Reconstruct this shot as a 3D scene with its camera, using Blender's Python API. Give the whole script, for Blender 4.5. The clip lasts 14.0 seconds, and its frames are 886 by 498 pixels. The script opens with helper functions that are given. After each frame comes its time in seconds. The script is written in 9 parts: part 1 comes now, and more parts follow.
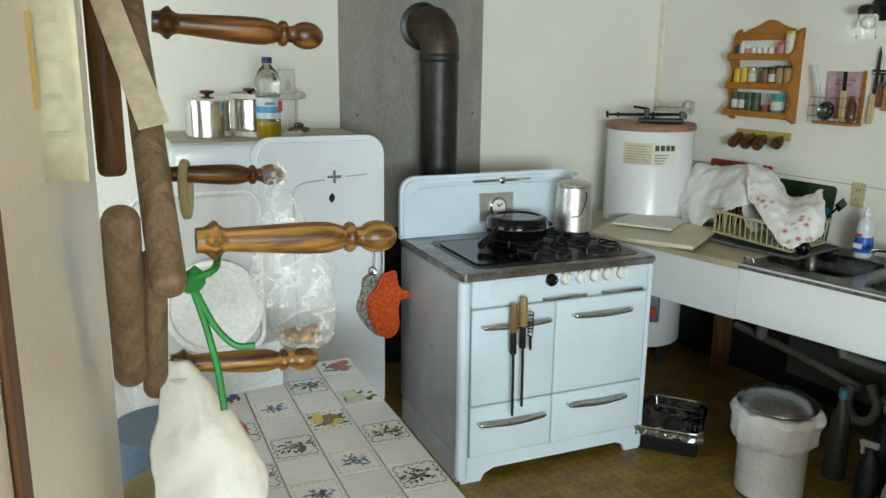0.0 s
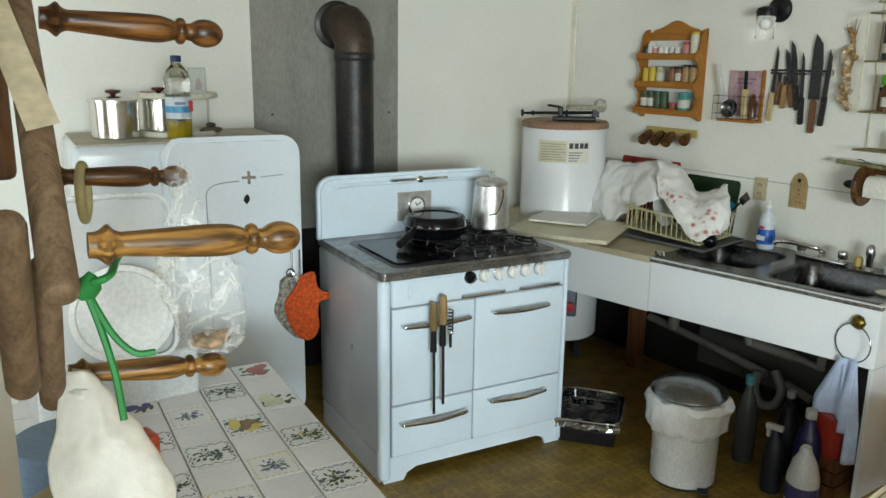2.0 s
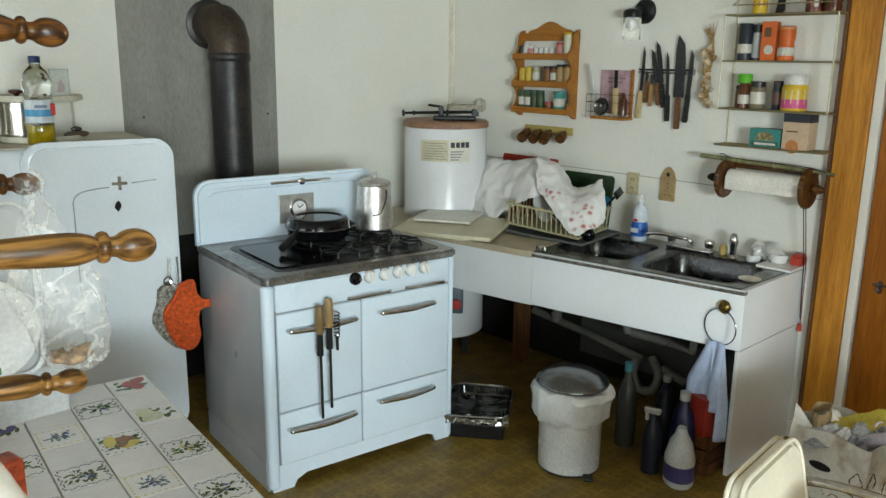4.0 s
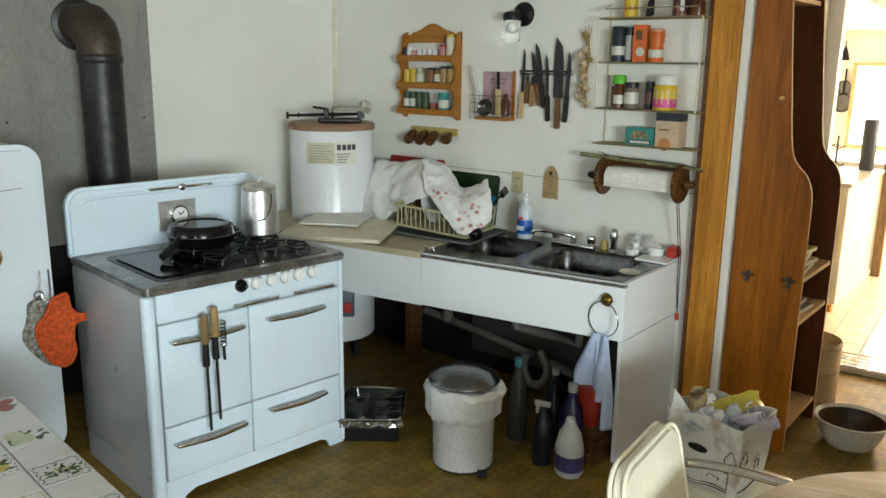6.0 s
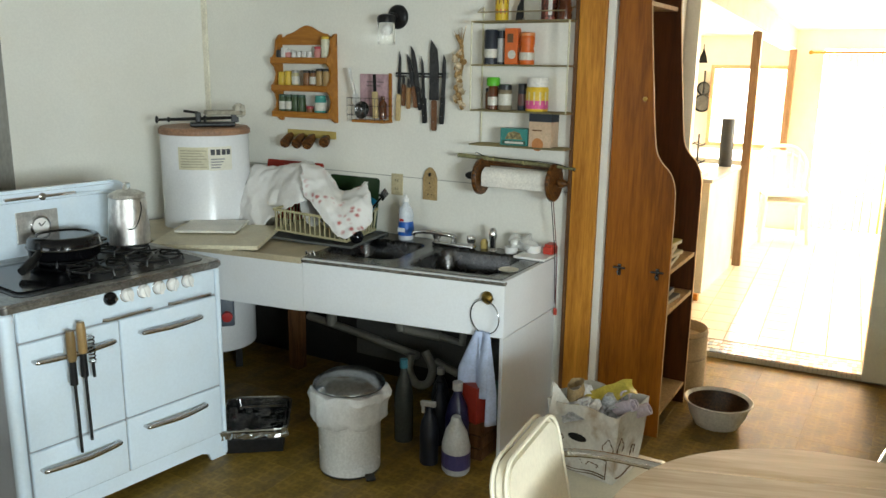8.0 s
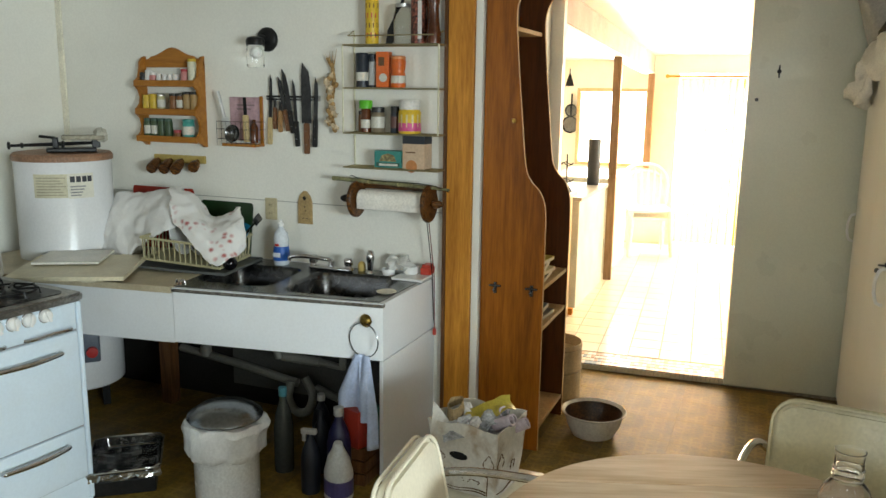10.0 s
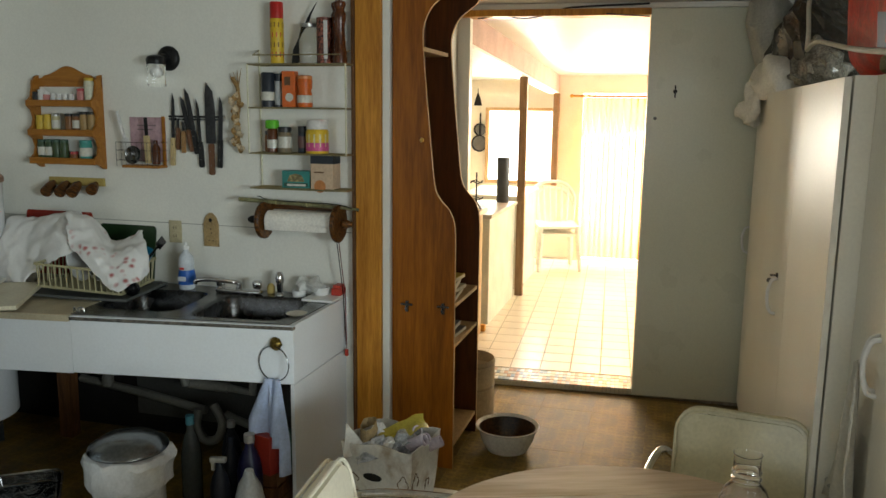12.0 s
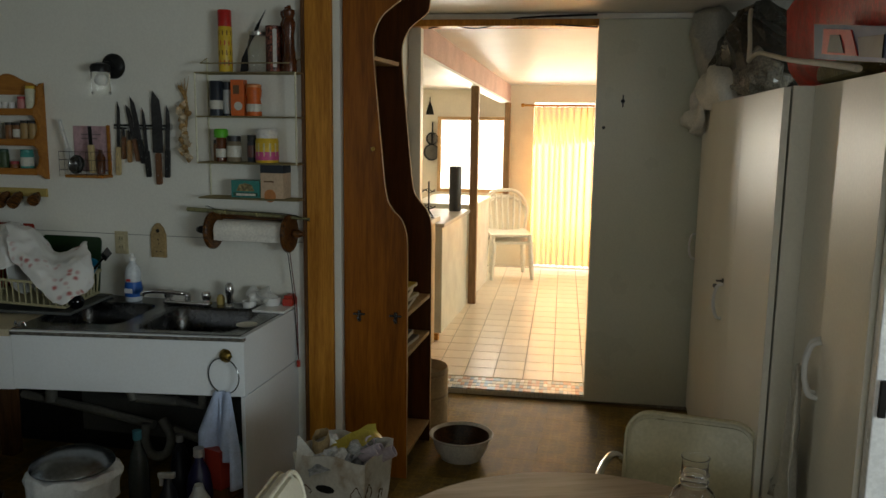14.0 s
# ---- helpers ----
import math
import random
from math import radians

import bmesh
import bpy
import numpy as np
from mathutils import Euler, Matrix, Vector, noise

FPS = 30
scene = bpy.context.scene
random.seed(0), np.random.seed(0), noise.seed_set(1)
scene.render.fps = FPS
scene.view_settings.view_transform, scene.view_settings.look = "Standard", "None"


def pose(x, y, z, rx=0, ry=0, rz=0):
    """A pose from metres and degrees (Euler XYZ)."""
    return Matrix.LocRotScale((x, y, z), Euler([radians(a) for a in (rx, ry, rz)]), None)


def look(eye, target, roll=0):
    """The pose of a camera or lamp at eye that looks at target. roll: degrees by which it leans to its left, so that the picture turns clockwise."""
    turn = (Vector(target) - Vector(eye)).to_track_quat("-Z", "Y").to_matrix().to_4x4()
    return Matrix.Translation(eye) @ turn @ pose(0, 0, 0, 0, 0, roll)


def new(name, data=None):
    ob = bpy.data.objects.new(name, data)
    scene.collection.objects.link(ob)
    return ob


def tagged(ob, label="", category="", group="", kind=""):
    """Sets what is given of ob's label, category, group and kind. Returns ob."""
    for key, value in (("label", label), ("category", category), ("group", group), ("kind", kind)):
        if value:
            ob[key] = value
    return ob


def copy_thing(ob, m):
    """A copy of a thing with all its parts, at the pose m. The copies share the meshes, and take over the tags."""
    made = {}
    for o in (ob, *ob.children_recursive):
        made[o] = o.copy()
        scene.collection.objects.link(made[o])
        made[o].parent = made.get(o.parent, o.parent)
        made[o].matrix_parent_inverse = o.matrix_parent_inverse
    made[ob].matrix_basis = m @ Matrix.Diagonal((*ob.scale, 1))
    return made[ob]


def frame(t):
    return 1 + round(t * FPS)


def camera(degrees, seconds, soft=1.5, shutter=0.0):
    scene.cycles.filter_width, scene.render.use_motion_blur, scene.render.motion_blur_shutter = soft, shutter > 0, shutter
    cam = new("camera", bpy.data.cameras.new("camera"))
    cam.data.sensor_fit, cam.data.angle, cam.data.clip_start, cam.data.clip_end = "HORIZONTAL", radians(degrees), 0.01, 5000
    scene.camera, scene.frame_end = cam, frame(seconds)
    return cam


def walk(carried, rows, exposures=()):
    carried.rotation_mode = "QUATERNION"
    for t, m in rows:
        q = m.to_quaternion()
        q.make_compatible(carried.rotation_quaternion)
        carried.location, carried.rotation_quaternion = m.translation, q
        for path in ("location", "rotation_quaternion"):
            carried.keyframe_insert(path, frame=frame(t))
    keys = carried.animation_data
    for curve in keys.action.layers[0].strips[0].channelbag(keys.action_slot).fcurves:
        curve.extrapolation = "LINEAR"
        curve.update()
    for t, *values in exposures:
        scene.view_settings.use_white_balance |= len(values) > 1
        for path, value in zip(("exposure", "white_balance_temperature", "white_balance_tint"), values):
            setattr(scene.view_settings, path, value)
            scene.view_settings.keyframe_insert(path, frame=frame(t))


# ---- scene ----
cam = camera(57.54, 14.0)

PATH = [
    (0.0, pose(0.0663, 0.1333, 1.7257, 76.593, -0.692, -29.630)),
    (0.5, pose(0.0675, 0.1327, 1.7257, 76.591, -0.768, -30.168)),
    (1.0, pose(0.0720, 0.1303, 1.7257, 76.613, -0.762, -32.112)),
    (1.5, pose(0.0758, 0.1282, 1.7257, 76.604, -0.763, -33.729)),
    (2.0, pose(0.0792, 0.1261, 1.7257, 76.600, -0.833, -35.273)),
    (2.5, pose(0.0832, 0.1235, 1.7257, 76.624, -0.835, -37.108)),
    (3.0, pose(0.0874, 0.1205, 1.7257, 76.614, -0.796, -39.090)),
    (5.5, pose(0.1077, 0.1029, 1.7257, 76.958, -0.776, -49.393)),
    (6.0, pose(0.1107, 0.0996, 1.7257, 76.952, -0.758, -51.109)),
    (6.5, pose(0.1140, 0.0958, 1.7257, 76.969, -0.726, -53.030)),
    (7.0, pose(0.1175, 0.0915, 1.7257, 76.997, -0.776, -55.206)),
    (7.5, pose(0.1204, 0.0876, 1.7257, 77.082, -0.763, -57.047)),
    (8.0, pose(0.1239, 0.0826, 1.7257, 77.231, -0.767, -59.412)),
    (8.5, pose(0.1272, 0.0775, 1.7257, 77.479, -0.758, -61.745)),
    (11.0, pose(0.1381, 0.0557, 1.7257, 79.786, -0.733, -71.146)),
    (11.5, pose(0.1394, 0.0524, 1.7257, 80.045, -0.703, -72.486)),
    (12.0, pose(0.1409, 0.0483, 1.7257, 80.331, -0.661, -74.180)),
    (12.5, pose(0.1420, 0.0449, 1.7257, 80.583, -0.701, -75.540)),
    (13.0, pose(0.1426, 0.0428, 1.7257, 80.796, -0.722, -76.382)),
    (13.5, pose(0.1430, 0.0414, 1.7257, 80.988, -0.701, -76.942)),
    (14.0, pose(0.1434, 0.0401, 1.7257, 80.997, -0.720, -77.485)),
]
WEST_POWER, SOUTH_POWER, SIDE_POWER, FAR_POWER, FAR_GLOW = 42.0, 300.0, 20.0, 160.0, 7.5
walk(cam, PATH, exposures=[(0.0, 0.0), (3.0, 0.0), (6.0, 0.02), (8.5, 0.05), (11.0, -0.35), (12.0, -0.75), (13.0, -1.3), (14.0, -1.85)])

# ---- light ----
world = bpy.data.worlds.new("sky")
scene.world = world
world.use_nodes = True
sky = world.node_tree.nodes.new("ShaderNodeTexSky")
sky.sky_type, sky.sun_disc = "NISHITA", False
sky.sun_elevation, sky.sun_rotation = radians(40), radians(100)
world.node_tree.links.new(sky.outputs[0], world.node_tree.nodes["Background"].inputs[0])
world.node_tree.nodes["Background"].inputs[1].default_value = 0.12


def area_light(name, m, w, h, power, color=(1, 1, 1)):
    data = bpy.data.lights.new(name, "AREA")
    data.shape, data.size, data.size_y, data.energy, data.color = "RECTANGLE", w, h, power, color
    ob = new(name, data)
    ob.matrix_world = m
    return ob


# ---- materials ----
def mat(name, color, rough=0.5, metal=0.0, vary=0.12, scale=6.0, bump=0.0, bump_scale=60.0, fine=90.0, stain=None, stain_amount=0.0,
        stain_scale=3.0, transmission=0.0, ior=1.45, coat=0.0, stretch=(1, 1, 1), emit=0.0, alpha=1.0, coords="Object", random_tint=0.0):
    m = bpy.data.materials.new(name)
    m.use_nodes = True
    nt = m.node_tree
    b = nt.nodes["Principled BSDF"]
    b.inputs["Roughness"].default_value = rough
    b.inputs["Metallic"].default_value = metal
    b.inputs["Transmission Weight"].default_value = transmission
    b.inputs["IOR"].default_value = ior
    b.inputs["Coat Weight"].default_value = coat
    b.inputs["Alpha"].default_value = alpha
    tc = nt.nodes.new("ShaderNodeTexCoord")
    mp = nt.nodes.new("ShaderNodeMapping")
    mp.inputs["Scale"].default_value = stretch
    nt.links.new(tc.outputs[coords], mp.inputs[0])
    src = mp.outputs[0]

    def tex(s, detail=4.0):
        n = nt.nodes.new("ShaderNodeTexNoise")
        n.inputs["Scale"].default_value = s
        n.inputs["Detail"].default_value = detail
        nt.links.new(src, n.inputs["Vector"])
        return n.outputs["Fac"]

    def mixed(a, c, fac):
        n = nt.nodes.new("ShaderNodeMix")
        n.data_type = "RGBA"
        for s, v in ((n.inputs[6], a), (n.inputs[7], c)):
            if isinstance(v, tuple):
                s.default_value = v
            else:
                nt.links.new(v, s)
        if isinstance(fac, float):
            n.inputs[0].default_value = fac
        else:
            nt.links.new(fac, n.inputs[0])
        return n.outputs[2]

    def ramp(v, lo, hi):
        n = nt.nodes.new("ShaderNodeMapRange")
        n.inputs[1].default_value, n.inputs[2].default_value = lo, hi
        nt.links.new(v, n.inputs[0])
        return n.outputs[0]

    c = tuple(color[:3])
    dark = tuple(x * (1 - vary) for x in c) + (1,)
    light = tuple(min(1, x * (1 + vary)) for x in c) + (1,)
    out = mixed(dark, light, ramp(tex(scale), 0.3, 0.7))
    grain = ramp(tex(fine, 2.0), 0.35, 0.65)
    n = nt.nodes.new("ShaderNodeMix")
    n.data_type, n.blend_type = "RGBA", "MULTIPLY"
    n.inputs[0].default_value = min(1.0, vary * 1.2)
    nt.links.new(out, n.inputs[6])
    nt.links.new(grain, n.inputs[7])
    out = n.outputs[2]
    if stain:
        out = mixed(out, tuple(stain) + (1,), (lambda v: mathed(nt, v, stain_amount))(ramp(tex(stain_scale, 6.0), 0.52, 0.72)))
    if random_tint:
        oi = nt.nodes.new("ShaderNodeObjectInfo")
        hv = nt.nodes.new("ShaderNodeHueSaturation")
        nt.links.new(ramp(oi.outputs["Random"], 0.0, 1.0), hv.inputs["Value"])
        mr = hv.inputs["Value"].links[0].from_node
        mr.inputs[3].default_value, mr.inputs[4].default_value = 1 - random_tint, 1 + random_tint
        nt.links.new(out, hv.inputs["Color"])
        out = hv.outputs[0]
    nt.links.new(out, b.inputs["Base Color"])
    r = nt.nodes.new("ShaderNodeMapRange")
    r.inputs[3].default_value, r.inputs[4].default_value = max(0.02, rough * 0.8), min(1, rough * 1.25)
    nt.links.new(tex(scale * 2.3), r.inputs[0])
    nt.links.new(r.outputs[0], b.inputs["Roughness"])
    if bump:
        bp = nt.nodes.new("ShaderNodeBump")
        bp.inputs["Strength"].default_value = bump
        bp.inputs["Distance"].default_value = 0.002
        nt.links.new(tex(bump_scale), bp.inputs["Height"])
        nt.links.new(bp.outputs[0], b.inputs["Normal"])
    if emit:
        b.inputs["Emission Color"].default_value = c + (1,)
        b.inputs["Emission Strength"].default_value = emit
    return m


def mathed(nt, v, k):
    n = nt.nodes.new("ShaderNodeMath")
    n.operation = "MULTIPLY"
    nt.links.new(v, n.inputs[0])
    n.inputs[1].default_value = k
    return n.outputs[0]


def wood(name, dark, light, along="x", scale=9.0, rough=0.45, bump=0.25, contrast=1.0, tint=0.0, streak=0.0):
    m = bpy.data.materials.new(name)
    m.use_nodes = True
    nt = m.node_tree
    b = nt.nodes["Principled BSDF"]
    b.inputs["Roughness"].default_value = rough
    b.inputs["Specular IOR Level"].default_value = 0.28
    tc = nt.nodes.new("ShaderNodeTexCoord")
    mp = nt.nodes.new("ShaderNodeMapping")
    mp.inputs["Scale"].default_value = tuple(0.09 if a == along else 1.0 for a in "xyz")
    nt.links.new(tc.outputs["Object"], mp.inputs[0])
    n1 = nt.nodes.new("ShaderNodeTexNoise")
    n1.inputs["Scale"].default_value, n1.inputs["Detail"].default_value, n1.inputs["Distortion"].default_value = scale * 3, 6, 1.2
    n2 = nt.nodes.new("ShaderNodeTexNoise")
    n2.inputs["Scale"].default_value, n2.inputs["Detail"].default_value = scale * 22, 3
    for n in (n1, n2):
        nt.links.new(mp.outputs[0], n.inputs["Vector"])
    add = nt.nodes.new("ShaderNodeMix")
    add.inputs[0].default_value = 0.35
    nt.links.new(n1.outputs["Fac"], add.inputs[2])
    nt.links.new(n2.outputs["Fac"], add.inputs[3])
    rp = nt.nodes.new("ShaderNodeValToRGB")
    rp.color_ramp.elements[0].position, rp.color_ramp.elements[1].position = 0.5 - 0.16 / contrast, 0.5 + 0.16 / contrast
    rp.color_ramp.elements[0].color, rp.color_ramp.elements[1].color = tuple(dark) + (1,), tuple(light) + (1,)
    nt.links.new(add.outputs[0], rp.inputs[0])
    out = rp.outputs[0]
    if streak:
        b.inputs["Specular IOR Level"].default_value = 0.3
        wv = nt.nodes.new("ShaderNodeTexWave")
        wv.wave_type, wv.bands_direction = "BANDS", "DIAGONAL"
        wv.inputs["Scale"].default_value, wv.inputs["Distortion"].default_value = streak, 9.0
        wv.inputs["Detail"].default_value, wv.inputs["Detail Scale"].default_value = 4.0, 1.6
        nt.links.new(mp.outputs[0], wv.inputs["Vector"])
        sr = nt.nodes.new("ShaderNodeMapRange")
        sr.inputs[1].default_value, sr.inputs[2].default_value = 0.15, 0.75
        sr.inputs[3].default_value, sr.inputs[4].default_value = 0.42, 1.05
        nt.links.new(wv.outputs["Fac"], sr.inputs[0])
        sm = nt.nodes.new("ShaderNodeMix")
        sm.data_type, sm.blend_type = "RGBA", "MULTIPLY"
        sm.inputs[0].default_value = 1.0
        nt.links.new(out, sm.inputs[6])
        nt.links.new(sr.outputs[0], sm.inputs[7])
        out = sm.outputs[2]
    if tint:
        oi = nt.nodes.new("ShaderNodeObjectInfo")
        hv = nt.nodes.new("ShaderNodeHueSaturation")
        mr = nt.nodes.new("ShaderNodeMapRange")
        mr.inputs[3].default_value, mr.inputs[4].default_value = 1 - tint, 1 + tint
        nt.links.new(oi.outputs["Random"], mr.inputs[0])
        nt.links.new(mr.outputs[0], hv.inputs["Value"])
        nt.links.new(out, hv.inputs["Color"])
        out = hv.outputs[0]
    nt.links.new(out, b.inputs["Base Color"])
    bp = nt.nodes.new("ShaderNodeBump")
    bp.inputs["Strength"].default_value, bp.inputs["Distance"].default_value = bump, 0.001
    nt.links.new(n2.outputs["Fac"], bp.inputs["Height"])
    nt.links.new(bp.outputs[0], b.inputs["Normal"])
    return m


def glass(name, color=(1, 1, 1), rough=0.02):
    m = bpy.data.materials.new(name)
    m.use_nodes = True
    b = m.node_tree.nodes["Principled BSDF"]
    b.inputs["Base Color"].default_value = tuple(color) + (1,)
    b.inputs["Roughness"].default_value = rough
    b.inputs["Transmission Weight"].default_value = 1.0
    b.inputs["IOR"].default_value = 1.45
    return m


def film_plastic(name, color, alpha, rough=0.15):
    return mat(name, color, rough, vary=0.08, scale=20, alpha=alpha, bump=0.25, bump_scale=25)


def creased_film(name, color, scale=14.0, low=0.06, high=0.65):
    """Clear film: see-through between creases that catch the light."""
    m = mat(name, color, 0.12, vary=0.05, bump=0.8, bump_scale=45)
    nt = m.node_tree
    tc = nt.nodes.new("ShaderNodeTexCoord")
    nz = nt.nodes.new("ShaderNodeTexNoise")
    nz.inputs["Scale"].default_value, nz.inputs["Detail"].default_value, nz.inputs["Distortion"].default_value = scale, 3.0, 1.0
    nt.links.new(tc.outputs["Object"], nz.inputs["Vector"])
    rp = nt.nodes.new("ShaderNodeValToRGB")
    for k, (pos, v) in enumerate(((0.44, low), (0.5, high))):
        rp.color_ramp.elements[k].position, rp.color_ramp.elements[k].color = pos, (v, v, v, 1)
    e = rp.color_ramp.elements.new(0.54)
    e.color = (low, low, low, 1)
    nt.links.new(nz.outputs["Fac"], rp.inputs[0])
    nt.links.new(rp.outputs[0], nt.nodes["Principled BSDF"].inputs["Alpha"])
    return m


M = {}
M["wall"] = mat("white_wall_paint", (0.80, 0.79, 0.72), 0.33, vary=0.04, scale=1.6, bump=0.12, bump_scale=160, stain=(0.70, 0.66, 0.54), stain_amount=0.25, stain_scale=1.4)
# for the unseen closing walls: dark enough to bounce little light
M["back_wall"] = wood("brown_closing_wall", (0.10, 0.06, 0.03), (0.20, 0.12, 0.06), "z", 6, 0.5)
M["ceil"] = mat("ceiling_paint", (0.78, 0.76, 0.70), 0.45, vary=0.05, scale=2)
M["lino"] = mat("worn_linoleum", (0.220, 0.135, 0.019), 0.5, vary=0.30, scale=7, bump=0.25, bump_scale=120, fine=60, stain=(0.10, 0.07, 0.04), stain_amount=0.7, stain_scale=2.6)
def printed_squares(m, rows, line, amount):
    """Small printed squares with worn pale lines, over a tile."""
    nt = m.node_tree
    bsdf = nt.nodes["Principled BSDF"]
    base = bsdf.inputs["Base Color"].links[0].from_socket
    tc = nt.nodes.new("ShaderNodeTexCoord")
    br = nt.nodes.new("ShaderNodeTexBrick")
    br.offset, br.squash = 0.0, 1.0
    for key, v in (("Scale", rows), ("Mortar Size", 0.05), ("Mortar Smooth", 0.4), ("Brick Width", 0.305), ("Row Height", 0.305)):
        br.inputs[key].default_value = v
    br.inputs["Color1"].default_value, br.inputs["Color2"].default_value, br.inputs["Mortar"].default_value = (0, 0, 0, 1), (0.25, 0.25, 0.25, 1), (1, 1, 1, 1)
    nz = nt.nodes.new("ShaderNodeTexNoise")
    nz.inputs["Scale"].default_value = 9.0
    nt.links.new(tc.outputs["Object"], br.inputs["Vector"])
    nt.links.new(tc.outputs["Object"], nz.inputs["Vector"])
    wear = nt.nodes.new("ShaderNodeMapRange")
    wear.inputs[1].default_value, wear.inputs[2].default_value = 0.40, 0.62
    nt.links.new(nz.outputs["Fac"], wear.inputs[0])
    mu = nt.nodes.new("ShaderNodeMath")
    mu.operation = "MULTIPLY"
    nt.links.new(br.outputs["Color"], mu.inputs[0])
    nt.links.new(wear.outputs[0], mu.inputs[1])
    mx = nt.nodes.new("ShaderNodeMix")
    mx.data_type = "RGBA"
    nt.links.new(mathed(nt, mu.outputs[0], amount), mx.inputs[0])
    nt.links.new(base, mx.inputs[6])
    mx.inputs[7].default_value = tuple(line) + (1,)
    nt.links.new(mx.outputs[2], bsdf.inputs["Base Color"])


printed_squares(M["lino"], 6.0, (0.34, 0.23, 0.045), 0.5)
M["lino_joint"] = mat("lino_joint", (0.15, 0.095, 0.03), 0.7)
M["enamel"] = mat("white_enamel", (0.68, 0.79, 0.88), 0.12, vary=0.03, scale=3, coat=0.4, stain=(0.66, 0.62, 0.52), stain_amount=0.10, stain_scale=5)
# White enamel coloured darker for shade on the range's sides, gap and grooves.
M["enamel_shaded"] = mat("white_enamel_shaded", (0.30, 0.31, 0.32), 0.3, vary=0.06, scale=4, stain=(0.5, 0.46, 0.38), stain_amount=0.25, stain_scale=4)
M["fridge"] = mat("fridge_enamel", (0.74, 0.80, 0.85), 0.18, vary=0.03, scale=3, coat=0.2)
M["chrome"] = mat("worn_chrome", (0.62, 0.62, 0.62), 0.16, 1.0, vary=0.12, scale=18)
M["steel"] = mat("brushed_steel", (0.17, 0.17, 0.17), 0.24, 1.0, vary=0.15, scale=10, bump=0.1, bump_scale=200)
M["alu"] = mat("aluminium", (0.74, 0.73, 0.70), 0.36, 1.0, vary=0.2, scale=20, bump=0.6, bump_scale=18, stretch=(1, 1, 0.4))
M["black"] = mat("black_iron", (0.012, 0.012, 0.012), 0.38, ior=1.33, vary=0.3, scale=20, bump=0.3, bump_scale=80)
M["black_enamel"] = mat("black_enamel", (0.004, 0.004, 0.005), 0.10, ior=1.42, vary=0.2, scale=15)
M["hob"] = mat("stove_top", (0.022, 0.022, 0.022), 0.28, 0.2, ior=1.35, vary=0.4, scale=9, stain=(0.02, 0.015, 0.01), stain_amount=0.9, stain_scale=7)
M["rubber"] = mat("black_rubber", (0.02, 0.02, 0.02), 0.7)
M["panel"] = mat("cement_board", (0.27, 0.26, 0.23), 0.8, vary=0.14, scale=5, bump=0.4, bump_scale=50, stretch=(1, 1, 0.35), stain=(0.40, 0.38, 0.33), stain_amount=0.4, stain_scale=6)
M["pipe"] = mat("stove_pipe", (0.045, 0.043, 0.042), 0.42, 0.6, vary=0.3, scale=6, stain=(0.10, 0.07, 0.05), stain_amount=0.4, stain_scale=8)
M["pipe_hot"] = mat("scorched_elbow", (0.085, 0.062, 0.045), 0.5, 0.6, vary=0.3, scale=8)
M["heater"] = mat("heater_enamel", (0.78, 0.79, 0.80), 0.22, vary=0.04, scale=4)
M["heater_top"] = mat("heater_lid", (0.36, 0.20, 0.12), 0.55, vary=0.25, scale=12)
M["laminate"] = mat("white_laminate", (0.78, 0.81, 0.83), 0.38, vary=0.03, scale=3, stain=(0.60, 0.58, 0.50), stain_amount=0.2, stain_scale=3)
M["laminate_tan"] = mat("tan_laminate", (0.52, 0.45, 0.31), 0.4, vary=0.12, scale=8, stain=(0.3, 0.24, 0.15), stain_amount=0.4, stain_scale=6)
M["cream"] = mat("cream_board", (0.70, 0.64, 0.46), 0.4, vary=0.1, scale=8, stain=(0.4, 0.3, 0.16), stain_amount=0.3, stain_scale=7)
M["grime"] = mat("grimy_edge", (0.20, 0.18, 0.15), 0.5, 0.4, vary=0.5, scale=40)
M["pine"] = wood("pine_post", (0.34, 0.125, 0.010), (0.64, 0.29, 0.038), "z", 7)
M["far_post"] = wood("weathered_post", (0.16, 0.085, 0.035), (0.30, 0.18, 0.09), "z", 7)
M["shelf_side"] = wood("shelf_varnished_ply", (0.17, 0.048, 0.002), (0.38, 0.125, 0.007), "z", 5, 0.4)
# Darker copy of the side ply: shade inside the bookcase put into the colour.
M["shelf_shaded"] = wood("shelf_ply_shaded", (0.060, 0.018, 0.003), (0.12, 0.038, 0.007), "z", 5, 0.4)
M["ply_edge"] = wood("ply_edge", (0.36, 0.22, 0.09), (0.58, 0.38, 0.17), "z", 20, 0.6)
M["maple"] = wood("honey_wood", (0.26, 0.095, 0.012), (0.42, 0.175, 0.028), "x", 12, 0.4)
M["oak"] = wood("turned_oak", (0.080, 0.032, 0.007), (0.31, 0.155, 0.040), "x", 16, 0.36, contrast=1.6, tint=0.1, streak=34.0)
M["oak_dark"] = wood("dark_oak", (0.04, 0.013, 0.003), (0.19, 0.075, 0.016), "x", 16, 0.36, contrast=1.5, streak=34.0)
M["slat"] = wood("worn_slat", (0.12, 0.074, 0.040), (0.22, 0.145, 0.086), "z", 14, 0.6, contrast=1.4)
M["slat_dark"] = wood("worn_slat_dark", (0.05, 0.02, 0.007), (0.16, 0.07, 0.024), "z", 14, 0.5)
M["table_wood"] = wood("pale_table_wood", (0.36, 0.25, 0.155), (0.60, 0.47, 0.33), "y", 4, 0.32)
M["wardrobe"] = mat("wardrobe_paint", (0.80, 0.765, 0.66), 0.36, vary=0.04, scale=1.5)
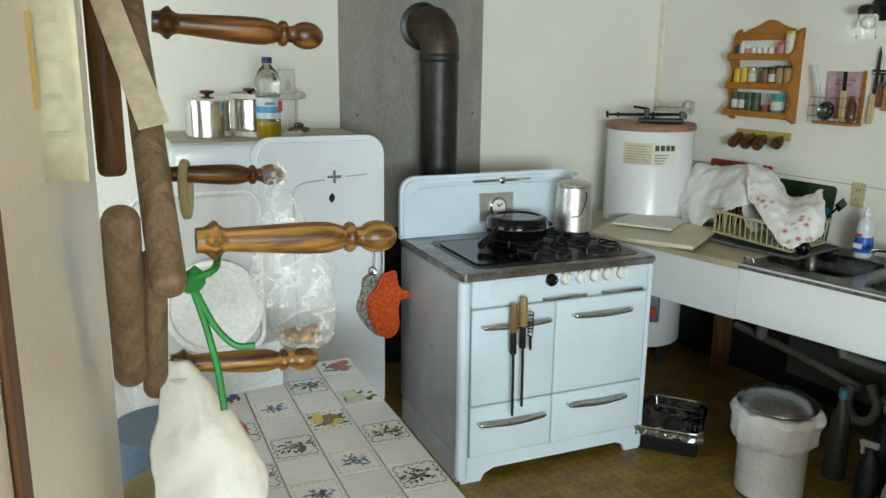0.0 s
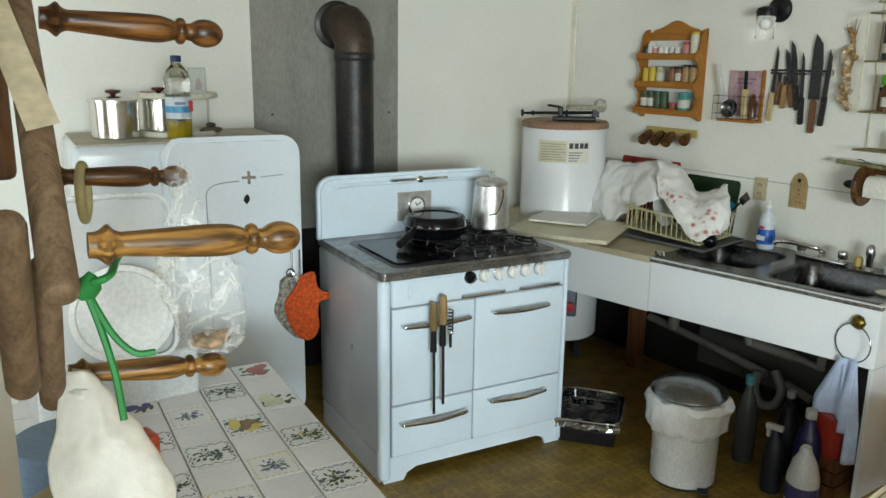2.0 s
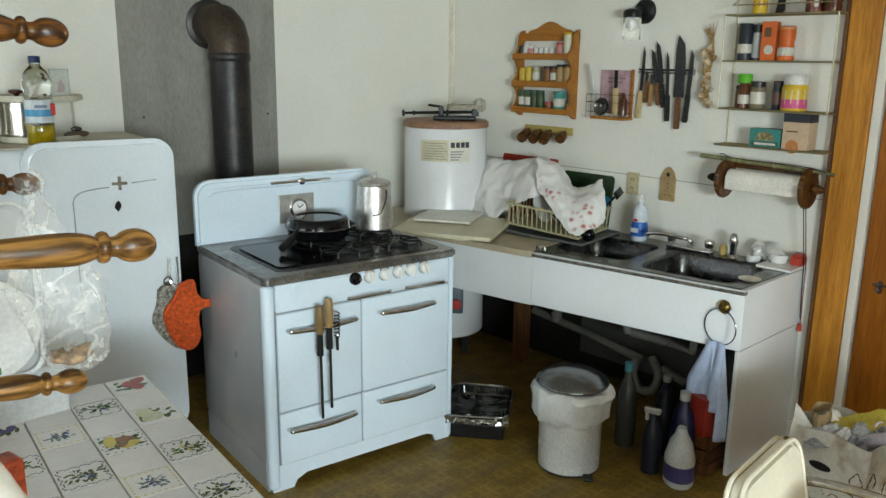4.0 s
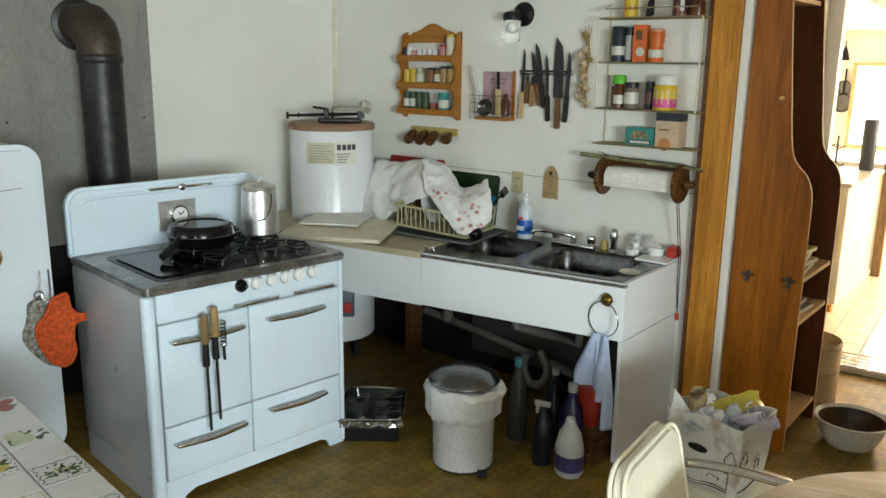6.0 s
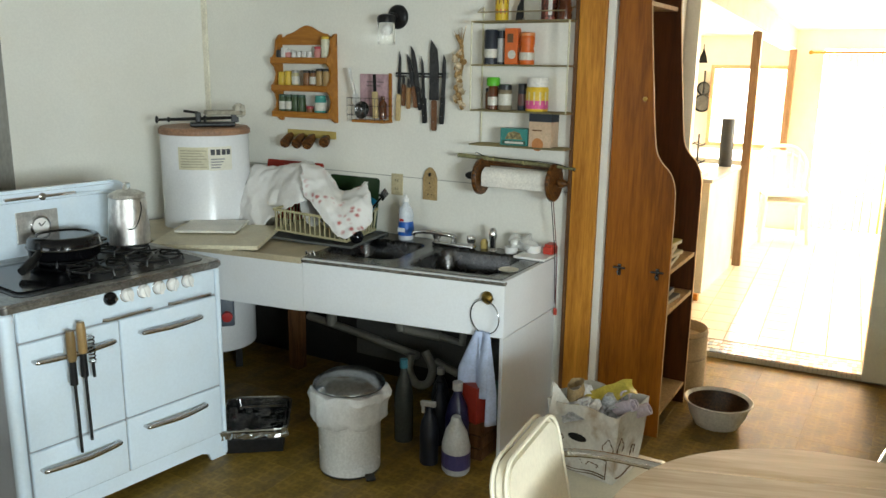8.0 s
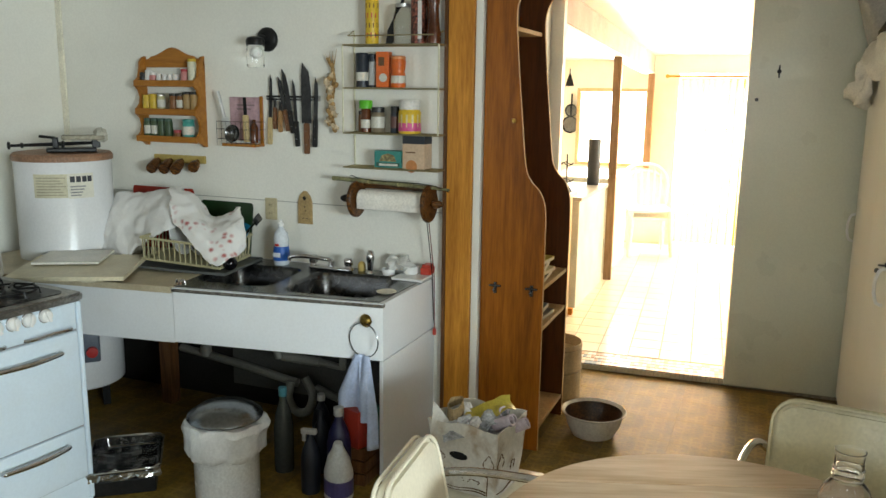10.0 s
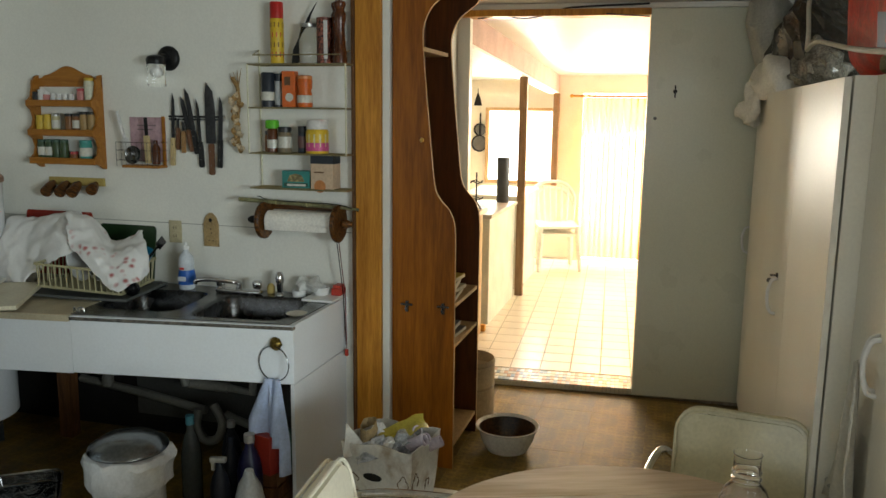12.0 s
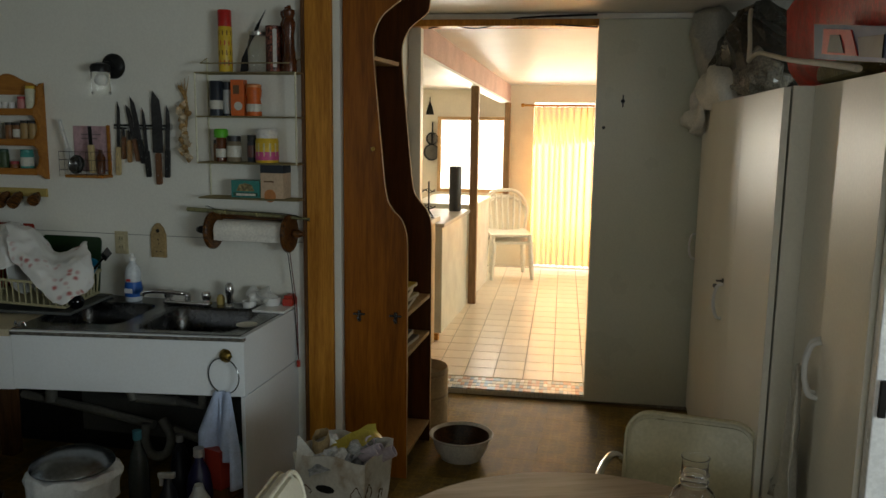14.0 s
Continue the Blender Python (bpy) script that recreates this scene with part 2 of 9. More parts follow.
M["door_paint"] = mat("door_panel_paint", (0.70, 0.71, 0.58), 0.28, vary=0.04, scale=1.5)
M["white_plastic"] = mat("white_plastic", (0.80, 0.80, 0.78), 0.35, vary=0.03)
M["vinyl"] = mat("cream_vinyl", (0.62, 0.57, 0.38), 0.26, vary=0.08, scale=6, bump=0.2, bump_scale=90)
M["vinyl_white"] = mat("white_vinyl", (0.80, 0.75, 0.60), 0.2, vary=0.05, scale=6, bump=0.15, bump_scale=90)
M["tile_white"] = mat("white_table_tile", (0.66, 0.65, 0.63), 0.14, vary=0.04, scale=6, coat=0.3, random_tint=0.05)
M["grout"] = mat("old_grout", (0.42, 0.37, 0.29), 0.8, vary=0.2, scale=30)
M["tile_floor"] = mat("floor_tile", (0.72, 0.64, 0.50), 0.3, vary=0.08, scale=5, random_tint=0.07, stain=(0.5, 0.36, 0.18), stain_amount=0.35, stain_scale=2.2, coords="Object")
M["white_cloth"] = mat("white_cotton", (0.62, 0.60, 0.54), 0.85, vary=0.06, scale=8, bump=0.3, bump_scale=300)


# ---- mesh helpers ----
def part(name, bm, material, parent=None, label="", smooth=False):
    me = bpy.data.meshes.new(name)
    bm.normal_update()
    bm.to_mesh(me)
    bm.free()
    for m in (material if isinstance(material, (list, tuple)) else [material]):
        me.materials.append(m)
    if smooth:
        for p in me.polygons:
            p.use_smooth = True
        me.set_sharp_from_angle(angle=radians(40))
    ob = new(name, me)
    if parent:
        ob.parent = parent
    if label:
        ob["label"] = label
    return ob


def thing(name, label, category, m=None, group="", kind=""):
    ob = new(name)
    ob.empty_display_size = 0.05
    if m is not None:
        ob.matrix_world = m
    return tagged(ob, label, category, group, kind)


def box(x0, x1, y0, y1, z0, z1, bevel=0.0, seg=2, bm=None, m=None):
    own = bmesh.new()
    bmesh.ops.create_cube(own, size=1.0)
    for v in own.verts:
        v.co = Vector((x0 + (v.co.x + 0.5) * (x1 - x0), y0 + (v.co.y + 0.5) * (y1 - y0), z0 + (v.co.z + 0.5) * (z1 - z0)))
    if bevel:
        bmesh.ops.bevel(own, geom=own.edges[:], offset=bevel, segments=seg, affect="EDGES", profile=0.5)
    if m is not None:
        own.transform(m)
    return joined(bm, own) if bm else own


def joined(bm, other):
    me = bpy.data.meshes.new("tmp")
    other.to_mesh(me)
    other.free()
    bm.from_mesh(me)
    bpy.data.meshes.remove(me)
    return bm


def lathe(profile, seg=24, m=None, bm=None, caps=True):
    """Turned about z: profile of (radius, z) from bottom to top."""
    own = bmesh.new()
    rings = []
    for r, z in profile:
        if r < 1e-5:
            rings.append([own.verts.new((0, 0, z))])
        else:
            rings.append([own.verts.new((r * math.cos(2 * math.pi * k / seg), r * math.sin(2 * math.pi * k / seg), z)) for k in range(seg)])
    for a, b in zip(rings, rings[1:]):
        for k in range(seg):
            q = [a[k % len(a)], a[(k + 1) % len(a)], b[(k + 1) % len(b)], b[k % len(b)]]
            q = list(dict.fromkeys(q))
            if len(q) > 2:
                own.faces.new(q)
    if caps:
        for ring, flip in ((rings[0], True), (rings[-1], False)):
            if len(ring) > 2:
                own.faces.new(ring[::-1] if flip else ring)
    if m is not None:
        own.transform(m)
    return joined(bm, own) if bm else own


def tube(points, radius, seg=8, bm=None, closed=False, m=None):
    own = bmesh.new()
    pts = [Vector(p) for p in points]
    rings, n = [], len(pts)
    side = None
    for i, p in enumerate(pts):
        a = pts[(i - 1) % n] if (closed or i > 0) else p
        c = pts[(i + 1) % n] if (closed or i < n - 1) else p
        d = (c - a).normalized()
        if side is None:
            side = d.orthogonal().normalized()
        side = (side - d * side.dot(d)).normalized()
        up = d.cross(side)
        r = radius[i] if isinstance(radius, (list, tuple)) else radius
        rings.append([own.verts.new(p + r * (math.cos(2 * math.pi * k / seg) * side + math.sin(2 * math.pi * k / seg) * up)) for k in range(seg)])
    pairs = list(zip(rings, rings[1:])) + ([(rings[-1], rings[0])] if closed else [])
    for a, b in pairs:
        for k in range(seg):
            own.faces.new((a[k], a[(k + 1) % seg], b[(k + 1) % seg], b[k]))
    if not closed:
        own.faces.new(rings[0][::-1])
        own.faces.new(rings[-1])
    if m is not None:
        own.transform(m)
    return joined(bm, own) if bm else own


def curve_points(points, n=8):
    """A smooth line through the points."""
    p = [Vector(q) for q in points]
    p = [2 * p[0] - p[1]] + p + [2 * p[-1] - p[-2]]
    out = []
    for i in range(1, len(p) - 2):
        for k in range(n):
            t = k / n
            a, b, c, d = p[i - 1:i + 3]
            out.append(0.5 * ((2 * b) + (c - a) * t + (2 * a - 5 * b + 4 * c - d) * t * t + (3 * b - a - 3 * c + d) * t ** 3))
    return out + [p[-2]]


def slab(outline, thick, m=None, bm=None, bevel=0.0):
    """A flat outline (x, y) given a thickness along z."""
    own = bmesh.new()
    vs = [own.verts.new((x, y, 0)) for x, y in outline]
    f = own.faces.new(vs)
    ext = bmesh.ops.extrude_face_region(own, geom=[f])
    bmesh.ops.translate(own, verts=[v for v in ext["geom"] if isinstance(v, bmesh.types.BMVert)], vec=(0, 0, thick))
    bmesh.ops.recalc_face_normals(own, faces=own.faces[:])
    if bevel:
        bmesh.ops.bevel(own, geom=[e for e in own.edges if abs(e.verts[0].co.z - e.verts[1].co.z) < 1e-6], offset=bevel, segments=2, affect="EDGES")
    if m is not None:
        own.transform(m)
    return joined(bm, own) if bm else own


def round_rect(w, h, r, n=6, x=0.0, y=0.0):
    out = []
    for cx, cy, a in ((w / 2 - r, h / 2 - r, 0), (-w / 2 + r, h / 2 - r, 90), (-w / 2 + r, -h / 2 + r, 180), (w / 2 - r, -h / 2 + r, 270)):
        for k in range(n + 1):
            t = radians(a + 90 * k / n)
            out.append((x + cx + r * math.cos(t), y + cy + r * math.sin(t)))
    return out


def grid(nx, ny, fn, bm=None, m=None, closed_x=False):
    own = bmesh.new()
    rows = [[own.verts.new(fn(i / (nx if closed_x else nx - 1), j / (ny - 1))) for i in range(nx)] for j in range(ny)]
    for j in range(ny - 1):
        for i in range(nx if closed_x else nx - 1):
            own.faces.new((rows[j][i], rows[j][(i + 1) % nx], rows[j + 1][(i + 1) % nx], rows[j + 1][i]))
    if m is not None:
        own.transform(m)
    return joined(bm, own) if bm else own


def ball(r, m=None, bm=None, seg=16, sx=1, sy=1, sz=1):
    own = bmesh.new()
    bmesh.ops.create_uvsphere(own, u_segments=seg, v_segments=max(6, seg // 2), radius=r)
    own.transform(Matrix.Diagonal((sx, sy, sz, 1)))
    if m is not None:
        own.transform(m)
    return joined(bm, own) if bm else own


def ruffled(bm, amount, scale, seed=0.0):
    for v in bm.verts:
        v.co += amount * noise.noise_vector(v.co * scale + Vector((seed, seed * 1.7, 0)))
    return bm


def setting(name, bm, material, label, category="structure", smooth=False):
    return tagged(part(name, bm, material, smooth=smooth), label, category, kind="structure")


def at_pose(x, y, z, rz=0):
    return pose(x, y, z, 0, 0, rz)

# ---- structure ----
WALL_B, DOOR_X, CEIL = 3.73, 5.08, 2.36
KA = pose(3.73, 3.90, 0, 0, 0, -6.5)  # the stove wall: x runs along it, -y out of it


def lino_floor():
    base = setting("floor", box(-2.2, 5.08, -3.4, 5.0, -0.10, -0.003), M["lino_joint"], "worn brown linoleum kitchen floor with dirty joints", "floor")
    n, s = 0, 0.305
    shared = box(-s / 2 + 0.0005, s / 2 - 0.0005, -s / 2 + 0.0005, s / 2 - 0.0005, -0.003, 0.0, 0.0004, 1)
    first = part("lino_tile", shared, M["lino"], base)
    me = first.data
    first.location = (0.9, -0.35, 0)
    for i in range(14):
        for j in range(14):
            if i == 0 and j == 0:
                continue
            ob = new("lino_tile", me)
            ob.parent = base
            ob.location = (0.9 + i * s, -0.35 + j * s, 0.0)
            n += 1
    rest = bmesh.new()
    for i in range(-10, 14):
        for j in range(-7, 18):
            x, y = 0.9 + i * s, -0.35 + j * s
            if not (0 <= i < 14 and 0 <= j < 14) and -2.2 < x - s / 2 and x + s / 2 < 5.08:
                box(x - s / 2 + 0.0005, x + s / 2 - 0.0005, y - s / 2 + 0.0005, y + s / 2 - 0.0005, -0.003, 0.0, bm=rest)
    ob = part("lino_tiles", rest, M["lino"], base)
    ob["kind"] = "stuff"


lino_floor()

setting("ceiling", box(-2.2, 5.2, -3.4, 5.0, CEIL, CEIL + 0.1), M["ceil"], "white painted low ceiling", "ceiling")

# stove wall
wall_a = box(-5.6, 0.12, 0.0, 0.12, 0, CEIL - 0.003)
wall_a.transform(KA)
setting("wall_north", wall_a, M["wall"], "glossy white painted wall behind the stove", "wall")
# near-black for sheets over the white lower walls that stand in for shade
plain_dark = mat("shade_and_tool_dark", (0.010, 0.008, 0.006), 0.85, vary=0.4, scale=4)
# sink wall, ending at the post
setting("wall_east", box(WALL_B, WALL_B + 0.10, 1.50, 4.02, 0, CEIL - 0.003), M["wall"], "glossy white painted wall above the sink", "wall")
setting("wall_seam", box(WALL_B - 0.0015, WALL_B + 0.001, 1.50, 3.9, 1.142, 1.1455), mat("seam_shadow", (0.35, 0.34, 0.30), 0.8), "fine horizontal joint between wall panels", "trim")
setting("corner_bead", box(WALL_B - 0.012, WALL_B - 0.0005, 3.86, 3.90, 0.84, CEIL - 0.004, 0.003), mat("yellowed_bead", (0.80, 0.76, 0.62), 0.5), "yellowed corner strip between two walls", "trim")
setting("lower_wall", box(WALL_B - 0.010, WALL_B - 0.001, 1.575, 3.86, 0.0, 0.80), plain_dark, "dark sheet over the lower wall, standing in for shade under the counter", "wall")
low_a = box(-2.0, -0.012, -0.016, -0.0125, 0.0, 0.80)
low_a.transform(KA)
setting("lower_wall_north", low_a, plain_dark, "dark sheet over the lower wall, standing in for shade behind the heater", "wall")
# passage side, behind the bookcase
setting("wall_passage", box(WALL_B + 0.10, DOOR_X, 1.345, 1.45, 0, CEIL - 0.003), M["wall"], "white passage wall behind the bookcase", "wall")
# bare pine post and white strip at the wall's end
setting("post", box(WALL_B - 0.035, WALL_B + 0.10, 1.353, 1.481, 0, CEIL - 0.004, 0.004), M["pine"], "bare knotty pine post with rounded edges", "post")
setting("post_strip", box(WALL_B - 0.040, WALL_B + 0.05, 1.481, 1.4985, 0, CEIL - 0.004, 0.002), M["slat_dark"], "dark stained strip beside the pine post", "trim")
setting("white_strip", box(WALL_B - 0.02, WALL_B + 0.03, 1.316, 1.352, 0, CEIL - 0.004, 0.003), M["wall"], "white painted strip beside the pine post", "trim")

# door wall: opening, header and fixed side
DW = pose(5.08, 0.21, 0, 0, 0, 4.0)
header = box(-0.02, 0.10, -4.9, 1.3, 2.325, CEIL - 0.004)
header.transform(DW)
setting("wall_doorway_top", header, M["wall"], "wall strip above the doorway", "wall")
setting("door_header", box(-0.035, 0.11, 0.0, 1.25, 2.285, 2.324, 0.003, m=DW), M["pine"], "raw wooden lintel over the doorway", "trim")
setting("wall_doorway_side", box(0.03, 0.12, -4.9, -0.07, 0, 2.325, m=DW), M["wall"], "wall beside the doorway", "wall")
setting("wall_doorway_left", box(0.03, 0.12, 1.06, 1.3, 0, 2.325, m=DW), M["wall"], "wall beside the doorway", "wall")
setting("door_jamb", box(0.03, 0.12, -0.069, -0.001, 0.045, 2.284, 0.003, m=DW), M["pine"], "stained wooden door jamb", "trim")
# closing walls, unseen; their brown is picked to soak up bounced light
setting("wall_west_low", box(-2.2, -2.1, -3.4, 4.9, 0, 1.13), M["back_wall"], "unseen closing wall, brown to cut bounced light", "wall")
setting("wall_west_high", box(-2.2, -2.1, -3.4, 4.9, 2.1, CEIL - 0.003), M["back_wall"], "unseen closing wall, brown to cut bounced light", "wall")
setting("wall_west_c", box(-2.2, -2.1, 4.1, 4.9, 1.13, 2.1), M["back_wall"], "unseen closing wall, brown to cut bounced light", "wall")
setting("wall_west_a", box(-2.2, -2.1, 0.4, 2.4, 1.13, 2.1), M["back_wall"], "unseen closing wall, brown to cut bounced light", "wall")
setting("wall_west_b", box(-2.2, -2.1, -3.4, -1.1, 1.13, 2.1), M["back_wall"], "unseen closing wall, brown to cut bounced light", "wall")
setting("wall_south_low", box(-2.1, 5.1, -3.4, -3.3, 0, 1.13), M["back_wall"], "unseen closing wall, brown to cut bounced light", "wall")
setting("wall_south_high", box(-2.1, 5.1, -3.4, -3.3, 2.1, CEIL - 0.003), M["back_wall"], "unseen closing wall, brown to cut bounced light", "wall")
setting("wall_south_a", box(-2.1, -2.0, -3.3999, -3.3, 1.13, 2.1), M["back_wall"], "unseen closing wall, brown to cut bounced light", "wall")
setting("wall_south_b", box(0.3, 5.1, -3.3999, -3.3, 1.13, 2.1), M["back_wall"], "unseen closing wall, brown to cut bounced light", "wall")
sky_west = area_light("window_light_west", look((-2.16, -0.35, 1.62), (0, -0.35, 1.58)), 1.4, 0.9, WEST_POWER, (0.90, 0.98, 1.0))
sky_south = area_light("window_light_south", look((-1.1, -3.36, 1.66), (-0.1, 0, 1.4)), 1.8, 0.88, SOUTH_POWER, (0.85, 0.98, 1.0))
sky_side = area_light("window_light_kitchen", look((-2.16, 3.25, 1.62), (0, 2.9, 1.5)), 1.6, 0.95, SIDE_POWER, (0.90, 0.98, 1.0))

# partition with the pegs, close to the camera's start
PW = pose(0.157, 0.676, 0, 0, 0, -6.5)   # x out of the partition towards the pegs
setting("partition", box(-0.08, 0, 0, 0.845, 0, CEIL - 0.004, 0.004, m=PW @ pose(-0.0758, -0.22, 0, 0, 0, -2.93)), M["wall"], "white painted partition with taped notes", "wall")

setting("partition_strip", box(0.0005, 0.004, 0.035, 0.06, 0.9, 1.66, 0.001, m=PW @ pose(-0.0758, -0.22, 0, 0, 0, -2.93)), M["slat_dark"], "dark wooden strip on the partition", "trim")

# ---- grey board and stove pipe ----
panel = box(-2.026, -1.205, -0.012, -0.001, 0.3, CEIL - 0.005, 0.002)
panel.transform(KA)
tagged(part("fire_board", panel, M["panel"]), "grey cement board fixed to the wall behind the stove pipe", "heat shield", kind="structure")
for u, z in ((-1.93, 1.42), (-1.26, 1.42), (-1.26, 0.9), (-1.93, 2.1)):
    b = lathe([(0.006, 0), (0.005, 0.003), (0, 0.004)], 10, m=KA @ pose(u, -0.0121, z, 90, 0, 0))
    tagged(part("nail_head", b, M["black"]), "small dark nail head in the grey board", "nail", "nails in the grey board")


def stove_pipe():
    t = thing("stove_pipe", "black sheet-metal stove pipe with a scorched elbow into the wall", "stove pipe", KA @ pose(-1.565, -0.25, 0))
    part("pipe_section", lathe([(0.098, 0.2), (0.098, 1.72)], 32), M["pipe"], t, smooth=True)
    part("collar", lathe([(0.1, 1.70), (0.104, 1.705), (0.104, 1.735), (0.1, 1.74)], 32), M["pipe"], t, smooth=True)
    bm = bmesh.new()
    path = [Vector((0, 0, 1.735)), Vector((0, 0, 1.79)), Vector((0, 0.035, 1.845)), Vector((0, 0.09, 1.875)), Vector((0, 0.15, 1.88)), Vector((0, 0.245, 1.88))]
    tube(path, [0.1, 0.101, 0.103, 0.102, 0.1, 0.1], 28, bm=bm)
    part("elbow", bm, M["pipe_hot"], t, "brown scorched elbow", True)
    part("wall_collar", lathe([(0.102, 0), (0.125, 0.0), (0.125, 0.01), (0.102, 0.02)], 28, m=pose(0, 0.238, 1.88, 90, 0, 0)), M["pipe"], t, smooth=True)


stove_pipe()


# ---- gas range ----
def range_handle(bm_len, bow=0.016, lift=0.028, r=0.009, sag=0.0):
    pts = [(0, 0, 0), (0.004, -lift * 0.7, 0), (0.02, -lift, 0), (bm_len / 2, -lift - bow, -sag), (bm_len - 0.02, -lift, 0), (bm_len - 0.004, -lift * 0.7, 0), (bm_len, 0, 0)]
    c = curve_points(pts, 6)
    n = len(c)
    return tube(c, [r * (0.7 + 0.5 * math.sin(math.pi * k / (n - 1))) for k in range(n)], 10)


def gas_range():
    plain_rim = mat("dull_rim", (0.36, 0.355, 0.34), 0.32, 0.9, vary=0.3, scale=14, stain=(0.10, 0.08, 0.06), stain_amount=0.5, stain_scale=9)
    plain_chrome = mat("brushed_plate", (0.50, 0.49, 0.46), 0.45, 0.6, vary=0.15, scale=30)
    t = thing("gas_range", "vintage white enamel gas range with chrome handles and a black cooktop", "stove", pose(1.675, 2.71, 0, 0, 0, -6.7))
    w, d = 0.862, 0.70
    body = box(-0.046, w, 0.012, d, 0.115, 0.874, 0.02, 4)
    part("body", body, M["enamel_shaded"], t, smooth=True)
    # skirt with arched cut between the feet
    pts = [(-0.03, 0.115), (-0.03, 0), (0.06, 0), (0.075, 0.03), (0.12, 0.05), (0.73, 0.05), (0.765, 0.035), (0.78, 0), (w, 0), (w, 0.115)]
    part("skirt", slab(pts, 0.02, m=pose(0, 0.024, 0, 90, 0, 0), bevel=0.002), M["enamel"], t)
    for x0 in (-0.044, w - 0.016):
        part("side_skirt", box(x0, x0 + 0.014, 0.026, d - 0.02, 0.0, 0.118, 0.003), M["enamel_shaded"], t)
    # front corner posts
    part("front_edge", box(-0.046, 0.0, -0.006, 0.06, 0.01, 0.872, 0.02, 5), M["enamel"], t, smooth=True)
    part("front_edge", box(w - 0.022, w, -0.006, 0.03, 0.01, 0.872, 0.009, 3), M["enamel"], t, smooth=True)
    # control panel with pressed field
    cp = part("control_panel", box(0.003, w - 0.026, -0.004, 0.03, 0.758, 0.872, 0.008, 3), M["enamel"], t, smooth=True)
    part("pressed_field", slab(round_rect(0.70, 0.075, 0.022, 5), 0.004, m=pose(0.42, -0.004, 0.825, 90, 0, 0), bevel=0.0015), M["enamel"], cp)
    for x in (0.421, 0.493, 0.561, 0.624, 0.695):
        k = part("knob", lathe([(0.0255, 0), (0.0255, 0.012), (0.022, 0.02), (0.019, 0.022), (0, 0.022)], 24, m=pose(x, -0.006, 0.848, 90, 0, 0)), M["white_plastic"], t, smooth=True)
        part("grip", box(-0.006, 0.006, -0.012, 0, -0.024, 0.024, 0.003, m=pose(x, -0.026, 0.848, 0, random.choice((0, 0, 12, -20)), 0)), M["white_plastic"], k)
        part("ring", lathe([(0.0262, 0), (0.0285, 0.001), (0.0285, 0.004), (0.0262, 0.005)], 24, m=pose(x, -0.006, 0.848, 90, 0, 0), caps=False), M["chrome"], k)
    k = part("knob", lathe([(0.026, 0), (0.026, 0.014), (0.022, 0.022), (0.014, 0.03), (0, 0.031)], 24, m=pose(0.350, -0.006, 0.848, 90, 0, 0)), M["black_enamel"], t, "black thermostat knob", True)
    part("dot", lathe([(0.008, 0), (0.007, 0.003), (0, 0.003)], 12, m=pose(0.362, -0.034, 0.848, 90, 0, 0)), M["chrome"], k)
    # broiler vents with chrome grips
    for x0, x1 in ((0.318, 0.524), (0.602, 0.806)):
        part("panel_grip", tube(curve_points([(x0, -0.006, 0.768), (x0 + 0.02, -0.02, 0.769), ((x0 + x1) / 2, -0.026, 0.772), (x1 - 0.02, -0.02, 0.769), (x1, -0.006, 0.768)], 5), 0.0075, 8), M["chrome"], t, smooth=True)
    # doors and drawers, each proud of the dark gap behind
    part("gap", box(0.001, w - 0.026, 0.004, 0.02, 0.114, 0.757), M["enamel_shaded"], t)
    doors = ((0.003, 0.379, 0.346, 0.752, 0.042, 0.346, 0.684), (0.385, w - 0.028, 0.346, 0.752, 0.461, 0.742, 0.686),
             (0.003, 0.379, 0.118, 0.339, 0.034, 0.338, 0.268), (0.385, w - 0.028, 0.118, 0.339, 0.456, 0.743, 0.288))
    for i, (x0, x1, z0, z1, hx0, hx1, hz) in enumerate(doors):
        dd = part("oven_door" if i < 2 else "drawer", box(x0, x1, -0.008, 0.012, z0, z1, 0.006, 3), M["enamel"], t, smooth=True)
        h = range_handle(hx1 - hx0)
        h.transform(pose(hx0, -0.008, hz))
        part("handle", h, M["chrome"], dd, "bowed chrome handle", True)
    # cooktop: chrome rim, black well, burners, grates
    rim = slab(round_rect(w + 0.065, d + 0.015, 0.03, 5, w / 2 - 0.022, d / 2 - 0.012), 0.034, m=pose(0, 0, 0.874), bevel=0.008)
    part("cooktop_rim", rim, plain_rim, t, "dull chrome rim", True)
    top = part("cooktop", slab(round_rect(w - 0.07, d - 0.17, 0.05, 6, w / 2, d / 2 - 0.055), 0.004, m=pose(0, 0, 0.906), bevel=0.0015), M["hob"], t, "stained dark cooktop")
    part("griddle_plate", slab(round_rect(0.26, 0.42, 0.03, 5, 0.19, 0.29), 0.006, m=pose(0, 0, 0.9105), bevel=0.002), M["black_enamel"], t, "shiny black griddle cover")
    for x, y in ((0.42, 0.18), (0.42, 0.42), (0.67, 0.18), (0.67, 0.42)):
        b = part("burner", lathe([(0.05, 0), (0.05, 0.008), (0.035, 0.014), (0, 0.015)], 20, m=pose(x, y, 0.9105)), M["black"], t, smooth=True)
        g = bmesh.new()
        for a in range(0, 360, 45):
            ca, sa = math.cos(radians(a)), math.sin(radians(a))
            tube([(x + 0.035 * ca, y + 0.035 * sa, 0.934), (x + 0.118 * ca, y + 0.112 * sa, 0.934), (x + 0.122 * ca, y + 0.116 * sa, 0.912)], 0.005, 6, bm=g)
        tube([(x + 0.112 * math.cos(k * math.pi / 10), y + 0.108 * math.sin(k * math.pi / 10), 0.931) for k in range(20)], 0.005, 6, bm=g, closed=True)
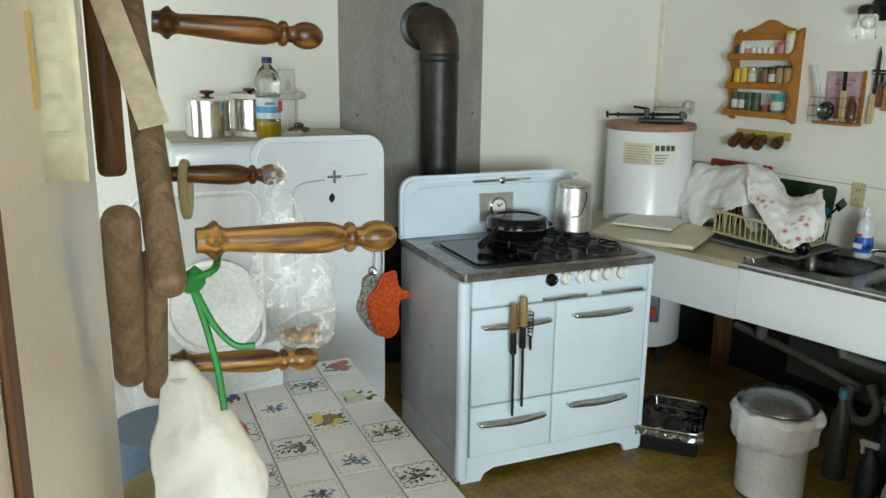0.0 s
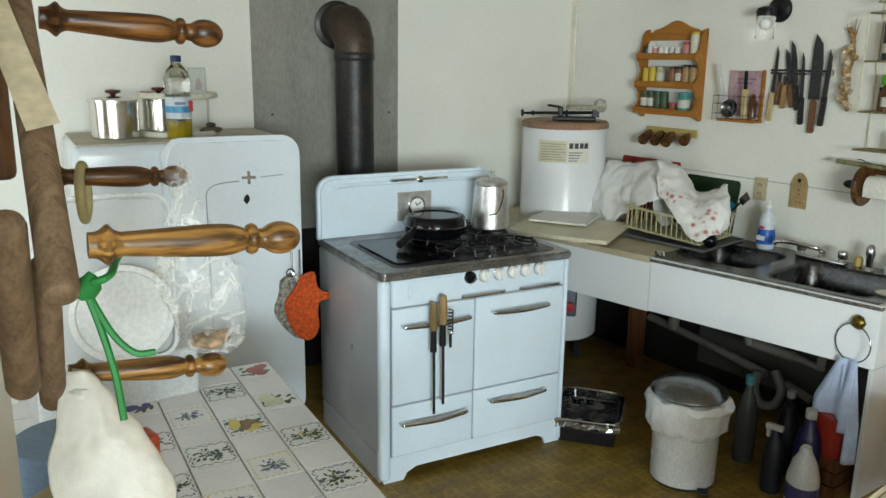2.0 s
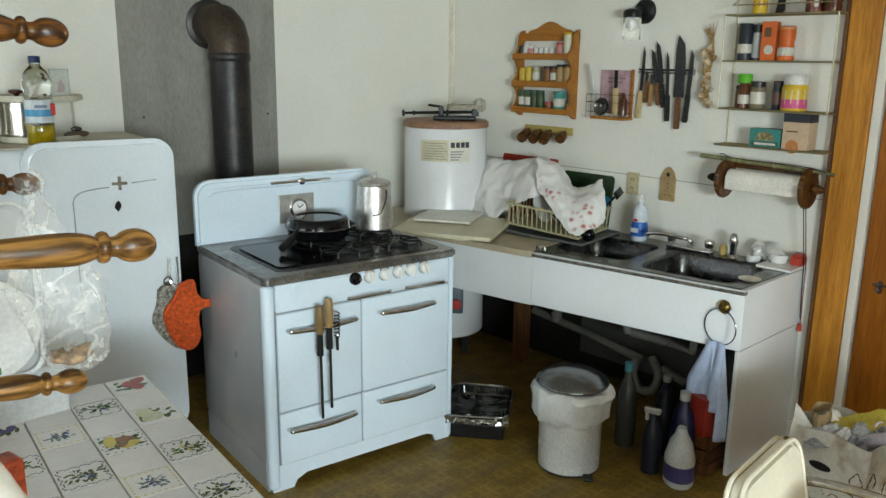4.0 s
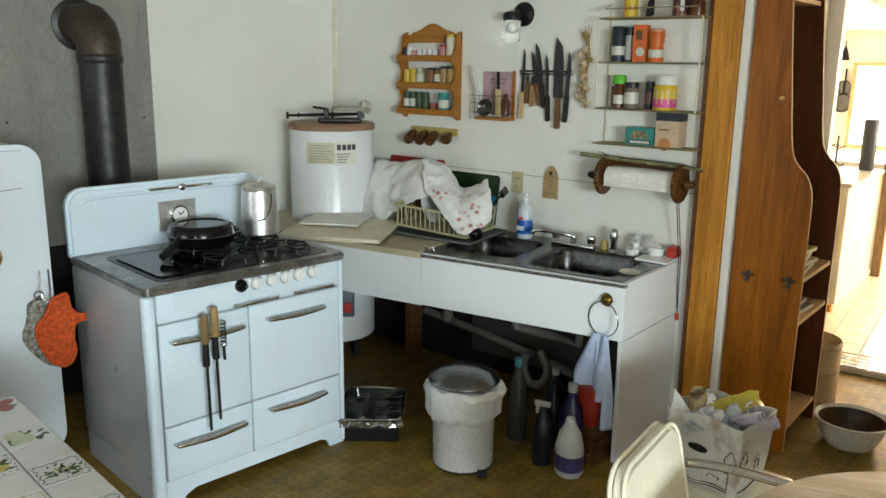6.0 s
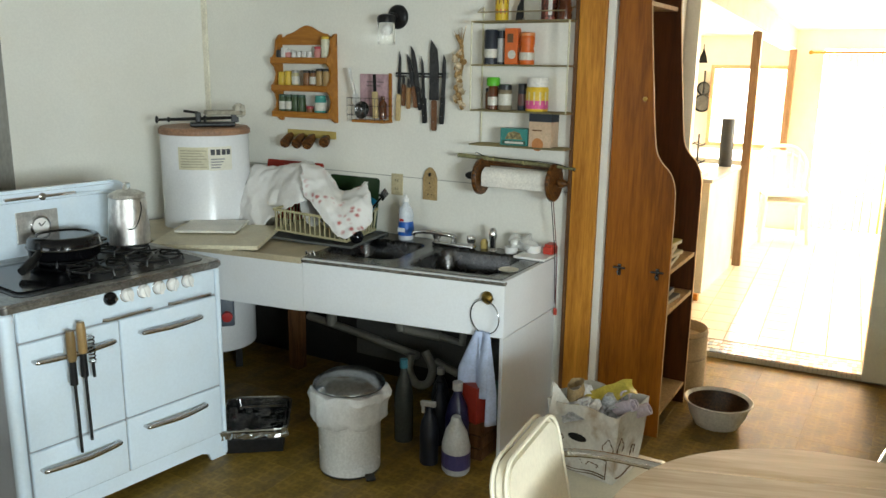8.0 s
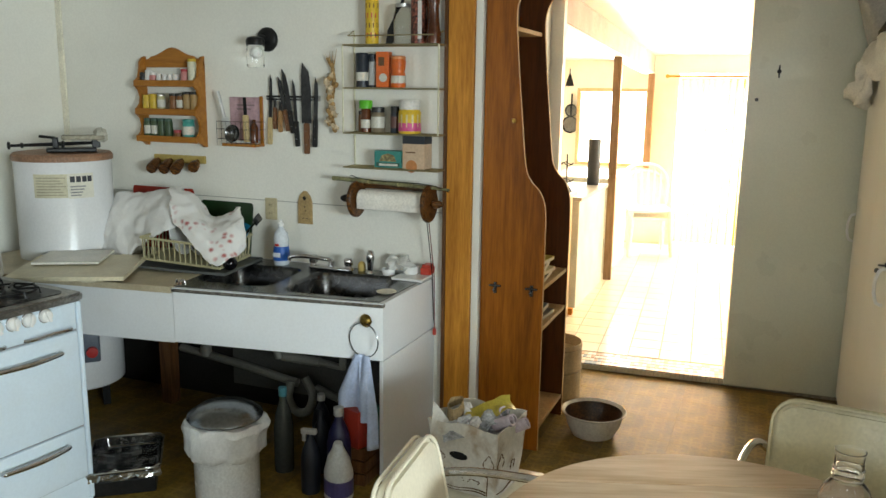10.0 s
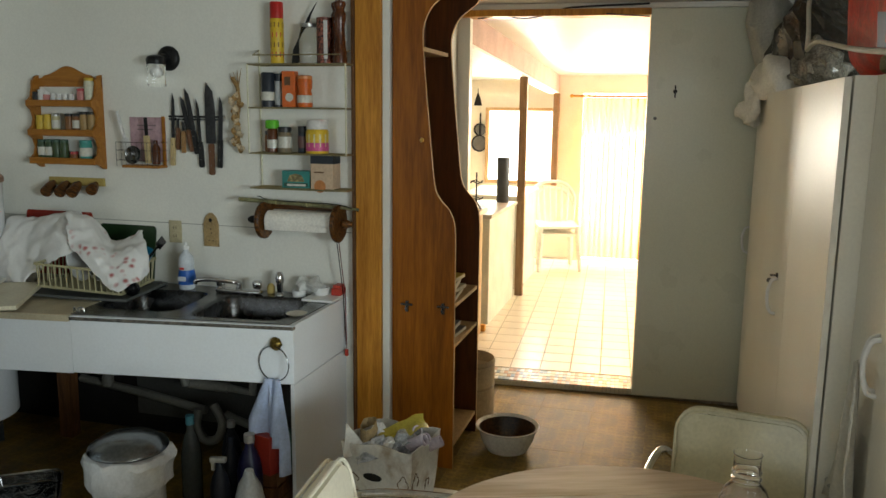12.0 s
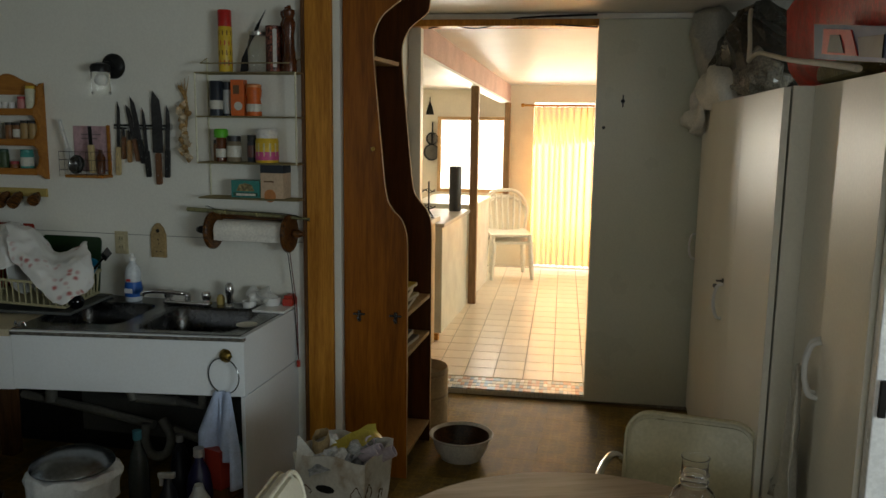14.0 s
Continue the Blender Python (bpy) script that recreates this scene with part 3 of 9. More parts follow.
        part("grate", g, M["black"], t, "black cast-iron grate", True)
    # backguard
    pts = round_rect(0.925, 0.37, 0.075, 7, 0.405, 1.008)
    pts = [(x, max(y, 0.905)) for x, y in pts]
    pts = [p for i, p in enumerate(pts) if p != pts[i - 1]]
    bg = part("backguard", slab(pts, 0.05, m=pose(0, 0.70, 0, 90, 0, 0), bevel=0.014), M["enamel"], t, smooth=True)
    part("backguard_ledge", tube(curve_points([(0.0, 0.652, 1.125), (0.06, 0.647, 1.148), (0.4, 0.646, 1.150), (0.74, 0.647, 1.146), (0.80, 0.652, 1.12)], 6), 0.009, 8), M["enamel"], bg, smooth=True)
    part("trim_bar", box(0.292, 0.598, 0.632, 0.65, 1.154, 1.166, 0.003), M["chrome"], bg, "chrome trim bar")
    part("emblem", lathe([(0.016, 0), (0.016, 0.006), (0.01, 0.01), (0, 0.011)], 18, m=pose(0.447, 0.634, 1.16, 90, 0, 0)), M["chrome"], bg)
    part("clock_plate", box(0.332, 0.513, 0.643, 0.651, 0.965, 1.10, 0.003), plain_chrome, bg, "brushed steel clock plate")
    ck = part("clock", lathe([(0.045, 0), (0.045, 0.012), (0.04, 0.016), (0.036, 0.012), (0, 0.012)], 28, m=pose(0.428, 0.642, 1.035, 90, 0, 0)), M["chrome"], bg, "chrome-rimmed clock", True)
    part("clock_face", lathe([(0.035, 0), (0.035, 0.001), (0, 0.001)], 28, m=pose(0.428, 0.628, 1.035, 90, 0, 0)), M["white_plastic"], ck)
    hands_bm = box(-0.002, 0.002, -0.001, 0, 0, 0.026, m=pose(0.428, 0.626, 1.035, 0, 50, 0))
    box(-0.0025, 0.0025, -0.001, 0, 0, 0.018, bm=hands_bm, m=pose(0.428, 0.626, 1.035, 0, -30, 0))
    part("pointer", hands_bm, M["black"], ck)
    return t


gas_range()


# ---- refrigerator ----
def refrigerator():
    t = thing("refrigerator", "old white rounded refrigerator with pressed door and small ornament", "refrigerator", KA @ pose(-2.95, -0.80, 0))
    w, d0 = 0.900, 0.325
    part("cabinet", box(0.0, w, 0.085, 0.70, 0.05, 1.36, 0.04, 5), M["fridge"], t, smooth=True)
    door = slab(round_rect(w - d0 + 0.005, 1.31, 0.085, 8, (w + d0) / 2, 0.735), 0.075, m=pose(0, 0.08, 0, 90, 0, 0), bevel=0.022)
    dr = part("door", door, M["fridge"], t, smooth=True)
    part("gasket", slab(round_rect(w - d0 - 0.012, 1.29, 0.08, 6, (w + d0) / 2, 0.735), 0.012, m=pose(0, 0.090, 0, 90, 0, 0)), M["rubber"], t, "dark door gasket")
    part("base", box(0.04, w - 0.04, 0.10, 0.68, 0.0, 0.06, 0.004), M["black"], t)
    part("top_mat", box(0.02, w - 0.02, 0.12, 0.67, 1.36, 1.366, 0.002), mat("top_cover", (0.55, 0.50, 0.40), 0.6, vary=0.15), t, "dusty tan cover on the top")
    gx = 0.668
    groove = curve_points([(gx - 0.18, 0.0035, 0.55), (gx - 0.18, 0.0035, 1.08), (gx - 0.178, 0.0035, 1.16), (gx - 0.15, 0.0035, 1.19), (gx - 0.10, 0.0035, 1.20), (gx - 0.04, 0.0035, 1.204)], 5)
    part("groove", tube(groove, 0.0025, 6), M["enamel_shaded"], dr)
    part("groove", tube([(gx + 0.05, 0.0035, 1.215), (gx + 0.15, 0.0035, 1.222)], 0.002, 6), M["enamel_shaded"], dr)
    part("groove", tube([(gx + 0.042 * math.cos(radians(a)), 0.0045, 1.225 + 0.05 * math.sin(radians(a))) for a in range(-10, 200, 15)], 0.0012, 6), M["enamel"], dr)
    orn = box(gx - 0.03, gx + 0.03, -0.002, 0.004, 1.211, 1.223, 0.001)
    box(gx - 0.006, gx + 0.006, -0.003, 0.004, 1.19, 1.245, 0.001, bm=orn)
    part("ornament", orn, M["chrome"], dr)
    chip = slab([(0, -0.024), (0.012, -0.008), (0.014, 0.006), (0.004, 0.022), (-0.008, 0.012), (-0.014, -0.006)], 0.002, m=pose(gx - 0.012, 0.005, 1.125, 90, 0, 0))
    part("chipped_spot", chip, M["black"], dr, "dark chipped spot in the enamel")
    return t


refrigerator()


# ---- water heater ----
def water_heater():
    t = thing("water_heater", "white cylindrical water heater with a paper label, standing in the corner", "water heater", pose(3.366, 3.545, 0, 0, 0, 225))
    r = 0.240
    part("tank", lathe([(r - 0.01, 0.12), (r, 0.13), (r, 1.345), (r - 0.004, 1.352)], 48), M["heater"], t, smooth=True)
    part("lid", lathe([(r + 0.008, 1.345), (r + 0.008, 1.37), (r - 0.004, 1.382), (0, 1.386)], 48), M["heater_top"], t, "brown rusty lid", True)
    for a in (45, 165, 285):
        part("leg", box(-0.02, 0.02, -0.02, 0.02, 0, 0.13, 0.003, m=pose((r - 0.05) * math.cos(radians(a)), (r - 0.05) * math.sin(radians(a)), 0)), M["black"], t)
    white, ink = mat("paper_label", (0.72, 0.70, 0.60), 0.6, vary=0.06), mat("printed_ink", (0.05, 0.05, 0.06), 0.6)
    cream = mat("cream_label", (0.66, 0.62, 0.44), 0.6)

    def patch(a0, a1, z0, z1, off, material, name, parent, label=""):
        bm = grid(10, 2, lambda u, v: ((r + off) * math.cos(radians(a0 + (a1 - a0) * u)), (r + off) * math.sin(radians(a0 + (a1 - a0) * u)), z0 + (z1 - z0) * v))
        return part(name, bm, material, parent, label)
    lab = patch(-34, 5, 1.165, 1.285, 0.001, cream, "warning_label", t, "yellowed paper label with fine print")
    for k in range(7):
        patch(-31, 3 - (k % 3) * 3, 1.177 + k * 0.0145, 1.182 + k * 0.0145, 0.0016, mat("grey_print", (0.4, 0.37, 0.28), 0.7), "print_bar", lab)
    lab = patch(5.4, 36, 1.16, 1.287, 0.001, white, "maker_label", t, "white maker label")
    for k, a in enumerate((8, 15, 22, 28.5)):
        patch(a, a + 5.4, 1.243, 1.273, 0.0018, ink, "print_bar", lab)
    for k in range(4):
        patch(8, 20 + 2 * k, 1.172 + k * 0.015, 1.179 + k * 0.015, 0.0018, mat("grey_print", (0.3, 0.3, 0.3), 0.7), "print_bar", lab)
    v = part("thermostat", box(r - 0.01, r + 0.075, 0.02, 0.12, 0.30, 0.47, 0.012, 3), mat("grey_plastic", (0.10, 0.12, 0.15), 0.4), t, "dark gas valve box", True)
    part("dial", lathe([(0.03, 0), (0.028, 0.02), (0, 0.022)], 18, m=pose(r + 0.075, 0.08, 0.36, 0, 90, 0)), mat("red_plastic", (0.45, 0.02, 0.015), 0.4), v, "red dial")
    part("button", lathe([(0.018, 0), (0.016, 0.012), (0, 0.014)], 14, m=pose(r + 0.04, 0.06, 0.47, 0, 0, 0)), mat("red_plastic", (0.45, 0.02, 0.015), 0.4), v)
    patch(0, 22, 0.49, 0.70, 0.001, mat("grey_label", (0.42, 0.44, 0.45), 0.6), "instruction_label", t, "grey instruction label")


water_heater()


# ---- counter and sink ----
CF0, CF1, CF2 = (3.140, 1.543), (2.994, 2.540), (2.87, 3.40)   # the counter's front line
BASIN = ((3.355, 2.365, 0.40, 0.395), (3.370, 1.86, 0.42, 0.44))


def cut_top(outline, holes, z0, z1):
    """A slab with rounded holes through it."""
    from_loops = bmesh.new()
    edges = []
    for loop in [outline] + holes:
        vs = [from_loops.verts.new((x, y, z1)) for x, y in loop]
        edges += [from_loops.edges.new((vs[i], vs[(i + 1) % len(vs)])) for i in range(len(vs))]
    bmesh.ops.triangle_fill(from_loops, edges=edges, use_beauty=True)
    keep = [f for f in from_loops.faces if not any(inside(f.calc_center_median(), h) for h in holes)]
    bmesh.ops.delete(from_loops, geom=[f for f in from_loops.faces if f not in keep], context="FACES_ONLY")
    ext = bmesh.ops.extrude_face_region(from_loops, geom=from_loops.faces[:])
    bmesh.ops.translate(from_loops, verts=[v for v in ext["geom"] if isinstance(v, bmesh.types.BMVert)], vec=(0, 0, z0 - z1))
    bmesh.ops.recalc_face_normals(from_loops, faces=from_loops.faces[:])
    return from_loops


def inside(p, loop):
    hit = False
    for (x0, y0), (x1, y1) in zip(loop, loop[1:] + loop[:1]):
        if (y0 > p.y) != (y1 > p.y) and p.x < (x1 - x0) * (p.y - y0) / (y1 - y0) + x0:
            hit = not hit
    return hit


def basin_loop(k, grow=0.0, r=0.07):
    cx, cy, w, h = BASIN[k]
    pts = round_rect(w + grow, h + grow, r, 6)
    a = radians(6)
    return [(cx + x * math.cos(a) - y * math.sin(a), cy + x * math.sin(a) + y * math.cos(a)) for x, y in pts]


def counter():
    t = thing("sink_counter", "white laminate sink counter with deep apron, open underneath", "counter", None)
    wx = WALL_B - 0.002
    sx, sy = CF0
    ang = math.degrees(math.atan2(CF1[1] - CF0[1], CF1[0] - CF0[0]))
    F = pose(sx, sy, 0, 0, 0, ang)
    L = math.hypot(CF1[0] - CF0[0], CF1[1] - CF0[1])
    part("apron", box(0.0, L, -0.018, 0.0, 0.570, 0.809, 0.0015, m=F), M["laminate"], t)
    part("apron", box(L + 0.002, L + 0.75, -0.020, -0.002, 0.565, 0.803, 0.0015, m=F), M["laminate"], t)
    part("apron_edge", box(-0.004, L + 0.004, -0.022, 0.008, 0.809, 0.8245, 0.004, m=F), M["grime"], t, "grimy worn metal edging")
    side = box(sx + 0.002, wx, sy, sy + 0.018, 0.571, 0.826, 0.0015)
    part("side_apron", side, M["laminate"], t)
    part("side_panel", box(sx + 0.012, wx, sy + 0.006, sy + 0.024, 0.0, 0.563, 0.0015), M["laminate"], t, "white end panel")
    part("worktop", slab([(CF1[0] - 0.012, CF1[1] + 0.002), (wx, CF1[1] + 0.10), (wx, 3.87), (CF2[0] - 0.012, 3.87), (CF2[0] - 0.012, CF2[1])], 0.03, m=pose(0, 0, 0.803), bevel=0.004), M["laminate_tan"], t, "tan laminate worktop with a worn front edge")
    part("sink_deck", cut_top([(sx - 0.004, sy - 0.001), (wx, sy - 0.001), (wx, CF1[1] + 0.098), (CF1[0] - 0.004, CF1[1])], [basin_loop(0), basin_loop(1)], 0.812, 0.828), M["laminate"], t, "white laminate deck round the sink")
    # The backing board's grey is set darker to carry the shade down there.
    part("back_board", box(wx - 0.03, wx - 0.0135, sy + 0.05, 2.75, 0.10, 0.72), mat("grey_backing_shaded", (0.075, 0.075, 0.066), 0.7, vary=0.15, scale=3), t, "dull grey backing board under the sink, coloured darker for shade")
    part("support_post", box(3.50, 3.57, 3.02, 3.09, 0, 0.803), M["slat_dark"], t, "dark wooden post under the worktop")
    # Darker copy of the sink steel, for the shade inside the bowls.
    bowl_steel_shaded = mat("bowl_steel_shaded", (0.10, 0.10, 0.10), 0.26, 1.0, vary=0.2, scale=8, bump=0.1, bump_scale=200)
    s = thing("kitchen_sink", "double-bowl stainless steel sink set in the counter", "sink", None)
    part("rim", cut_top([(3.150, 1.565), (3.70, 1.565), (3.70, 2.625), (3.012, 2.552)], [basin_loop(0), basin_loop(1)], 0.8285, 0.8325), M["steel"], s, "dull steel rim")
    for k in (0, 1):
        bm = bmesh.new()
        loops = []
        for grow, z, r in ((0.012, 0.8335, 0.07), (0.0, 0.831, 0.07), (-0.012, 0.82, 0.07), (-0.03, 0.68, 0.075), (-0.09, 0.652, 0.06), (-0.20, 0.645, 0.04)):
            loops.append([bm.verts.new((x, y, z)) for x, y in basin_loop(k, grow, min(r, (min(BASIN[k][2:]) + grow) / 2 - 0.001))])
        for a, b in zip(loops, loops[1:]):
            for i in range(len(a)):
                bm.faces.new((a[i], a[(i + 1) % len(a)], b[(i + 1) % len(b)], b[i]))
        bm.faces.new(loops[-1])
        bm.normal_update()
        bw = part("bowl", bm, bowl_steel_shaded, s, "brushed steel bowl", True)
        part("drain", lathe([(0.045, 0), (0.045, 0.003), (0.035, 0.004), (0.03, 0.001), (0, 0.001)], 20, m=pose(BASIN[k][0], BASIN[k][1], 0.6455)), M["chrome"], bw)


counter()


# ---- bookcase ----
def bookcase():
    t = thing("bookcase", "tall varnished plywood bookcase with curved side boards, nearly empty", "bookcase", None)
    prof = [(1.31, 0.0), (1.000, 0.0), (1.000, 1.10), (1.005, 1.20), (1.03, 1.27), (1.075, 1.32), (1.105, 1.39), (1.13, 1.62), (1.155, 1.88), (1.167, 2.05), (1.160, 2.12), (1.125, 2.19), (1.07, 2.235), (1.03, 2.27), (1.02, 2.33), (1.31, 2.33)]
    c = curve_points([(y, z, 0) for y, z in prof[2:-1]], 4)
    outline = [prof[0], prof[1]] + [(p.x, p.y) for p in c] + [prof[-1]]

    def board(x0, name, material, label=""):
        bm = bmesh.new()
        a = [bm.verts.new((x0, y, z)) for y, z in outline]
        b = [bm.verts.new((x0 + 0.02, y, z)) for y, z in outline]
        bm.faces.new(a)
        bm.faces.new(b[::-1])
        n = len(a)
        for i in range(n):
            f = bm.faces.new((a[i], b[i], b[(i + 1) % n], a[(i + 1) % n]))
            f.material_index = 1 if 0 < i < n - 2 else 0
        bmesh.ops.recalc_face_normals(bm, faces=bm.faces[:])
        return part(name, bm, [material, M["ply_edge"]], t, label)
    near = board(3.735, "side_board", M["shelf_side"], "orange-brown varnished side board")
    board(4.225, "side_board", M["shelf_shaded"])
    part("back_board", box(3.757, 4.223, 1.30, 1.315, 0.02, 2.33), M["shelf_shaded"], t)
    for z, d in ((0.10, 1.005), (0.60, 1.005), (0.80, 1.005), (2.0, 1.18)):
        part("shelf", box(3.757, 4.223, d, 1.298, z, z + 0.02, 0.001), [M["ply_edge"]], t)
    for y in (1.233, 1.053):
        bm = box(3.722, 3.734, y - 0.008, y + 0.008, 0.775, 0.83, 0.003)
        box(3.716, 3.728, y - 0.03, y + 0.03, 0.808, 0.818, 0.003, bm=bm)
        lathe([(0.007, 0), (0.007, 0.012), (0, 0.013)], 10, m=pose(3.718, y, 0.795, 0, -90, 0), bm=bm)
        part("latch", bm, M["steel"], t, "small steel latch")
    part("knob", lathe([(0.005, 0), (0.006, 0.008), (0.011, 0.014), (0.009, 0.02), (0, 0.022)], 14, m=pose(3.735, 1.162, 1.595, 0, -90, 0)), mat("brass", (0.62, 0.40, 0.10), 0.3, 1.0), t, "small brass knob", True)


bookcase()


# ---- sliding door panel and wardrobes ----
def sliding_door():
    t = thing("sliding_door", "flat pale painted sliding door panel, pushed aside", "door", DW)
    part("panel", box(-0.03, 0.012, -0.64, 0.0, 0.012, 2.322, 0.004), M["door_paint"], t)
    b = lathe([(0.012, 0), (0.010, 0.004), (0, 0.005)], 14, m=pose(-0.031, -0.155, 1.855, 0, -90, 0))
    box(-0.036, -0.031, -0.159, -0.151, 1.82, 1.89, 0.001, bm=b)
    part("pull", b, M["black"], t, "small dark latch plate")
    b = lathe([(0.01, 0), (0.008, 0.003), (0, 0.004)], 12, m=pose(-0.031, -0.05, 1.70, 0, -90, 0))
    part("knob", b, M["steel"], t)


sliding_door()


def arched_handle():
    return tube(curve_points([(0, 0, -0.075), (0, -0.022, -0.066), (0, -0.034, -0.03), (0, -0.036, 0), (0, -0.034, 0.03), (0, -0.022, 0.066), (0, 0, 0.075)], 5), 0.007, 8)


def wardrobes():
    t = thing("wardrobe", "tall cream-white wardrobe with a keyed door, standing by the passage", "wardrobe", pose(2.64, -0.40, 0))
    # local y runs back from the front
    part("carcass", box(0.0, 2.40, -0.60, -0.025, 0.0, 1.838, 0.002), M["wardrobe"], t)
    for x0, x1 in ((0.003, 0.80), (0.803, 1.60), (1.603, 2.397)):
        part("door", box(x0, x1, -0.0195, 0.0, 0.05, 1.834, 0.0012), M["wardrobe"], t)
    lk = part("lock", lathe([(0.011, 0), (0.010, 0.006), (0, 0.007)], 14, m=pose(1.037, 0.0, 1.072, -90, 0, 0)), M["black"], t, "dark lock")
    k = box(1.034, 1.040, 0.006, 0.03, 1.068, 1.076)
    lathe([(0.010, -0.0015), (0.010, 0.0015)], 12, m=pose(1.037, 0.032, 1.05, 0, 90, 0), bm=k)
    part("key", k, M["steel"], lk, "small key hanging in the lock")
    for x, z in ((1.031, 0.985), (2.385, 1.02)):
        h = arched_handle()
        h.transform(pose(x, 0.0, z, 0, 0, 180))
        part("handle", h, M["white_plastic"], t, "arched white plastic handle", True)
    t = thing("wardrobe", "cream-white double-door wardrobe with a cloth hung on its handle", "wardrobe", pose(1.955, -0.482, 0))
    part("carcass", box(0.0, 0.683, -0.60, -0.02, 0.0, 1.842, 0.002), M["wardrobe"], t)
    part("door", box(0.002, 0.378, -0.0195, 0.0, 0.05, 1.838, 0.0012), M["wardrobe"], t)
    part("door", box(0.381, 0.681, -0.0195, 0.0, 0.05, 1.838, 0.0012, m=pose(0.681, 0, 0, 0, 0, 2.0) @ pose(-0.681, 0, 0)), M["wardrobe"], t)
    for x, y in ((0.365, 0.0), (0.405, -0.008)):
        h = arched_handle()
        h.transform(pose(x, y, 1.10, 0, 0, 180))
        part("handle", h, M["white_plastic"], t, "arched white plastic handle", True)
    setting("door_2", box(1.905, 1.945, -1.25, -0.492, 0.0, 2.05, 0.003), mat("white_gloss", (0.82, 0.83, 0.84), 0.25), "white gloss-painted room door standing open", "door")
    b = tagged(part("hinge", box(1.895, 1.9045, -0.515, -0.500, 1.13, 1.21, 0.002), M["black"]), "dark hinge on the white door's edge", "hinge")


wardrobes()


# ---- far room ----
def far_room():
    R = pose(5.08, 0.21, 0, 0, 0, 4.0)
    warm = mat("warm_wall", (0.80, 0.75, 0.62), 0.6, vary=0.04)
    setting("far_floor", box(5.10, 11.0, -2.6, 3.0, -0.12, 0.036), M["grout"], "tiled floor bed of the sunny far room", "floor")
    slope = pose(5.3, 0, 2.35, 0, 2.8, 0) @ pose(-5.3, 0, -2.35)
    setting("far_ceiling", box(5.2, 11.0, -2.6, 1.34, 2.355, 2.46, m=slope), M["ceil"], "bright white ceiling of the far room", "ceiling")
    setting("far_ceiling_low", box(5.2, 11.0, 1.46, 3.0, 2.30, 2.40, m=slope), M["ceil"], "lower white ceiling over the far counter", "ceiling")
    # end wall with a window left of the curtain
    ex = 9.55
    setting("far_wall_a", box(ex, ex + 0.1, -2.6, 0.30, 0, 2.36), warm, "end wall of the far room", "wall")
    setting("far_wall_b", box(ex, ex + 0.1, 1.06, 1.36, 0, 2.36), warm, "end wall of the far room", "wall")
    setting("far_wall_c", box(ex, ex + 0.1, 0.30, 1.06, 1.95, 2.36), warm, "wall above the curtained door", "wall")
    setting("far_wall_low", box(ex, ex + 0.1, 1.36, 2.18, 0, 0.9), warm, "wall below the far window", "wall")
    setting("far_wall_high", box(ex, ex + 0.1, 1.36, 2.18, 1.78, 2.26), warm, "wall above the far window", "wall")
    setting("far_wall_d", box(ex, ex + 0.1, 2.18, 3.0, 0, 2.26), warm, "end wall of the far room", "wall")
    setting("far_wall_south", box(5.2, ex, -2.7, -2.6, 0, 2.46), warm, "plain side wall of the far room", "wall")
    setting("far_wall_north", box(5.2, ex, 2.9, 3.0, 0, 2.46), warm, "plain side wall of the far room", "wall")
    # threshold of small mosaic tiles
    th = setting("threshold", box(-0.0, 0.242, 0.0, 1.25, 0.0, 0.034, 0.002, m=R), M["grout"], "raised doorway threshold set with small mosaic tiles", "threshold")
    cols = [mat("mosaic_" + n, c, 0.3, vary=0.1, random_tint=0.2) for n, c in (("cream", (0.55, 0.50, 0.38)), ("blue", (0.22, 0.30, 0.38)), ("rust", (0.45, 0.25, 0.14)), ("white", (0.62, 0.6, 0.55)))]
    rnd = random.Random(4)
    shared = {}
    for i in range(4):
        for j in range(48):
            k = rnd.randrange(4)
            if k not in shared:
                ob = part("mosaic_tile", box(-0.027, 0.027, -0.0115, 0.0115, 0, 0.005), cols[k], th)
                shared[k] = ob.data
            else:
                ob = new("mosaic_tile", shared[k])
                ob.parent = th
            ob.matrix_world = R @ pose(0.03 + i * 0.06, 0.013 + j * 0.0255, 0.034)
    edge = bmesh.new()
    for j in range(48):
        box(-0.006, 0.0, 0.0015 + j * 0.0255, 0.0245 + j * 0.0255, 0.006, 0.031, bm=edge)
    edge.transform(R)
    e = part("mosaic_edge", edge, cols[0], th)
    e["kind"] = "stuff"
    floor = bpy.data.objects["far_floor"]
    s = 0.198
    me = None
    for i in range(21):
        for j in range(9):
            if me is None:
                ob = part("floor_tile", box(-s / 2 + 0.003, s / 2 - 0.003, -s / 2 + 0.003, s / 2 - 0.003, 0.036, 0.042, 0.001, 1), M["tile_floor"], floor)
                me = ob.data
            else:
                ob = new("floor_tile", me)
                ob.parent = floor
            ob.matrix_world = R @ pose(0.343 + i * s, -0.100 + j * s, 0)
    rest = bmesh.new()
    for i in range(21):
        for j in list(range(-12, 0)) + list(range(9, 13)):
            x, y = 0.343 + i * s, -0.100 + j * s
            box(x - s / 2 + 0.003, x + s / 2 - 0.003, y - s / 2 + 0.003, y + s / 2 - 0.003, 0.036, 0.042, bm=rest)
    rest.transform(R)
    o = part("floor_tiles", rest, M["tile_floor"], floor)
    o["kind"] = "stuff"
    # beam on posts
    setting("beam", box(5.2, ex + 0.05, 1.33, 1.45, 2.165, 2.354, 0.004, m=slope), mat("pink_beam", (0.56, 0.36, 0.29), 0.6, vary=0.12, scale=5), "faded pinkish painted ceiling beam", "beam")
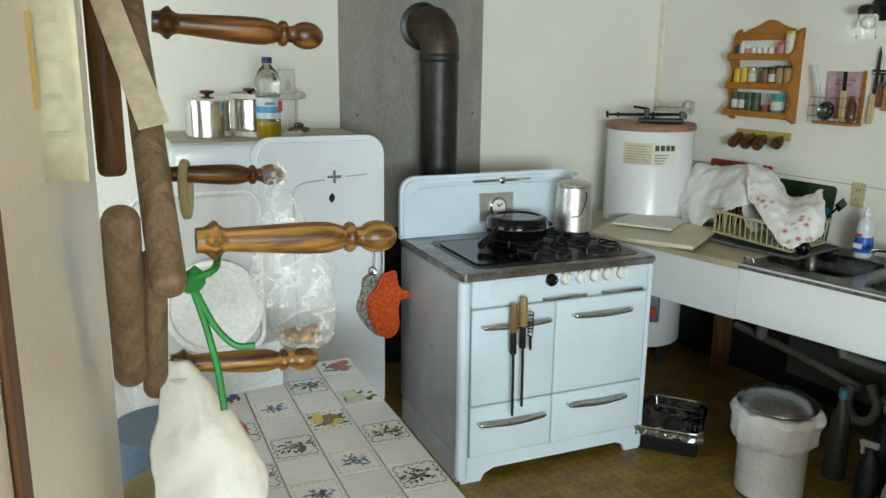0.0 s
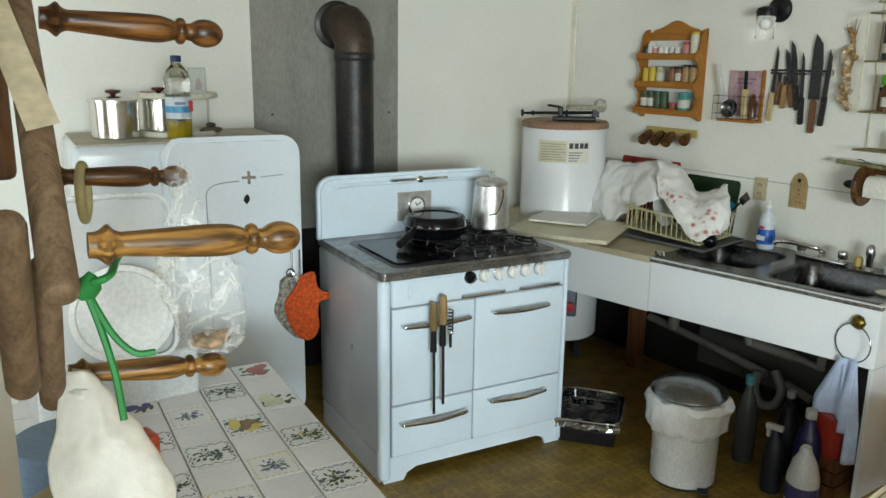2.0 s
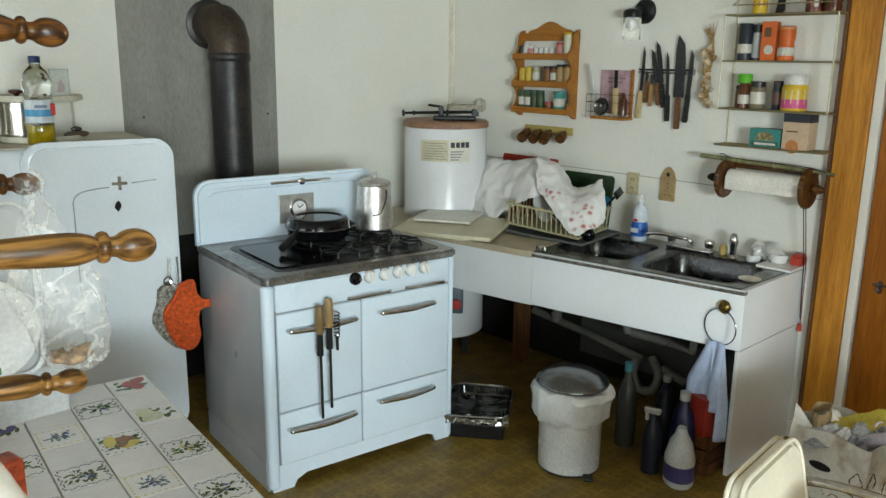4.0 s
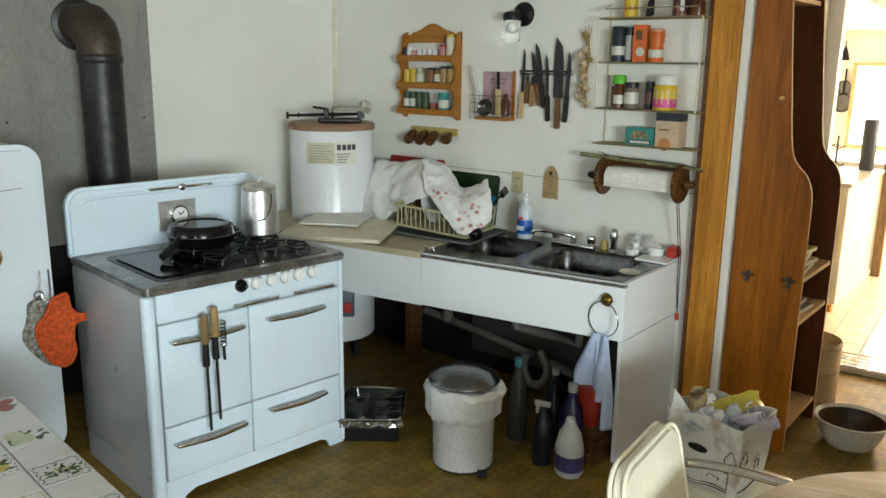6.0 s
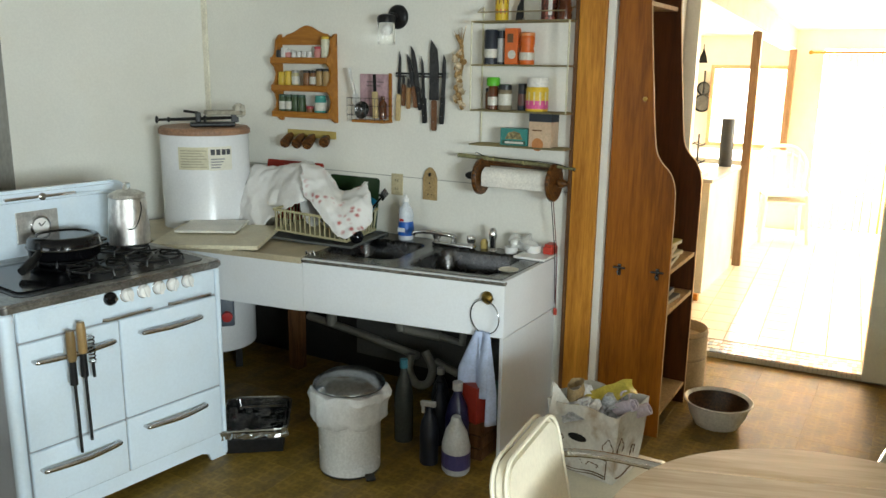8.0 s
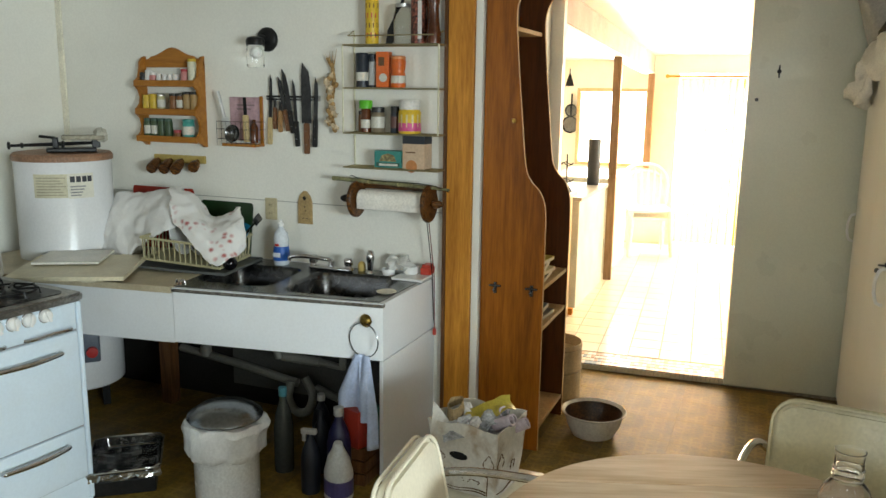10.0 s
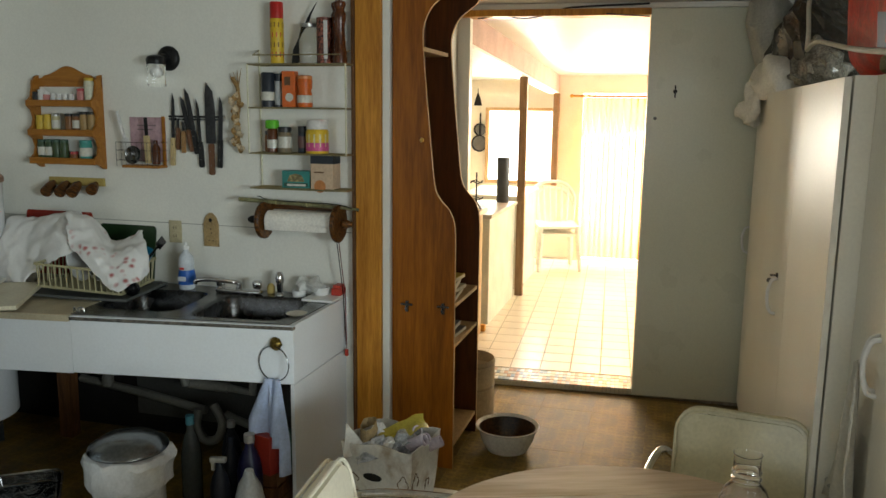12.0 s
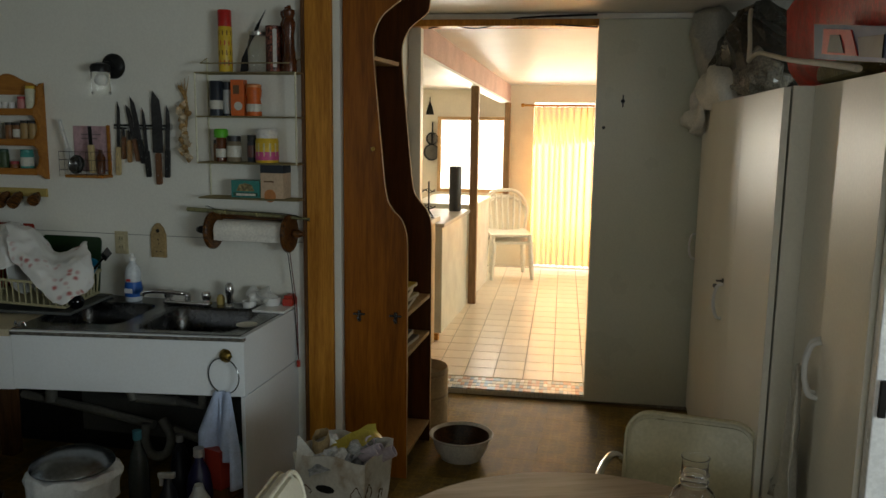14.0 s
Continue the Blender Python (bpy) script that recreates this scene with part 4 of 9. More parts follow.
    setting("beam_trim", box(5.2, ex, 1.335, 1.445, 2.145, 2.1645, 0.002, m=slope), M["ceil"], "white lath below the beam", "trim")
    setting("post_2", box(7.40, 7.46, 1.325, 1.395, 0.036, 2.04, 0.004), M["far_post"], "wooden post under the ceiling beam", "post")
    setting("post_3", box(9.40, 9.47, 1.31, 1.375, 0.9, 1.945, 0.004), M["far_post"], "wooden post under the ceiling beam", "post")
    # kitchen cabinet behind the bookcase and a white unit
    t = thing("base_cabinet", "pale wooden base cabinet with a worktop", "cabinet", None)
    pale = wood("pale_cabinet_wood", (0.42, 0.25, 0.11), (0.62, 0.42, 0.22), "z", 8)
    part("body", box(5.30, 6.05, 1.40, 2.0, 0.036, 0.98, 0.003), pale, t)
    part("worktop", box(5.25, 6.08, 1.37, 2.0, 0.98, 1.015, 0.004), mat("pale_worktop", (0.62, 0.55, 0.45), 0.4), t)
    part("foot_block", box(6.05, 6.09, 1.37, 1.42, 0.05, 0.10), M["pine"], t)
    t = thing("white_unit", "low white enamel kitchen unit with a cluttered top", "cabinet", None)
    part("body", box(6.30, 7.35, 1.40, 2.0, 0.036, 0.90, 0.006), mat("aged_white", (0.62, 0.62, 0.52), 0.35), t)
    part("top", box(6.28, 7.37, 1.38, 2.0, 0.90, 0.93, 0.004), mat("grey_top", (0.5, 0.46, 0.4), 0.5), t)
    t = thing("white_sideboard", "white painted sideboard in the sunny room", "cabinet", None)
    part("body", box(7.65, 8.55, 1.40, 2.0, 0.042, 0.92, 0.006), mat("aged_white", (0.75, 0.72, 0.62), 0.35), t)
    part("top", box(7.62, 8.58, 1.38, 2.0, 0.92, 0.95, 0.006), mat("aged_white", (0.75, 0.72, 0.62), 0.35), t)
    t = thing("paper_towel_cylinder", "tall dark cylinder standing on the white unit", "container", pose(7.22, 1.49, 0.931))
    part("body", lathe([(0.052, 0), (0.055, 0.01), (0.055, 0.39), (0.05, 0.40), (0, 0.40)], 24), mat("dark_tin", (0.05, 0.05, 0.05), 0.4), t, smooth=True)
    t = thing("wire_stand", "black twisted wire stand on the cabinet", "stand", pose(5.95, 1.43, 1.016))
    wire = bmesh.new()
    tube([(0, 0, 0), (0, 0, 0.27)], 0.006, 6, bm=wire)
    for z, r in ((0.08, 0.05), (0.2, 0.045)):
        tube([(r * math.cos(k), r * math.sin(k), z + 0.01 * math.sin(3 * k)) for k in [i * 0.45 for i in range(14)]], 0.004, 6, bm=wire, closed=True)
    for a in range(3):
        tube([(0, 0, 0.06), (0.05 * math.cos(a * 2.1), 0.05 * math.sin(a * 2.1), 0)], 0.004, 6, bm=wire)
    part("frame", wire, M["black"], t, smooth=True)
    t = thing("magazine", "open magazine lying on the cabinet", "magazine", pose(6.0, 1.5, 1.016, 0, 0, 12))
    part("pages", box(-0.1, 0.05, -0.1, 0.1, 0, 0.012, 0.003), mat("magazine_paper", (0.55, 0.56, 0.6), 0.4, vary=0.3, scale=20), t)
    setting("window_3", box(9.62, 9.63, 1.30, 2.25, 0.85, 1.82), mat("far_daylight", (1.0, 0.98, 0.92), 1.0, emit=FAR_GLOW), "overexposed bright daylight behind the window", "backdrop")
    setting("window_4", box(9.66, 9.67, 0.25, 1.10, 0.0, 2.0), mat("far_daylight", (1.0, 0.97, 0.88), 1.0, emit=FAR_GLOW), "overexposed bright daylight behind the curtain", "backdrop")
    fr = thing("window_frame", "pale wooden window frame in the far room", "window", None, kind="structure")
    for y0, y1, z0, z1 in ((2.14, 2.18, 0.9, 1.78), (1.36, 1.40, 0.9, 1.78), (1.40, 2.14, 1.74, 1.78), (1.40, 2.14, 0.9, 0.94)):
        part("rail", box(9.50, 9.548, y0, y1, z0, z1, 0.003), pale, fr)
    # curtain
    t = thing("curtain", "long sheer yellow-gold curtain hanging in folds before the glass door", "curtain", None)
    cm = bpy.data.materials.new("sheer_gold")
    cm.use_nodes = True
    nt = cm.node_tree
    b = nt.nodes["Principled BSDF"]
    b.inputs["Base Color"].default_value = (0.72, 0.45, 0.15, 1)
    b.inputs["Roughness"].default_value = 0.9
    tr = nt.nodes.new("ShaderNodeBsdfTranslucent")
    tr.inputs[0].default_value = (0.90, 0.55, 0.16, 1)
    mx = nt.nodes.new("ShaderNodeMixShader")
    mx.inputs[0].default_value = 0.7
    tp = nt.nodes.new("ShaderNodeBsdfTransparent")
    mx2 = nt.nodes.new("ShaderNodeMixShader")
    mx2.inputs[0].default_value = 0.10
    nt.links.new(b.outputs[0], mx.inputs[1])
    nt.links.new(tr.outputs[0], mx.inputs[2])
    nt.links.new(mx.outputs[0], mx2.inputs[1])
    nt.links.new(tp.outputs[0], mx2.inputs[2])
    nt.links.new(mx2.outputs[0], nt.nodes["Material Output"].inputs[0])
    part("cloth", grid(420, 8, lambda u, v: (9.40 + 0.034 * math.cos(u * 2 * math.pi * 12 + 0.9 * math.sin(u * 9)) + 0.006 * math.sin(u * 67), 0.20 + 0.84 * u + (0.006 + 0.016 * (0.5 + 0.5 * math.sin(u * 5 + 1))) * math.sin(u * 2 * math.pi * 12 + 0.9 * math.sin(u * 9)) + 0.008 * math.sin(v * 3 + u * 20), 0.09 + 1.81 * v)), cm, t, smooth=True)
    rod = part("rod", tube([(9.40, 0.15, 1.915), (9.40, 1.16, 1.915)], 0.012, 10), M["pine"], t, "wooden curtain rod")
    part("finial", ball(0.022, m=pose(9.40, 1.17, 1.915)), M["pine"], rod)
    for k in range(13):
        part("ring", tube([(9.40 + 0.02 * math.cos(a), 0.25 + k * 0.066, 1.915 + 0.02 * math.sin(a)) for a in [i * 0.7 for i in range(9)]], 0.003, 6, closed=True), M["pine"], t)
    # stacked plastic chairs
    plastic = mat("white_resin", (0.78, 0.74, 0.62), 0.35)

    def resin_chair():
        t = thing("plastic_chair", "white moulded plastic garden chair in a stack", "chair", pose(8.85, 1.22, 0.042, 0, 0, 200), "stacked plastic chairs")
        part("seat", grid(10, 8, lambda u, v: (-0.22 + 0.42 * v, -0.22 + 0.44 * u, 0.42 + 0.01 * math.cos(u * 6) - 0.02 * v), None), plastic, t, smooth=True)
        part("apron", box(-0.20, 0.20, -0.21, 0.21, 0.385, 0.413, 0.006), plastic, t)
        for x, y in ((0.18, 0.2), (0.18, -0.2), (-0.2, 0.2), (-0.2, -0.2)):
            part("leg", tube([(x, y, 0.41), (x * 1.18, y * 1.12, 0.0)], [0.03, 0.022], 8), plastic, t, smooth=True)
        for k in range(6):
            y = -0.15 + k * 0.06
            part("back_slat", tube(curve_points([(-0.2, y, 0.42), (-0.24, y * 1.1, 0.6), (-0.29, y * 1.15, 0.80)], 4), 0.014, 6), plastic, t, smooth=True)
        part("top_rail", tube(curve_points([(-0.20, -0.22, 0.45), (-0.25, -0.24, 0.68), (-0.30, -0.15, 0.82), (-0.31, 0, 0.85), (-0.30, 0.15, 0.82), (-0.25, 0.24, 0.68), (-0.20, 0.22, 0.45)], 5), 0.02, 8), plastic, t, smooth=True)
        return t
    c = resin_chair()
    copy_thing(c, pose(8.86, 1.225, 0.12, 0, 0, 198))
    # pans hung by the doorway
    for y, z, rad in ((2.255, 1.36, 0.10), (2.25, 1.52, 0.075)):
        t = thing("hanging_pan", "small grey pan hung on the far wall", "pan", pose(9.545, y, z), "pans on the far wall")
        part("pan", lathe([(0.0, 0), (rad * 0.85, 0.0), (rad * 0.97, 0.03), (rad, 0.032)], 24, m=pose(0, 0, 0, 0, -90, 0), caps=False), M["steel"], t, smooth=True)
        part("handle", tube([(-0.01, 0, rad), (-0.01, 0, rad + 0.12)], 0.009, 6), M["black"], t)
    t = thing("trowel", "pointed dark utensil hung on the far wall", "utensil", pose(9.54, 2.285, 1.80))
    part("blade", slab([(-0.05, 0.0), (0.05, 0.0), (0.03, 0.08), (0.0, 0.16), (-0.03, 0.08)], 0.006, m=pose(0, 0, 0, 90, 0, 90)), plain_dark, t)
    part("hook", tube([(0, 0, 0.15), (0, 0, 0.20)], 0.005, 6), M["black"], t)
    area_light("far_window_light", look((9.58, 1.75, 1.35), (6.0, 0.4, 0.2)), 0.8, 0.8, FAR_POWER, (1.0, 0.92, 0.76))
    area_light("far_door_light", look((9.52, 0.68, 1.1), (6.0, 0.6, 0.3)), 0.8, 1.8, FAR_POWER * 0.8, (1.0, 0.90, 0.70))
    area_light("far_side_light", look((8.0, -2.55, 1.5), (7.5, 1.0, 0.6)), 2.4, 1.4, FAR_POWER * 2.2, (1.0, 0.94, 0.80))


far_room()


# ---- tiled table ----
def tiled_table():
    T = pose(1.0615, 2.493, 0, 0, 0, -96.85)       # x runs along the table's edge towards the camera, -y over the table
    t = thing("tiled_table", "wooden table topped with white and painted ceramic tiles", "table", T)
    s, nx, ny = 0.1245, 10, 6
    part("bed", box(-0.002, nx * s + 0.004, -ny * s, 0.004, 0.70, 0.7365, 0.003), M["grout"], t, "grey-brown grouted tile bed")
    part("frame", box(0.03, nx * s - 0.03, -ny * s + 0.03, -0.03, 0.62, 0.70), M["slat"], t)
    for x, y in ((0.06, -0.06), (nx * s - 0.06, -0.06), (0.06, -ny * s + 0.06), (nx * s - 0.06, -ny * s + 0.06)):
        part("leg", box(x - 0.03, x + 0.03, y - 0.03, y + 0.03, 0, 0.62, 0.004), M["slat"], t)
    green = mat("glaze_green", (0.10, 0.14, 0.05), 0.2)
    blue = mat("glaze_blue", (0.10, 0.14, 0.28), 0.2)
    yellow = mat("glaze_yellow", (0.55, 0.45, 0.10), 0.2)
    brown = mat("glaze_brown", (0.22, 0.10, 0.03), 0.2)
    red = mat("glaze_red", (0.34, 0.06, 0.05), 0.2)
    grey = mat("glaze_grey", (0.16, 0.19, 0.20), 0.2)
    pale = mat("glaze_pale", (0.52, 0.54, 0.36), 0.2)
    purple = mat("glaze_purple", (0.10, 0.08, 0.22), 0.2)
    tile = box(-s / 2 + 0.0022, s / 2 - 0.0022, -s / 2 + 0.0022, s / 2 - 0.0022, 0, 0.006, 0.0012, 2)
    first = None
    rnd = random.Random(11)

    def leaf(bm, x, y, a, l, w):
        pts = [(-l / 2, 0), (-l / 4, w * 0.4), (l / 8, w * 0.5), (l / 2, 0), (l / 8, -w * 0.5), (-l / 4, -w * 0.4)]
        slab(pts, 0.0004, m=pose(x, y, 0.0061, 0, 0, a), bm=bm)

    def sprig(ob, seed, leaf_m, flower_m, spread=0.050, n=40):
        r = random.Random(seed)
        bm, fl, st = bmesh.new(), bmesh.new(), bmesh.new()
        for k in range(n):
            a, d = r.uniform(0, 360), r.uniform(0.008, spread)
            leaf(bm, d * math.cos(radians(a)), d * 0.8 * math.sin(radians(a)), a + r.uniform(-40, 40), r.uniform(0.010, 0.020), r.uniform(0.005, 0.009))
        for k in range(5):
            a = r.uniform(0, 360)
            tube([(0, 0, 0.0061), (spread * math.cos(radians(a)), 0.8 * spread * math.sin(radians(a)), 0.0061)], 0.0006, 4, bm=st)
            leaf(fl, r.uniform(-0.02, 0.02), r.uniform(-0.02, 0.02), a, 0.012, 0.010)
        part("painted_leaves", bm, leaf_m, ob)
        part("painted_flowers", fl, flower_m, ob)
        part("painted_stems", st, grey, ob)

    def border(ob, material, dashed=False, wavy=True):
        bm = bmesh.new()
        e = s / 2 - 0.011
        n = 13
        for q in range(4):
            for k in range(n):
                if dashed and k % 2:
                    continue
                u0, u1 = -e + 2 * e * k / n, -e + 2 * e * (k + 1) / n
                o = e + (0.0035 * math.sin(k * 1.9) if wavy else 0)
                box(u0, u1 - 0.001, o - 0.0018, o + 0.0018, 0.006, 0.0064, bm=bm, m=pose(0, 0, 0, 0, 0, 90 * q))
        part("painted_border", bm, material, ob)

    def fruit(ob, material, seed, l=0.034, w=0.024, n=3):
        r = random.Random(seed)
        bm, lf = bmesh.new(), bmesh.new()
        for k in range(n):
            a = r.uniform(0, 360)
            lathe([(1, 0), (1, 0.0005), (0, 0.0006)], 16, m=pose(r.uniform(-0.03, 0.03), r.uniform(-0.022, 0.022), 0.006, 0, 0, a) @ Matrix.Diagonal((l * r.uniform(0.6, 0.9), w * 0.8, 1, 1)), bm=bm)
        for k in range(14):
            leaf(lf, r.uniform(-0.045, 0.045), r.uniform(-0.035, 0.035), r.uniform(0, 360), 0.026, 0.012)
        part("painted_fruit", bm, material, ob)
        part("painted_leaves", lf, green, ob)

    for i in range(nx):
        for j in range(ny):
            if first is None:
                ob = part("tile", tile, M["tile_white"], t)
                first = ob.data
            else:
                ob = new("tile", first)
                ob.parent = t
            ob.location = ((i + 0.5) * s, -(j + 0.5) * s, 0.7365)
            if (i + j) % 2 == 0:
                ob.rotation_euler = (0, 0, radians(-90))
                kind = (i * 3 + j * 5) % 7
                if i == 0 and j == 0:
                    fruit(ob, red, 3)
                elif (i, j) == (2, 0):
                    fruit(ob, pale, 5, 0.04, 0.03)
                elif (i, j) == (3, 1):
                    fruit(ob, yellow, 8, 0.042, 0.02, 2)
                    fruit(ob, brown, 9, 0.03, 0.02, 2)
                    border(ob, grey, True)
                elif (i, j) in ((4, 0), (6, 0), (1, 1), (4, 2), (0, 2), (3, 3), (2, 4)):
                    border(ob, grey)
                    sprig(ob, i * 9 + j, green, blue if (i + j) % 4 else yellow)
                elif (i, j) in ((5, 1), (2, 2), (6, 2), (7, 1)):
                    border(ob, yellow, True, False)
                    sprig(ob, i * 7 + j, grey, blue, 0.040, 22)
                elif (i, j) == (1, 3):
                    fruit(ob, purple, 2, 0.016, 0.016, 12)
                elif i < 9 and j < 5:
                    border(ob, brown if kind % 2 else grey)
                    sprig(ob, i * 5 + j, green, purple)


tiled_table()


# ---- round table and armchairs ----
def round_table():
    t = thing("round_table", "round pale wooden dining table with a worn plank top", "table", pose(1.83, 0.06, 0, 0, 0, 20))
    r, n = 0.55, 6
    for k in range(n):
        x0, x1 = -r + 2 * r * k / n + 0.0008, -r + 2 * r * (k + 1) / n - 0.0008
        pts = []
        for q in range(13):
            x = x0 + (x1 - x0) * q / 12
            pts.append((x, math.sqrt(max(r * r - x * x, 1e-6))))
        pts += [(x, -y) for x, y in reversed(pts)]
        clean = [p for i, p in enumerate(pts) if math.dist(p, pts[i - 1]) > 1e-4]
        part("plank", slab(clean, 0.028, m=pose(0, 0, 0.703), bevel=0.002), wood("table_plank", (0.30 + 0.03 * (k % 3), 0.21 + 0.02 * (k % 3), 0.135), (0.56 + 0.03 * (k % 2), 0.44, 0.31), "y", 4, 0.3), t)
    part("pedestal", lathe([(0.06, 0.05), (0.05, 0.2), (0.07, 0.4), (0.05, 0.6), (0.12, 0.70)], 24), M["table_wood"], t, smooth=True)
    for a in range(0, 360, 90):
        part("foot", box(0, 0.38, -0.03, 0.03, 0, 0.06, 0.012, m=pose(0, 0, 0, 0, 0, a + 45)), M["table_wood"], t)


round_table()


def armchair(m, vinyl, label):
    """Faces local +x; the back stands at x = -0.22."""
    t = thing("armchair", label, "chair", m, "chairs round the table")
    part("seat", box(-0.20, 0.24, -0.22, 0.22, 0.405, 0.46, 0.025, 4), vinyl, t, smooth=True)
    back = slab(round_rect(0.40, 0.36, 0.075, 6), 0.045, bevel=0.014)
    B = pose(-0.235, 0, 0.615, 0, 0, 0) @ pose(0, 0, 0, 0, -12, 0) @ pose(0, 0, 0, 90, 0, 90)
    back.transform(B @ pose(0, 0, -0.0225))
    bk = part("backrest", back, vinyl, t, smooth=True)
    pipe = tube([(x, y, 0.0) for x, y in round_rect(0.404, 0.364, 0.077, 6)], 0.006, 6, closed=True)
    pipe.transform(B @ pose(0, 0, -0.018))
    part("piping", pipe, vinyl, bk, smooth=True)
    pipe = tube([(x, y, 0.0) for x, y in round_rect(0.404, 0.364, 0.077, 6)], 0.006, 6, closed=True)
    pipe.transform(B @ pose(0, 0, 0.018))
    part("piping", pipe, vinyl, bk, smooth=True)
    for sy in (-1, 1):
        pts = curve_points([(-0.27, sy * 0.19, 0.60), (-0.265, sy * 0.235, 0.635), (-0.15, sy * 0.255, 0.655), (0.05, sy * 0.26, 0.655), (0.15, sy * 0.26, 0.64), (0.21, sy * 0.255, 0.57), (0.23, sy * 0.25, 0.42), (0.24, sy * 0.25, 0.20), (0.25, sy * 0.25, 0.012)], 5)
        part("arm_tube", tube(pts, 0.0125, 10), M["chrome"], t, "bent chrome arm and leg", True)
        pts = [(-0.20, sy * 0.21, 0.44), (-0.24, sy * 0.235, 0.2), (-0.27, sy * 0.24, 0.012)]
        part("rear_leg", tube(pts, 0.0125, 10), M["chrome"], t, smooth=True)
    part("seat_frame", tube([(x, y, 0.40) for x, y in round_rect(0.42, 0.42, 0.06, 5, 0.02)], 0.011, 8, closed=True), M["chrome"], t, smooth=True)
    return t


armchair(pose(1.924, 0.603, 0, 0, 0, -85), M["vinyl_white"], "chrome armchair in cream-white vinyl, standing at the table")
armchair(pose(2.47, -0.185, 0, 0, 0, 173), M["vinyl"], "chrome armchair in olive-cream vinyl pushed up to the table")


def loft(columns, nu=8, nv=8):
    """A cloth spread through a few hanging folds, each given from its hem to its top."""
    cols = [curve_points(c, nv) for c in columns]
    n = len(cols[0])
    rows = [curve_points([c[k] for c in cols], nu) for k in range(n)]
    bm = bmesh.new()
    vs = [[bm.verts.new(p) for p in r] for r in rows]
    for a, b in zip(vs, vs[1:]):
        for i in range(len(a) - 1):
            bm.faces.new((a[i], a[i + 1], b[i + 1], b[i]))
    return bm


def thick(ob, t):
    md = ob.modifiers.new("thickness", "SOLIDIFY")
    md.thickness = t
    return ob


# ---- things on the sink wall ----
def on_wall(y, z, off=0.0):
    """x to the right along the sink wall, -y out of it."""
    return pose(WALL_B - off, y, z, 0, 0, -90)


PLAIN = {}


def plain(name, color, rough=0.4, **kw):
    if name not in PLAIN:
        PLAIN[name] = mat(name, color, rough, **kw)
    return PLAIN[name]


CLEAR = glass("clear_glass")


def jar(m, r, h, body, lid, label, lid_h=0.018, label_band=None, group="", category="jar", name="spice_jar", neck=0.85):
    t = thing(name, label, category, m, group)
    part("body", lathe([(r * 0.92, 0), (r, 0.004), (r, h - lid_h - 0.008), (r * neck, h - lid_h)], 16), body, t, smooth=True)
    part("lid", lathe([(r * 0.94, h - lid_h), (r * 0.94, h - 0.002), (r * 0.88, h), (0, h)], 16), lid, t, smooth=True)
    if label_band:
        part("paper_band", lathe([(r * 1.012, h * 0.18), (r * 1.012, h * 0.62)], 16, caps=False), label_band, t)
    return t


